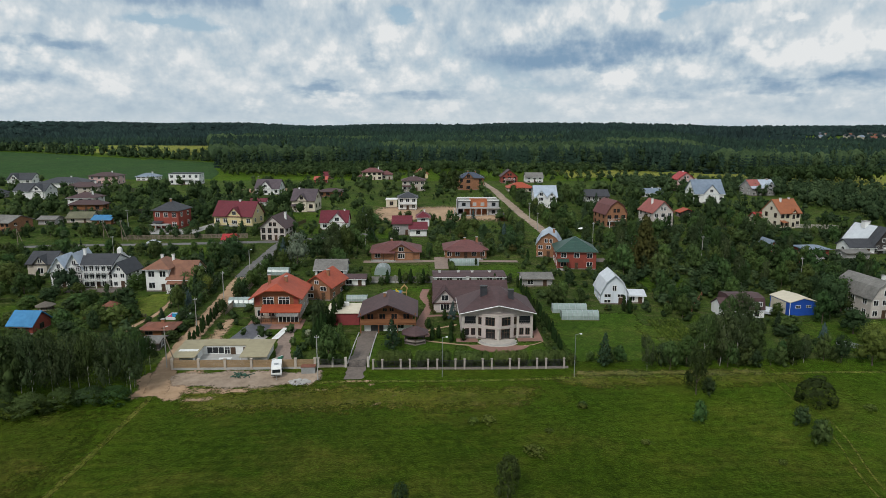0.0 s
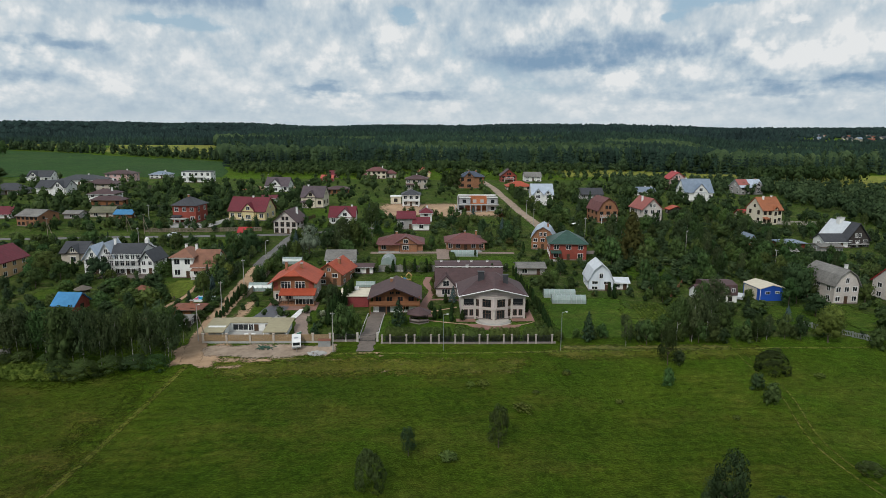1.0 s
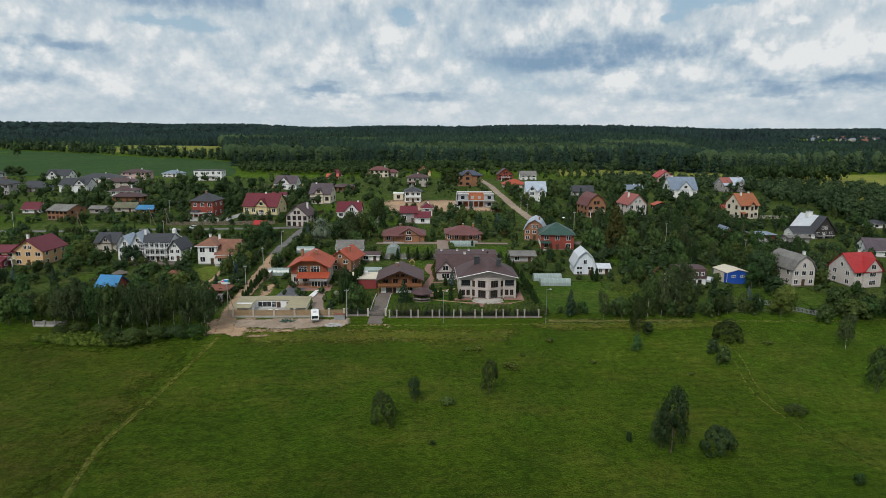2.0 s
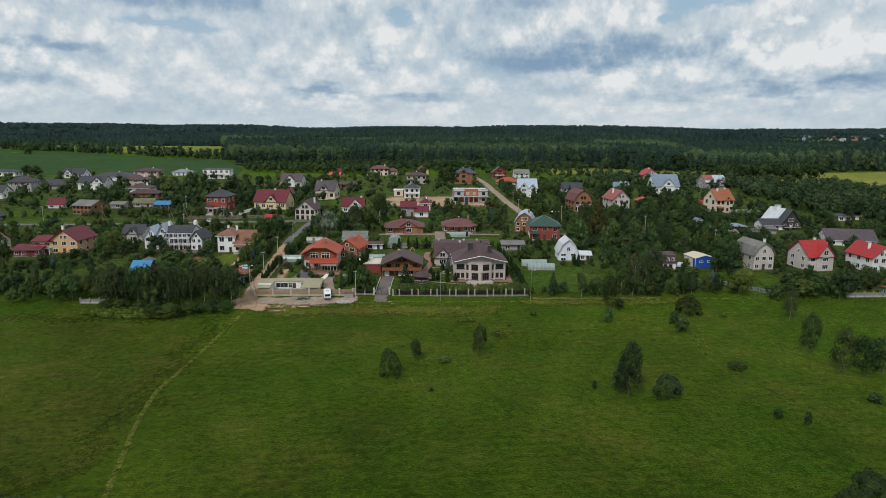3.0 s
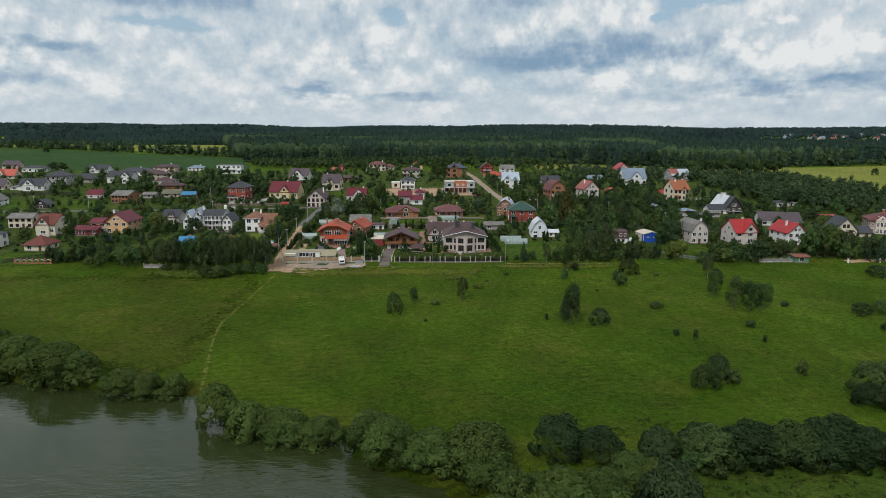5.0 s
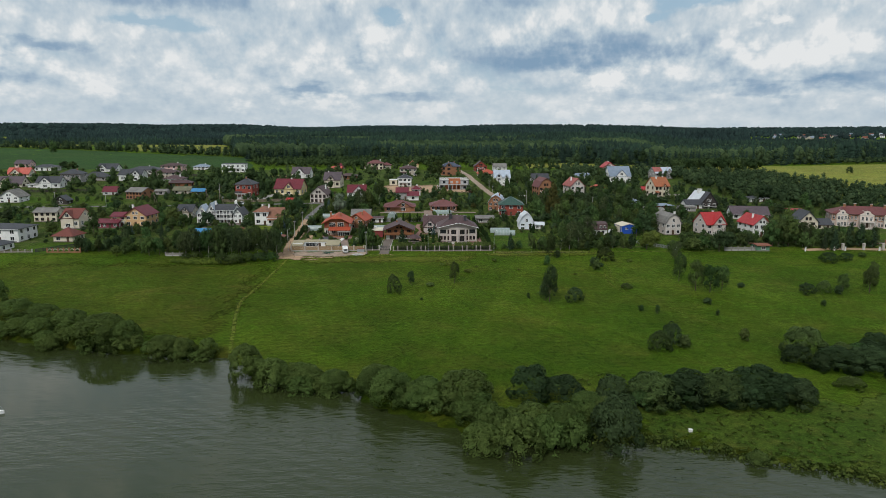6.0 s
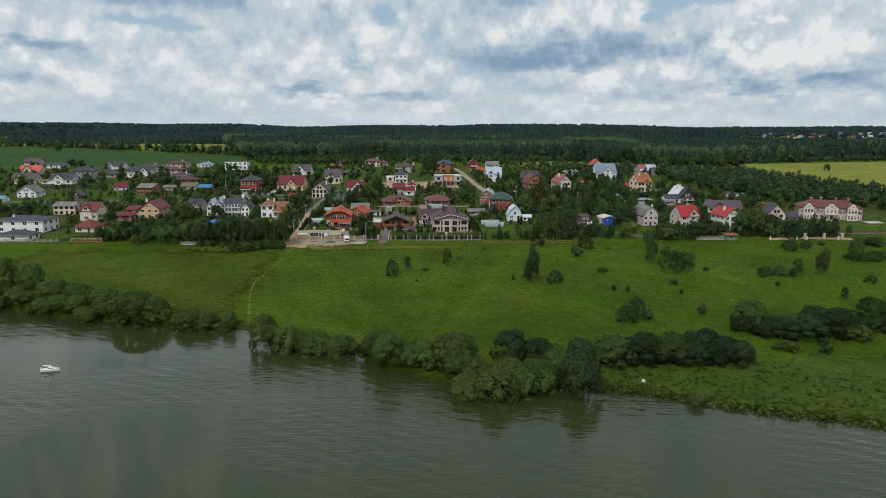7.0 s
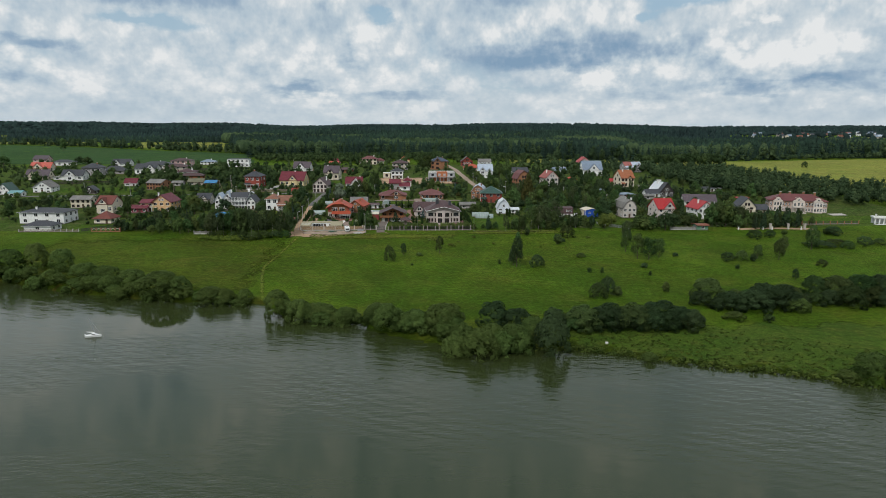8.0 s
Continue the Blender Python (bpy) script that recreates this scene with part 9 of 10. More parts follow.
for i in range(9):
    q = i / 8
    xq = -2.9 + 6.0 * q
    wd = 1.05 * (math.sin(math.pi * (0.28 + 0.72 * q)) ** 0.7 if q < 1 else 0.03)
    sh = 0.75 + 0.25 * q
    n = len(hull.v)
    hull.v += [(xq, -wd, sh), (xq, -wd * 0.75, 0.1), (xq, 0, -0.25), (xq, wd * 0.75, 0.1), (xq, wd, sh)]
    if i:
        hull.f += [(n - 5 + k, n - 4 + k, n + 1 + k, n + k) for k in range(4)] + [(n - 5, n, n + 4, n - 1)]
hull.f += [(0, 1, 2, 3, 4), (44, 43, 42, 41, 40)]
part("hull", hull, white_paint, yacht)
part("cabin", Build().prism([(-0.6, 0.8), (1.6, 0.9), (1.2, 1.3), (-0.5, 1.45)], -0.6, 0.6, "y"), white_paint, yacht)
part("cabin_window", Build().prism([(-0.3, 1.05), (1.0, 1.05), (0.9, 1.22), (-0.3, 1.25)], -0.615, 0.615, "y"), glass, yacht)
part("mast", Build().beam((1.0, 0, 0.8), (-1.2, 0, 7.6), 0.10, 0.07), galvanised, yacht)
part("forestay", Build().beam((3.0, 0, 0.9), (-1.1, 0, 7.3), 0.02, k=3), galvanised, yacht)
boom = part("boom", Build().beam((0.75, 0, 1.55), (-2.4, 0, 1.95), 0.05), galvanised, yacht)
part("furled_sail", Build().beam((0.6, 0, 1.7), (-2.3, 0, 2.08), 0.2, 0.13, 7), white_paint, boom, "white furled sail")
part("outboard", Build().box(-3.2, -2.9, -0.15, 0.15, 0.2, 1.25), white_paint, yacht)

# a white mooring box on the bank
mk = tagged(new("marker_box"), "small white box on the grassy bank", "box")
mk.matrix_basis = pose(45.6, -21.4, gz(45.6, -21.4)) @ Matrix.Diagonal((0.6, 0.6, 0.6, 1))
part("body", Build().box(-0.5, 0.5, -0.4, 0.4, -0.1, 0.8), white_paint, mk)
part("lid", Build().box(-0.55, 0.55, -0.45, 0.45, 0.8, 0.9), white_paint, mk)
umb = tagged(new("garden_parasol"), "white garden parasol on a lawn", "parasol")
umb.matrix_basis = pose(59.8, 239.2, gz(59.8, 239.2))
part("pole", Build().beam((0, 0, -0.1), (0, 0, 2.5), 0.04), galvanised, umb)
part("canopy", Build().tube(0, 0, 2.1, 2.8, 2.0, 0.1, 8), white_paint, umb)

# rows of thujas
for i in range(19):
    q = (i / 18) ** 0.8
    plant("thuja", 26.2 + 2.6 * q + TREES.uniform(-0.3, 0.3), 173 - 44 * q, TREES.uniform(3.4, 4.6) * (1 - 0.3 * q), 1.0, "thuja row beside the villa")
for i in range(9):
    plant("thuja", -22.4 + 0.45 * i + TREES.uniform(-0.2, 0.2), 131 + 2.4 * i, TREES.uniform(4.5, 6.5), 1.8, "thuja row by the timber house")
for i in range(11):
    plant("thuja", -48.2 + TREES.uniform(-0.15, 0.15), 133 + 2.3 * i, TREES.uniform(2.4, 3.6), 1.1, "thuja row along the track")
for px, py, hh in ((5.3, 147.6, 2.6), (8.8, 134.8, 2.8), (6.2, 133.9, 2.8), (3.6, 136.2, 3.0), (2.2, 135.0, 3.2), (6.6, 140.2, 2.6), (-6, 177.2, 4.4), (-3, 177.2, 4.4), (0.4, 177.2, 4.3), (-9.4, 177.2, 4.0), (1.6, 142.5, 2.2), (20.3, 177, 3), (24.5, 146, 3.6), (25, 140, 3.4)):
    plant("thuja", px, py, hh, 1.35, "thujas on the villa lawns")
for i in range(16):
    plant("goldbush", 2.6 + TREES.uniform(-0.4, 0.4), 152 + 1.3 * i, TREES.uniform(0.8, 1.3), TREES.uniform(1.1, 1.7), "clipped shrubs along the garden path")
for i in range(14):
    plant("shrub", 27.3 + TREES.uniform(-0.4, 0.4), 126 + 1.8 * i, TREES.uniform(0.5, 0.9), TREES.uniform(0.9, 1.4), "silvery shrubs by the thuja row")

# ---- single trees and shrubs ----
# lone bushes and young trees on the meadow
plant("meadowbush", -7.7, 67.4, 5.7, 4.6)
plant("youngtree", -2.7, 75.6, 4.8, 3.0)
plant("youngtree", 11.1, 77.7, 7.2, 4.3)
plant("shrub", 3.3, 74.5, 1.3, 3.0)
plant("youngtree", 37.4, 57.7, 11.0, 6.0)
plant("youngtree", 36.5, 59.3, 6.2, 4.9)
plant("meadowbush", 44.7, 57.4, 4.5, 5.6)
plant("shrub", 61.1, 97.2, 3.3, 3.3)
plant("youngtree", 83.9, 78.0, 9.4, 4.9)
plant("youngtree", 84.9, 67.4, 9.5, 5.9)
plant("youngtree", 88.5, 65.5, 8.6, 6.7)
plant("youngtree", 93.0, 67.1, 7.8, 5.5)
plant("shrub", 82.7, 54.4, 1.9, 2.8)
plant("meadowbush", 117.6, 62.8, 3.4, 5.5)
plant("meadowbush", 123.5, 64.3, 3.7, 4.7)
plant("youngtree", 130.4, 65.8, 5.6, 4.3)
plant("youngtree", 137.7, 63.8, 8.2, 5.5)
plant("youngtree", 143.6, 70.5, 8.0, 3.9)
plant("youngtree", 159.3, 78.2, 10.0, 7.2)
plant("meadowbush", 55.7, 19.7, 4.6, 5.8)
plant("meadowbush", 59.3, 21.7, 6.0, 5.2)
plant("shrub", 61.8, 20.3, 3.5, 3.4)
plant("shrub", 61.2, 48.4, 2.0, 1.6)
plant("youngtree", 64.7, 45.4, 2.8, 1.7)
plant("shrub", 78.7, 24.9, 3.3, 2.8)
plant("youngtree", 127.3, 36.0, 4.2, 2.8)
plant("shrub", 115.1, 50.9, 2.0, 1.8)
plant("shrub", 127.1, 62.5, 3.0, 2.9)
plant("meadowbush", 64.0, 69.8, 1.7, 3.8)
plant("shrub", 100.6, 70.3, 1.5, 2.8)
plant("meadowbush", 148.0, 53.6, 2.5, 4.5)
plant("meadowbush", 176.1, 80.5, 3.2, 5.5)
plant("meadowbush", 187.1, 86.0, 3.8, 6.5)
plant("meadowbush", 193.1, 85.8, 2.8, 5.6)
plant("shrub", 31.8, 61.0, 1.9, 1.2)
plant("shrub", 80.9, 44.0, 2.0, 1.2)
plant("shrub", 0.4, 60.6, 0.8, 1.0)
plant("meadowbush", 186.1, 105.3, 4.0, 7.5)
# low scrub by the far gate
plant("meadowbush", 147.6, 99.8, 3.9, 6.3)
plant("meadowbush", 155.5, 101.8, 3.0, 4.9)
plant("shrub", 164.6, 106.0, 2.0, 3.0)
plant("meadowbush", 166.9, 84.7, 2.3, 11.5)
plant("meadowbush", 176.6, 88.4, 1.9, 9.4)
# willow scrub along the water
plant("willow", -143.2, 57.1, 7.8, 11.5)
plant("willow", -135.7, 56.7, 8.2, 10.5)
plant("willow", -128.4, 59.8, 9.5, 9.7)
plant("willow", -119.0, 57.7, 7.9, 8.1)
plant("willow", -108.0, 49.0, 5.0, 9.3)
plant("willow", -98.2, 43.9, 5.2, 9.1)
plant("willow", -88.1, 37.5, 5.8, 9.8)
plant("willow", -76.3, 28.7, 7.4, 12.9)
plant("willow", -70.5, 27.7, 6.0, 7.7)
plant("willow", -60.0, 22.7, 5.5, 8.4)
plant("willow", -55.1, 21.2, 4.1, 6.0)
plant("willow", -50.1, 21.0, 2.4, 5.0)
plant("willow", -37.7, 8.7, 7.7, 7.8)
plant("willow", -31.1, 4.0, 7.6, 8.4)
plant("willow", -24.7, 1.1, 5.6, 7.5)
plant("willow", -19.3, -0.7, 3.4, 6.0)
plant("willow", -7.2, -8.1, 6.9, 8.1)
plant("willow", -1.9, -9.3, 3.9, 6.6)
plant("willow", 2.8, -8.6, 3.3, 6.3)
plant("willow", 7.1, -10.4, 7.7, 10.7)
plant("willow", 8.8, -24.5, 7.6, 8.7)
plant("willow", 14.5, -26.3, 8.9, 9.4)
plant("willow", 20.3, -25.1, 7.1, 6.0)
plant("willow", 24.8, -23.8, 6.6, 5.8)
plant("shrubdark", 20.3, -6.4, 6.7, 8.8)
plant("shrubdark", 26.1, -8.6, 5.4, 8.7)
plant("shrubdark", 31.8, -24.1, 10.2, 9.6)
plant("shrubdark", 42.4, -11.2, 6.3, 9.5)
plant("shrubdark", 49.2, -10.6, 6.6, 9.6)
plant("shrubdark", 55.7, -11.0, 6.6, 10.2)
plant("shrubdark", 63.0, -9.5, 7.0, 10.3)
plant("shrubdark", 67.7, -10.6, 6.0, 8.2)
plant("willow", 72.2, -9.0, 4.0, 6.8)
plant("shrubdark", 86.2, 12.9, 7.2, 9.3)
plant("shrubdark", 89.5, 5.8, 5.0, 9.7)
plant("shrubdark", 94.8, 3.3, 5.9, 10.5)
plant("shrubdark", 104.4, 6.2, 6.7, 11.3)
plant("willow", 107.9, 2.6, 4.0, 7.0)
plant("shrubdark", 121.2, 16.2, 6.7, 9.6)
plant("shrubdark", 125.7, 12.3, 7.6, 11.1)
plant("shrubdark", 132.5, 12.0, 8.0, 11.1)
plant("shrubdark", 138.6, 11.7, 8.3, 10.1)
plant("willow", 52.5, -31.2, 3.2, 4.3)
plant("willow", 86.3, -3.7, 2.2, 5.5)
plant("shrub", 94.4, -6.2, 2.2, 3.3)
plant("willow", 95.2, -44.9, 5.5, 8.3)
plant("willow", 89.0, -45.8, 2.0, 4.7)
plant("willow", 35.1, -28.1, 2.4, 5.2)
plant("willow", 40.1, -29.1, 2.2, 5.7)
plant("willow", 45.7, -30.1, 1.9, 4.6)
# birches and bushes at the foot of the gardens
plant("meadowbush", -68.5, 103.5, 3.6, 5.6)
plant("broad", -69.8, 107.5, 12.0, 6.7)
plant("birch", -66.3, 108.1, 12.1, 5.8)
plant("birch", -63.4, 108.9, 11.2, 4.9)
plant("birch", -61.4, 110.5, 11.3, 5.9)
plant("birch", -57.9, 110.4, 11.8, 4.9)
plant("birch", -54.5, 110.4, 11.3, 5.4)
plant("birch", -52.3, 112.1, 11.7, 5.0)
plant("birch", -52.1, 117.2, 9.8, 4.2)
plant("meadowbush", -64.6, 103.5, 3.4, 6.5)
plant("meadowbush", -60.4, 105.9, 3.2, 5.7)
plant("meadowbush", -56.4, 107.2, 3.0, 5.8)
plant("meadowbush", -52.4, 107.8, 2.8, 5.8)
plant("broad", -79.4, 125.6, 6.9, 6.7)
plant("broad", -73.9, 125.5, 6.9, 5.5)
plant("broad", -67.4, 121.3, 6.7, 5.4)
plant("broad", -64.5, 125.3, 5.8, 5.6)
plant("broad", -59.0, 125.2, 6.4, 5.6)
plant("broad", -112.2, 122.2, 6.7, 5.1)
plant("broad", -106.5, 115.5, 5.8, 4.2)
plant("broad", -109.6, 114.7, 4.3, 4.2)
plant("broad", -98.1, 115.3, 7.2, 5.7)
plant("broad", -94.8, 116.5, 6.5, 5.0)
plant("broad", -92.8, 119.2, 5.9, 4.3)
plant("broad", -100.1, 116.6, 4.4, 3.6)
plant("birch", -84.2, 119.0, 7.3, 4.3)
plant("birch", -81.3, 119.0, 6.6, 4.3)
plant("birch", -89.5, 121.8, 8.2, 5.1)
plant("birch", -75.4, 116.2, 7.3, 4.3)
plant("birch", -70.1, 114.8, 7.9, 4.3)
plant("birch", -65.8, 114.7, 7.2, 4.3)
plant("birch", -61.3, 113.3, 7.2, 4.2)
plant("birch", -55.7, 113.2, 7.9, 4.2)
plant("birch", -51.4, 113.1, 8.6, 4.2)
plant("birch", -51.8, 121.2, 6.7, 3.7)
# trees of the nearest gardens
plant("spruce", -6.0, 130.4, 6.7, 4.9)
plant("bluespruce", 7.1, 147.9, 4.8, 2.9)
plant("spruce", 35.5, 121.1, 7.0, 4.0)
plant("birch", 43.1, 118.4, 7.2, 3.2)
plant("youngtree", 48.6, 108.6, 9.2, 4.6)
plant("shrub", 50.9, 108.8, 3.1, 2.9)
plant("broad", 47.7, 118.9, 6.1, 3.7)
plant("broad", 51.4, 120.1, 6.7, 4.3)
plant("birch", 54.9, 120.7, 10.6, 4.9)
plant("birch", 58.2, 120.6, 11.2, 5.9)
plant("birch", 61.7, 121.2, 10.7, 5.4)
plant("broad", 66.0, 123.2, 8.0, 5.0)
plant("broad", 59.5, 120.0, 5.6, 4.3)
plant("bluespruce", 86.4, 133.1, 4.3, 2.7)
plant("spruce", 80.4, 140.9, 4.2, 2.4)
plant("shrub", 79.0, 135.7, 2.5, 5.1)
plant("willowtree", 88.3, 120.0, 7.3, 7.0)
plant("meadowbush", 67.3, 103.8, 5.0, 6.6)
plant("shrub", 45.1, 98.4, 3.8, 2.7)
plant("shrub", 63.4, 95.9, 1.6, 2.6)
plant("thuja", 49.0, 152.9, 4.1, 1.5)
plant("thuja", 49.9, 151.3, 4.2, 1.6)
plant("thuja", 61.5, 153.7, 4.2, 1.3)
plant("thuja", 62.9, 154.3, 4.2, 1.2)
plant("goldbush", 59.4, 152.3, 3.1, 1.6)
plant("goldbush", 45.1, 153.4, 1.4, 2.0)
plant("shrub", 27.3, 104.2, 0.9, 1.7)
plant("shrub", 60.4, 90.8, 4.4, 3.6)
plant("goldfir", 66.9, 191.4, 17.1, 11.3)
plant("pine", -94.4, 171.9, 6.1, 3.8)
plant("pine", -93.5, 175.6, 5.7, 3.3)
plant("thuja", -60.5, 175.0, 6.2, 3.3)
plant("spruce", -62.0, 169.5, 5.0, 3.2)
plant("spruce", -63.4, 189.1, 6.7, 3.6)
plant("willowtree", -56.1, 169.4, 5.0, 3.8)
plant("bluespruce", -56.6, 156.2, 3.1, 2.0)
plant("spruce", -60.0, 149.0, 3.0, 1.9)
plant("silverwillow", -37.3, 195.0, 11.0, 7.2)
plant("broad", -32.2, 200.7, 8.8, 6.8)
plant("birch", -27.8, 200.6, 11.9, 7.4)
plant("broad", -24.0, 205.4, 10.9, 7.0)
plant("birch", -19.0, 221.3, 13.7, 7.5)
plant("broad", -20.7, 210.4, 8.5, 5.8)
plant("broad", 15.2, 232.9, 8.0, 5.0)
plant("broad", 16.4, 344.1, 12.5, 10.5)
plant("broad", 12.6, 370.9, 9.0, 6.8)
plant("broad", 72.8, 303.7, 10.8, 7.8)
plant("broad", 69.0, 313.6, 9.1, 7.1)
plant("broad", 45.9, 297.9, 8.6, 8.6)
plant("broad", -18.0, 121.9, 8.6, 5.4)
plant("broad", -15.3, 124.2, 5.7, 3.5)
plant("broad", -22.3, 139.5, 8.0, 4.4)
plant("spruce", -24.5, 125.7, 3.1, 2.5)
plant("thuja", 16.5, 195.6, 2.3, 1.1)
plant("broad", 115.1, 116.2, 8.8, 7.9)
plant("shrub", 106.6, 119.4, 4.9, 8.8)
plant("shrub", 106.3, 125.6, 5.9, 7.4)
plant("birch", 91.4, 99.0, 8.2, 4.0)
plant("shrub", 97.1, 116.5, 4.8, 4.7)
plant("broad", 110.2, 119.3, 5.7, 6.4)
plant("broad", 120.3, 119.1, 7.3, 6.4)
plant("broad", 128.0, 125.3, 5.0, 5.8)
plant("broad", 133.2, 128.5, 5.1, 5.0)
plant("broad", 96.4, 147.0, 10.9, 7.2)
plant("broad", 92.2, 143.2, 8.0, 5.3)
plant("broad", 140.9, 128.3, 10.2, 7.5)
plant("broad", 143.0, 125.0, 11.7, 9.1)
plant("broad", 147.2, 124.9, 12.5, 9.1)
plant("broad", 152.5, 126.5, 9.3, 7.5)
plant("spruce", 158.1, 119.0, 5.8, 3.8)
plant("spruce", 160.7, 116.7, 8.6, 4.7)
plant("spruce", 170.4, 123.4, 8.8, 4.8)
plant("spruce", 175.3, 123.2, 9.7, 5.8)
plant("spruce", 178.9, 120.8, 8.7, 4.8)
plant("shrubdark", 337.3, 370.6, 4.9, 5.3)
plant("shrub", 185.5, 105.1, 3.7, 6.4)
plant("broad", -371.6, 583.4, 13.8, 8.3)
plant("broad", -279.2, 418.2, 7.2, 8.1)
plant("broad", -268.9, 411.0, 7.1, 11.2)
plant("broad", -328.3, 395.1, 9.2, 12.4)
# lower growth filling the bank
plant("willow", -138.0, 56.1, 3.2, 4.5)
plant("willow", -134.1, 52.5, 2.2, 3.4)
plant("willow", -131.8, 51.6, 5.0, 6.7)
plant("willow", -127.6, 49.7, 4.0, 4.7)
plant("willow", -124.9, 49.2, 3.7, 5.4)
plant("willow", -121.8, 45.1, 4.3, 6.0)
plant("willow", -119.5, 43.6, 4.6, 6.2)
plant("willow", -115.6, 43.7, 4.2, 6.6)
plant("willow", -113.1, 42.0, 3.4, 5.4)
plant("willow", -109.1, 38.3, 2.6, 3.1)
plant("willow", -105.9, 37.8, 4.0, 4.9)
plant("willow", -103.7, 36.8, 3.2, 4.4)
plant("willow", -100.5, 36.8, 4.1, 6.4)
plant("willow", -96.9, 35.5, 4.1, 4.8)
plant("willow", -93.8, 34.1, 4.7, 6.6)
plant("willow", -91.0, 30.8, 4.5, 6.3)
plant("willow", -88.8, 29.7, 4.6, 7.3)
plant("willow", -86.2, 31.0, 3.3, 3.9)
plant("willow", -82.7, 29.9, 4.6, 5.2)
plant("willow", -79.0, 26.8, 4.2, 5.3)
plant("willow", -75.4, 28.3, 3.6, 5.8)
plant("willow", -73.4, 25.3, 3.9, 4.3)
plant("willow", -70.6, 25.3, 3.9, 4.6)
plant("willow", -67.8, 25.8, 3.1, 4.9)
plant("willow", -63.1, 23.4, 3.5, 4.7)
plant("willow", -60.5, 23.6, 3.8, 5.3)
plant("willow", -56.9, 22.7, 3.4, 5.0)
plant("willow", -55.2, 21.9, 4.9, 6.7)
plant("willow", -51.5, 20.5, 3.4, 4.7)
plant("willow", -49.5, 21.8, 4.0, 4.5)
plant("willow", -35.5, 7.7, 4.2, 5.4)
plant("willow", -33.8, 7.8, 2.6, 2.9)
plant("willow", -32.3, 7.8, 3.1, 4.2)
plant("willow", -30.9, 5.7, 3.4, 4.3)
plant("willow", -29.9, 6.0, 3.3, 4.2)
plant("willow", -27.5, 3.6, 3.9, 5.8)
plant("willow", -26.9, 3.9, 4.5, 5.5)
plant("willow", -25.6, 4.0, 4.2, 4.9)
plant("willow", -23.8, 3.0, 4.6, 6.0)
plant("willow", -21.2, 1.6, 3.3, 4.8)
plant("willow", -19.6, 1.8, 3.1, 3.6)
plant("willow", -18.8, 0.8, 4.5, 6.9)
plant("willow", -17.9, 0.7, 4.5, 6.4)
plant("willow", -15.2, -0.1, 2.8, 3.5)
plant("willow", -11.6, -2.9, 3.5, 4.6)
plant("willow", -10.7, -2.6, 5.3, 6.2)
plant("willow", -9.9, -0.2, 5.1, 8.2)
plant("willow", -7.4, -1.7, 5.3, 6.4)
plant("willow", -5.2, -3.7, 4.5, 6.1)
plant("willow", -4.5, -6.9, 3.2, 3.6)
plant("willow", -2.3, -8.5, 4.9, 5.5)
plant("willow", -0.0, -7.7, 5.3, 8.2)
plant("willow", 1.6, -9.3, 2.5, 3.7)
plant("willow", 1.8, -10.9, 4.5, 6.1)
plant("willow", 3.9, -8.7, 4.3, 5.5)
plant("willow", 5.2, -10.0, 3.9, 5.9)
plant("willow", 7.0, -14.7, 4.1, 6.2)
plant("willow", 8.3, -12.2, 5.3, 7.9)
plant("willow", 11.2, -18.4, 4.4, 6.7)
plant("willow", 11.3, -17.0, 3.3, 4.5)
plant("willow", 10.7, -19.5, 5.2, 5.7)
plant("willow", 11.6, -22.5, 2.9, 3.3)
plant("willow", 15.1, -16.3, 2.8, 3.8)
plant("willow", 15.4, -20.9, 3.7, 5.3)
plant("willow", 17.6, -20.6, 3.2, 4.0)
plant("willow", 18.3, -19.0, 5.0, 6.5)
plant("willow", 19.8, -22.2, 3.8, 5.3)
plant("willow", 22.9, -20.5, 5.3, 7.5)
plant("willow", 23.8, -20.6, 4.2, 6.1)
plant("willow", 25.4, -17.9, 4.1, 5.0)
plant("willow", 27.3, -18.0, 2.8, 3.6)
plant("willow", 28.7, -16.4, 5.8, 7.4)
plant("willow", 31.3, -17.2, 3.4, 4.6)
plant("willow", 31.4, -17.1, 4.8, 7.4)
plant("shrubdark", 35.6, -9.2, 5.3, 7.4)
plant("shrubdark", 36.4, -9.6, 3.5, 4.1)
plant("shrubdark", 39.8, -12.3, 3.7, 4.3)
plant("shrubdark", 42.1, -11.6, 3.6, 5.4)
plant("shrubdark", 42.7, -8.3, 5.2, 7.9)
plant("shrubdark", 46.5, -9.6, 5.5, 6.1)
plant("shrubdark", 48.3, -9.9, 5.3, 6.1)
plant("shrubdark", 50.3, -7.8, 3.7, 4.6)
plant("shrubdark", 52.1, -8.4, 4.1, 4.9)
plant("shrubdark", 53.6, -9.4, 5.4, 7.0)
plant("shrubdark", 55.9, -10.5, 4.4, 5.7)
plant("shrubdark", 57.4, -10.0, 5.9, 7.8)
plant("shrubdark", 60.9, -11.7, 5.2, 7.7)
plant("shrubdark", 62.8, -9.9, 4.7, 6.7)
plant("shrubdark", 65.4, -11.8, 3.7, 5.5)
plant("shrubdark", 67.6, -9.9, 4.6, 6.7)
plant("shrubdark", 68.2, -11.2, 4.0, 5.6)
plant("shrubdark", 70.6, -11.3, 5.2, 8.2)
plant("shrubdark", 82.8, 9.4, 4.4, 6.8)
plant("shrubdark", 85.8, 5.5, 3.8, 4.2)
plant("shrubdark", 88.0, 6.7, 3.6, 4.6)
plant("shrubdark", 90.1, 10.2, 3.5, 5.6)
plant("shrubdark", 92.8, 8.8, 4.6, 7.0)
plant("shrubdark", 95.9, 8.5, 4.7, 6.8)
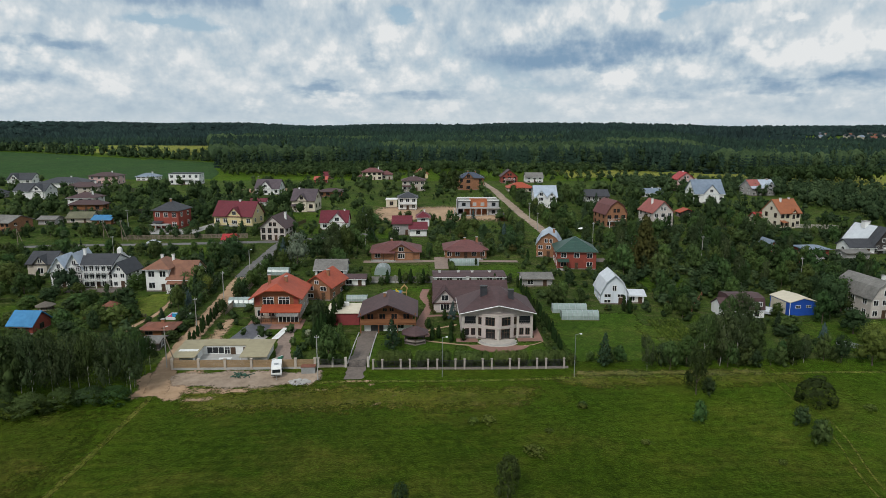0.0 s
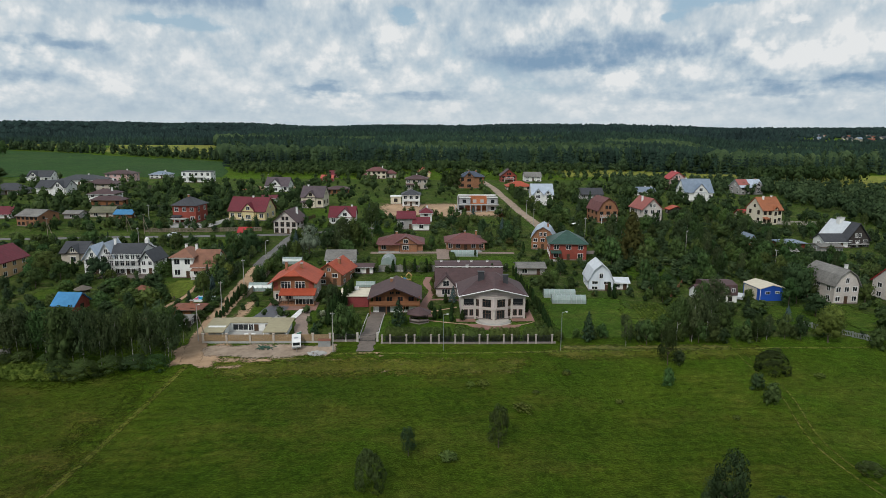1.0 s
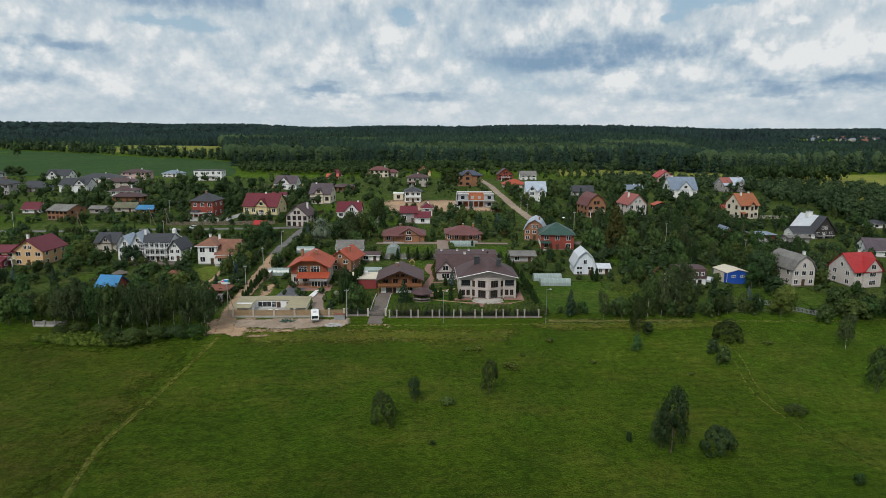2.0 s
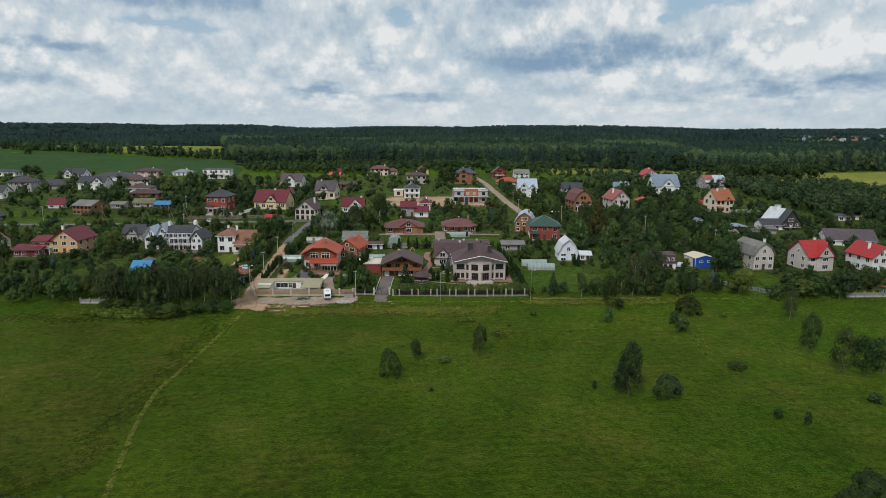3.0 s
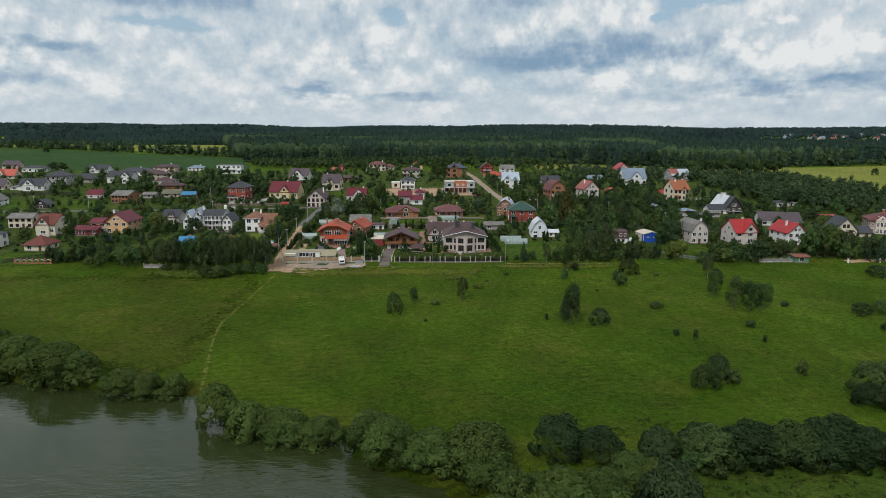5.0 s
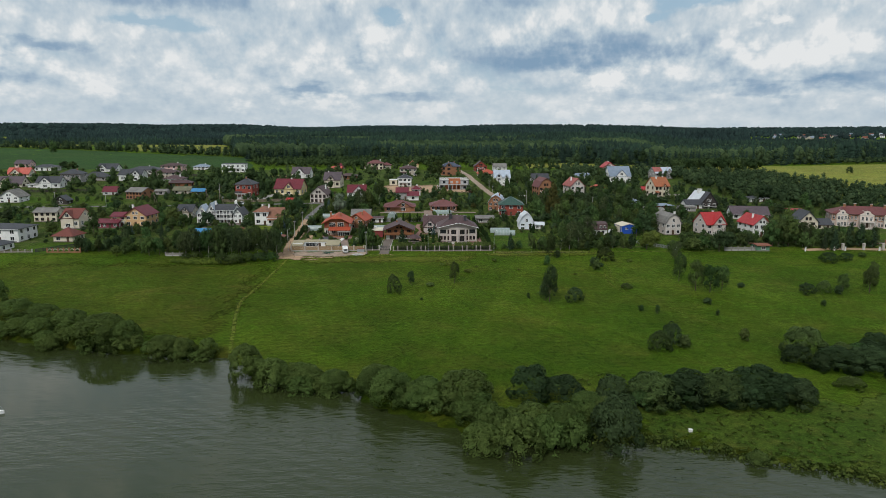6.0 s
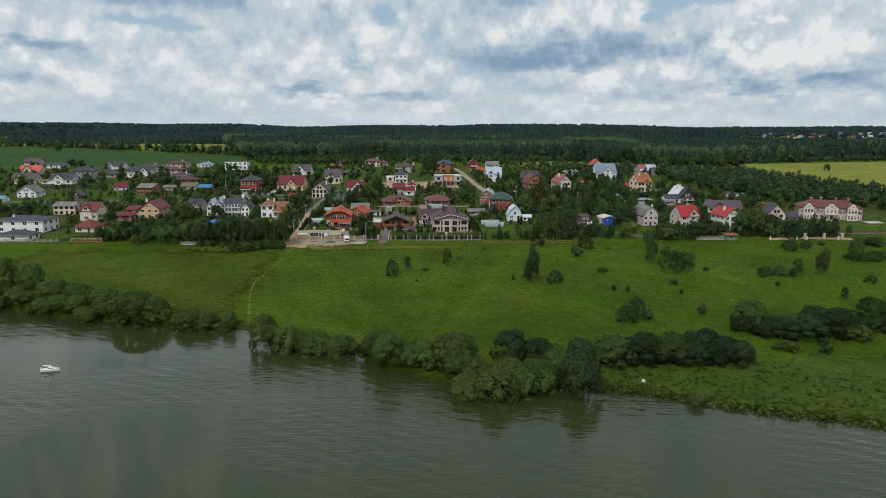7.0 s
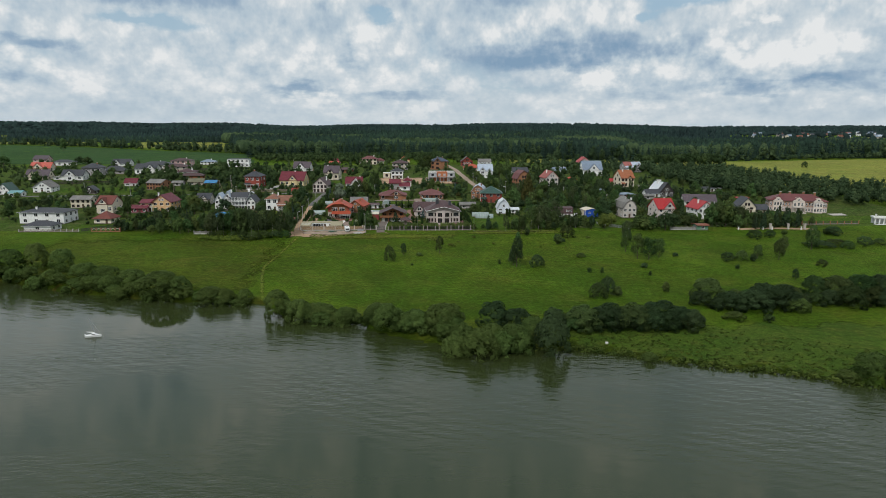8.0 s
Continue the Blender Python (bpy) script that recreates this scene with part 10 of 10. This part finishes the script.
plant("shrubdark", 98.4, 7.2, 5.6, 8.8)
plant("shrubdark", 100.1, 5.7, 3.8, 5.6)
plant("shrubdark", 102.9, 12.3, 6.0, 7.3)
plant("shrubdark", 104.3, 6.1, 3.7, 5.3)
plant("shrubdark", 108.1, 12.0, 3.9, 6.0)
plant("shrubdark", 109.4, 7.8, 5.6, 6.3)
plant("shrubdark", 111.4, 11.5, 4.0, 5.1)
plant("shrubdark", 114.8, 10.2, 3.0, 3.8)
plant("shrubdark", 116.9, 8.6, 3.7, 5.2)
plant("shrubdark", 120.4, 7.8, 4.9, 5.7)
plant("shrubdark", 121.4, 10.3, 3.4, 5.2)
plant("shrubdark", 125.1, 5.4, 6.3, 8.1)
plant("shrubdark", 127.3, 11.4, 4.0, 5.8)
plant("shrubdark", 129.4, 11.9, 3.9, 5.8)
plant("shrubdark", 132.5, 10.8, 4.9, 5.6)
plant("shrubdark", 133.9, 8.0, 5.5, 7.9)
plant("shrubdark", 136.5, 6.5, 5.3, 7.4)
plant("shrubdark", 138.1, 12.9, 5.3, 6.1)
plant("weeds", 8.3, 99.1, 1.0, 2.2)
plant("weeds", 10.8, 99.1, 1.4, 2.6)
plant("weeds", 16.6, 89.8, 1.1, 4.0)
plant("weeds", 27, 103.7, 0.8, 2.2)
plant("weeds", 75.7, 101.9, 1.0, 2.5)
plant("weeds", 20, 96, 0.5, 1.6)
plant("weeds", 34, 92, 0.6, 1.8)
plant("weeds", 52, 86, 0.7, 1.5)

# bushes of the nearest gardens
plant("shrub", -83.2, 157.4, 4, 6)
plant("shrub", -84.6, 155.8, 3, 4.5)
plant("freshbush", -74.4, 147.2, 4.6, 6.5)
plant("freshbush", -69.3, 146.5, 4.6, 6.8)
plant("shrub", -73.2, 159.5, 5, 6.5)
plant("freshbush", -75.8, 173.4, 4.5, 6)
plant("shrub", -70.8, 157.2, 3, 4)
plant("shrub", -93.7, 163.5, 3.4, 5)
plant("freshbush", -88.9, 149.5, 2.6, 4)
plant("shrub", -83.3, 162.1, 3, 4.5)
plant("pine", -94.1, 170.0, 6.0, 5.0)
plant("pine", -91.6, 171.5, 4.8, 4)
plant("broad", -108.0, 172.6, 8, 8)
plant("broad", -112.5, 176.8, 7, 6.5)
plant("shrub", -95.9, 157.6, 3, 4)
plant("freshbush", -89.3, 169.7, 3, 4)
plant("shrub", -85.1, 149.4, 2.6, 4)
plant("broad", -79.4, 143.8, 4.5, 5)
plant("shrub", -75.8, 141.8, 3, 5)
plant("broad", -66.7, 149.1, 4.0, 4.5)
plant("thuja", -102.0, 174.4, 5, 1.6)
plant("broad", -74.5, 135.5, 5, 5)
plant("shrub", -97.2, 161.1, 2.4, 4)
plant("shrub", -78.1, 159.6, 2.4, 4)
plant("freshbush", -93.2, 147.0, 3.0, 4.4)
plant("goldbush", -77.1, 149.3, 1.4, 2.6)
plant("goldbush", -86.6, 165.8, 1.4, 2.2)
plant("shrub", -84.5, 167.0, 2.0, 3.4)
plant("broad", -62.4, 173.2, 5, 4.6)
plant("spruce", -58.8, 168.4, 6, 3.4)
plant("broad", -55.9, 164.0, 5, 4.5)
plant("freshbush", -57.2, 171.7, 4.5, 4.0)
plant("bluespruce", -57.3, 159.2, 4.5, 2.6)
plant("spruce", -60.2, 148.9, 3.2, 2.2)
plant("shrub", -52.9, 148.2, 1.8, 4)
plant("shrub", -52.6, 144.2, 1.8, 4)
plant("shrub", -53.2, 141.3, 1.6, 4)
plant("shrub", -53.2, 135.9, 2.2, 4)
plant("broad", 61.8, 148.7, 6, 4.5)
plant("freshbush", 59.0, 151.0, 3, 2.6)
plant("shrub", 84.2, 148.3, 3.6, 3.2)
plant("shrub", 82.5, 141.2, 2.6, 7)
plant("broad", 101.4, 153.5, 8, 8)
plant("broad", 105.5, 155.8, 6, 6)
plant("broad", 95.6, 137.1, 6, 7)
plant("willowtree", 94.1, 128.3, 6, 7.5)
plant("birch", 68.3, 134.0, 11, 6.5)
plant("birch", 66.0, 134.0, 10, 6)
plant("birch", 71.0, 134.8, 9, 6)
plant("broad", 63.0, 134.1, 6, 6)
plant("broad", 59.4, 133.3, 5, 6)
plant("freshbush", 97.0, 177.1, 4, 5)
plant("freshbush", 100.0, 192.9, 5, 6)
plant("broad", 103.8, 189.5, 8, 9)
plant("freshbush", 106.7, 183.0, 4, 5)
plant("broad", 78.4, 173.1, 7, 9)
plant("freshbush", 77.1, 166.3, 4, 5)
# tall trees before the last gardens
plant("broad", -134.0, 151.0, 11.0, 5.2)
plant("broad", 140.5, 124.5, 10.5, 8.0)
plant("broad", 147.0, 125.0, 11.5, 8.5)
plant("birch", 152.5, 124.0, 10.0, 6.5)
plant("spruce", 167.0, 124.5, 9.0, 5.0)
plant("spruce", 172.5, 125.5, 10.0, 5.4)
plant("spruce", 178.5, 126.5, 8.5, 5.0)
plant("broad", 161.5, 123.5, 8.0, 6.5)
plant("blossombush", -24.6, 138.0, 1.6, 2.2)
plant("blossombush", -22.9, 133.5, 1.0, 1.3)
# more of the birch clump at the foot of the gardens
plant("birch", -84.0, 112.4, 10, 6.5)
plant("birch", -81.1, 112.0, 11, 7)
plant("birch", -79.2, 113.2, 9.5, 6)
plant("birch", -75.8, 112.0, 11, 7)
plant("birch", -73.3, 112.3, 10, 6)
plant("broad", -80.7, 118.0, 8, 7)
plant("broad", -85.9, 117.6, 8, 7)
plant("birch", -51.1, 110.9, 10.5, 5.5)
plant("birch", -70.3, 111.5, 10, 6)
plant("broad", -75.3, 117.5, 8, 7)
plant("meadowbush", -79.8, 111.1, 2.4, 5)
plant("meadowbush", -74.2, 110.4, 2.2, 5)
plant("meadowbush", -83.2, 110.5, 2, 5)

# ---- gardens full of trees and shrubs ----
ROADS = ((-56, -45, 100, 232), (-330, -45, 213, 231), (37, 50, 232, 420), (-52, -18, 104, 128), (-16, 30, 112, 135), (-22, 28, 128, 152))
LAWNS = ((-20, 8, 122, 140), (8, 27, 122, 135), (29, 52, 122, 153), (52, 60, 132, 148), (84, 110, 124, 144), (-12, 30, 156, 176), (-16, 30, 181, 203), (46, 58, 198, 204), (-24, 34, 266, 300), (-74, -63, 149, 170), (-222, -165, 230, 250), (182, 240, 126, 152), (-104, -94, 150, 162), (-61, -53, 146, 154), (-150, -128, 116, 136), (-7, 3, 240, 262), (-78, -62, 206, 222), (55, 68, 228, 240))


def free(x, y, pad=1.5, front=1.0):
    for a, b, c, d in ROADS + LAWNS:
        if a - pad < x < b + pad and c - pad < y < d + pad:
            return False
    return not any(abs(x - fx) < fw + pad and -fd - front < y - fy < fd + pad for fx, fy, fw, fd in FOOT)


G = random.Random(77)
FAR_LOW = []       # their shrubs, likewise
FAR = []           # trees of the far gardens, built as one wood
ZONES = (
    # x0, x1, y0, y1, spacing, chance, kinds, heights
    (48, 128, 152, 250, 6.4, 0.80, ("broad", "broad", "apple", "birch", "broad", "freshbush", "broad"), (4.5, 9)),
    (60, 150, 250, 350, 8.0, 0.66, ("broad", "birch", "spruce", "apple"), (4.5, 8.5)),
    (48, 190, 128, 155, 7.0, 0.62, ("apple", "broad", "shrub", "apple"), (4, 8)),
    (-48, 48, 176, 262, 7.5, 0.45, ("apple", "broad", "freshbush", "thuja", "apple", "goldbush", "bluespruce"), (3.5, 8)),
    (-60, 60, 262, 400, 11.0, 0.46, ("broad", "broad", "birch"), (4, 9)),
    (-60, 125, 400, 470, 9.0, 0.6, ("broad", "birch", "shrub"), (5, 11)),
    (-120, -48, 124, 222, 5.6, 0.66, ("apple", "broad", "freshbush", "shrub", "freshbush", "birch", "apple", "bluespruce", "spruce"), (3, 7)),
    (-200, -100, 150, 222, 6.8, 0.62, ("apple", "broad", "shrub", "apple"), (3.5, 8)),
    (-165, -52, 228, 330, 6.6, 0.62, ("apple", "broad", "apple", "shrub", "spruce"), (2.8, 6.5)),
    (-330, -165, 190, 330, 8.0, 0.55, ("apple", "shrub", "broad"), (3, 7)),
    (-150, -60, 330, 385, 11.0, 0.5, ("broad", "apple", "broad"), (4, 9)),
    (-330, -150, 330, 392, 9, 0.40, ("shrub", "apple"), (2.5, 6)),
    (130, 215, 155, 245, 7.5, 0.62, ("broad", "birch", "apple", "broad"), (4, 8)),
    (-48, -20, 126, 176, 6.0, 0.28, ("apple", "shrub", "thuja"), (2, 4.5)),
)
for x0, x1, y0, y1, step, chance, kinds, (ha, hb) in ZONES:
    yy = y0
    while yy < y1:
        xx = x0
        while xx < x1:
            px, py = xx + G.uniform(-0.45, 0.45) * step, yy + G.uniform(-0.45, 0.45) * step
            roll, kind, hh, ws = G.random(), G.choice(kinds), G.uniform(ha, hb), G.uniform(0.8, 1.1)
            if roll < chance and -(py + 172) * 0.66 - 8 < px < (py + 172) * 0.79 + 8 and free(px, py, 1.5, hh * 1.4):
                if py > 256 and kind in ("broad", "apple", "birch"):
                    FAR.append((px, py))
                elif kind == "shrub" and py > 185:
                    FAR_LOW.append((px, py))
                elif kind == "shrub":
                    plant("shrub", px, py, hh * 0.45, hh * 0.6 * ws)
                elif kind == "thuja":
                    plant("thuja", px, py, hh * 0.6, 1.3)
                elif kind == "birch":
                    plant("birch", px, py, hh * 1.1, hh * 0.5 * ws)
                elif kind in ("freshbush", "goldbush"):
                    plant(kind, px, py, hh * 0.5, hh * 0.65 * ws)
                elif kind == "bluespruce":
                    plant(kind, px, py, hh * 0.9, hh * 0.5 * ws)
                elif kind == "spruce":
                    plant("spruce", px, py, hh, hh * 0.5 * ws)
                elif kind == "apple":
                    plant("apple", px, py, hh * 0.72, hh * 0.78 * ws)
                else:
                    plant("broad", px, py, hh, hh * 0.72 * ws)
            xx += step
        yy += step


def hedgerow(x0, y0, x1, y1, step, kinds, ha, hb, spreadw=1.0):
    """A loose line of shrubs and small trees."""
    ln_ = math.hypot(x1 - x0, y1 - y0)
    k = int(ln_ / step)
    for i in range(k):
        q = (i + G.random()) / k
        hh, kind = G.uniform(ha, hb), G.choice(kinds)
        px, py = x0 + (x1 - x0) * q + G.uniform(-1, 1) * spreadw, y0 + (y1 - y0) * q + G.uniform(-1, 1) * spreadw
        if any(abs(px - fx) < fw - 0.5 and -fd - (hh * 1.3 if hh > 2.5 else 0) < py - fy < fd - 0.5 for fx, fy, fw, fd in FOOT):
            continue
        plant(kind, px, py, hh, hh * (0.85 if kind == "shrub" else 0.6 if kind in ("apple", "broad") else 0.45))


hedgerow(-55.0, 122, -55.8, 216, 1.7, ("shrub", "shrub", "shrub", "apple"), 1.4, 3.6, 0.8)
hedgerow(-59.5, 156, -60, 218, 3.6, ("apple", "broad", "spruce", "shrub"), 4.0, 8.5, 1.8)
hedgerow(-46.5, 150, -45.5, 222, 2.6, ("shrub", "apple", "shrub", "broad"), 2.0, 5.5, 0.8)
hedgerow(-17.6, 124.5, -17.6, 138, 2.0, ("silverbush", "freshbush", "silverbush"), 2.0, 4.0, 0.9)
hedgerow(-24.2, 124, -24.6, 142, 1.9, ("freshbush", "freshbush", "shrub"), 0.9, 1.8, 1.2)
hedgerow(-30, 152, -24, 176, 2.6, ("apple", "broad", "shrub"), 3.0, 6.5, 2.0)
hedgerow(-20, 176, 28, 178, 3.0, ("shrub", "apple", "broad"), 1.5, 4.0, 1.0)
hedgerow(30, 122.5, 72, 120.5, 2.0, ("shrub", "broad", "shrub", "apple"), 2.0, 5.0, 1.2)
hedgerow(72, 121, 84, 121, 2.0, ("shrub", "birch", "broad"), 3.0, 7.0, 1.5)
hedgerow(100, 121, 118, 121, 2.2, ("shrub", "apple", "broad"), 2.0, 5.0, 1.2)
hedgerow(30, 158, 68, 160, 2.6, ("apple", "broad", "shrub"), 2.5, 6.0, 2.0)
hedgerow(52, 230, 46, 330, 3.2, ("shrub", "broad", "apple"), 3.0, 7.0, 1.6)
hedgerow(37, 232, 34, 262, 3.0, ("shrub", "broad", "apple"), 3.0, 6.0, 1.6)
hedgerow(-140, 207, -60, 210, 2.8, ("apple", "shrub", "broad"), 2.5, 5.5, 2.5)
hedgerow(-200, 234, -60, 238, 3.2, ("shrub", "apple", "broad"), 2.0, 5.0, 2.0)
hedgerow(-128, 124, -100, 122, 2.0, ("shrub", "broad", "apple"), 2.5, 6.0, 2.0)
hedgerow(-20, 205, 34, 214, 2.8, ("apple", "broad", "shrub"), 3.0, 7.5, 3.0)
hedgerow(-12, 264, 20, 266, 3.0, ("apple", "shrub", "broad"), 2.0, 5.0, 1.5)
hedgerow(-60, 236, -24, 240, 2.8, ("apple", "shrub", "broad"), 2.5, 6.0, 2.0)
hedgerow(150, 122, 186, 124, 2.4, ("broad", "shrub", "spruce", "broad"), 4.0, 8.0, 2.2)
hedgerow(135, 130, 160, 128, 2.4, ("broad", "apple", "broad"), 4.0, 8.0, 2.2)

# low garden growth: beds, berry bushes, weeds, too many to count
bushlet = [leaf_mesh("bushlet", broad_lobes(s, 2, low=0.0, lobe=0.34), 26, 0.14, leafy_wood, s, core=0.85, grid=(4, 3)) for s in (301, 302, 303)]


def low_growth(rng, count):
    out = []
    for x0, x1, y0, y1, step, chance in ((-130, -52, 126, 222, 3.4, 0.5), (-48, -18, 128, 222, 3.2, 0.42), (28, 130, 124, 230, 3.4, 0.5), (-48, 40, 180, 262, 3.6, 0.4), (-260, -120, 140, 330, 5.0, 0.35), (-120, 150, 255, 400, 5.0, 0.16), (130, 200, 124, 200, 4.0, 0.45)):
        for py in np.arange(y0, y1, step):
            for px in np.arange(x0, x1, step):
                a, b, c = rng.uniform(-0.5, 0.5), rng.uniform(-0.5, 0.5), rng.random()
                if c < chance and free(px + a * step, py + b * step, 0.3):
                    out.append((px + a * step, py + b * step))
    return np.array(out)


shoot = [leaf_mesh("shoot", [(0, 0, 0.4, 0.45, 0.45, 0.5)], 26, 0.2, m_, s, core=0.5, flat=1.2, grid=(4, 2)) for s, m_ in ((311, weedy), (312, weedy))]


def bank_growth(rng, count):
    out = []
    for px in np.arange(30, 150, 1.7):
        sy = float(np.interp(px, SHORE_X, SHORE_Y))
        for k in range(24):
            out.append((px + rng.uniform(-0.9, 0.9), sy + 0.2 + rng.random() ** 2.2 * 30))
    return np.array(out)


def shore_fringe(rng, count):
    px = np.arange(28, 150, 0.8) + rng.uniform(-0.3, 0.3, len(np.arange(28, 150, 0.8)))
    return np.stack([px, np.interp(px, SHORE_X, SHORE_Y) + rng.uniform(-0.2, 0.9, len(px))], -1)


def potato_rows(rng, count):
    return np.array([(52.6 + 1.0 * i + rng.uniform(-0.12, 0.12), 133 + 0.75 * j + rng.uniform(-0.2, 0.2)) for i in range(8) for j in range(19) if rng.random() < 0.93])


stand("bank_weeds", "tall weeds and tussocks over the river bank", bank_growth, shoot, 0.15, 0.6, 1.9, 25)
stand("shore_fringe", "dark overhanging weeds along the waterline", shore_fringe, shoot, 0.7, 2.0, 1.2, 26)
bright_weeds = wood_mat("tall_weeds", (0.105, 0.165, 0.028), (0.175, 0.245, 0.046), 0.5)
tall_shoot = [leaf_mesh("shoot", [(0, 0, 0.4, 0.45, 0.45, 0.5)], 70, 0.11, bright_weeds, s, core=0.5, flat=1.2, grid=(4, 2)) for s in (313, 314)]
stand("tall_weeds", "bright green bed of tall weeds before the birches", cells(-88, -62, 101, 110, 0.75, lambda x, y: ((x + 75) / 12.5) ** 2 + ((y - 105.6 - (x + 75) * -0.1) / 3.4) ** 2 < 1), tall_shoot, 0.5, 1.4, 1.5, 28)
stand("potato_plants", "rows of leafy potato plants in a garden bed", potato_rows, tall_shoot, 0.5, 0.8, 1.2, 27)
stand("undergrowth", "low garden shrubs, berry bushes and weeds between the houses", low_growth, bushlet, 0.7, 2.4, 1.3, 21)
stand("garden_trees", "many leafy trees in the far gardens", lambda rng, count: np.array(FAR), alder, 4, 9.5, 0.8, 22)
stand("garden_shrubs", "many leafy shrubs in the far gardens", lambda rng, count: np.array(FAR_LOW), alder, 1.6, 3.4, 1.3, 23)


def thicket(rng, count):
    out = []
    for x0, x1, y0, y1, step, chance in ((50, 130, 152, 252, 4.2, 0.72), (60, 175, 252, 345, 5.5, 0.5), (-110, -56, 136, 215, 4.6, 0.34), (-200, -110, 160, 215, 5.0, 0.40), (-160, -56, 232, 325, 5.0, 0.40), (130, 190, 150, 240, 5.0, 0.5), (-40, 40, 200, 260, 5.0, 0.35), (-130, -52, 122, 134, 3.5, 0.55)):
        for py in np.arange(y0, y1, step):
            for px in np.arange(x0, x1, step):
                a, b, c = rng.uniform(-0.5, 0.5), rng.uniform(-0.5, 0.5), rng.random()
                if c < chance and free(px + a * step, py + b * step, 0.8, 4.0):
                    out.append((px + a * step, py + b * step))
    return np.array(out)


stand("thicket", "dense fruit bushes and saplings filling the gardens", thicket, alder_dark, 1.8, 4.6, 1.05, 24)
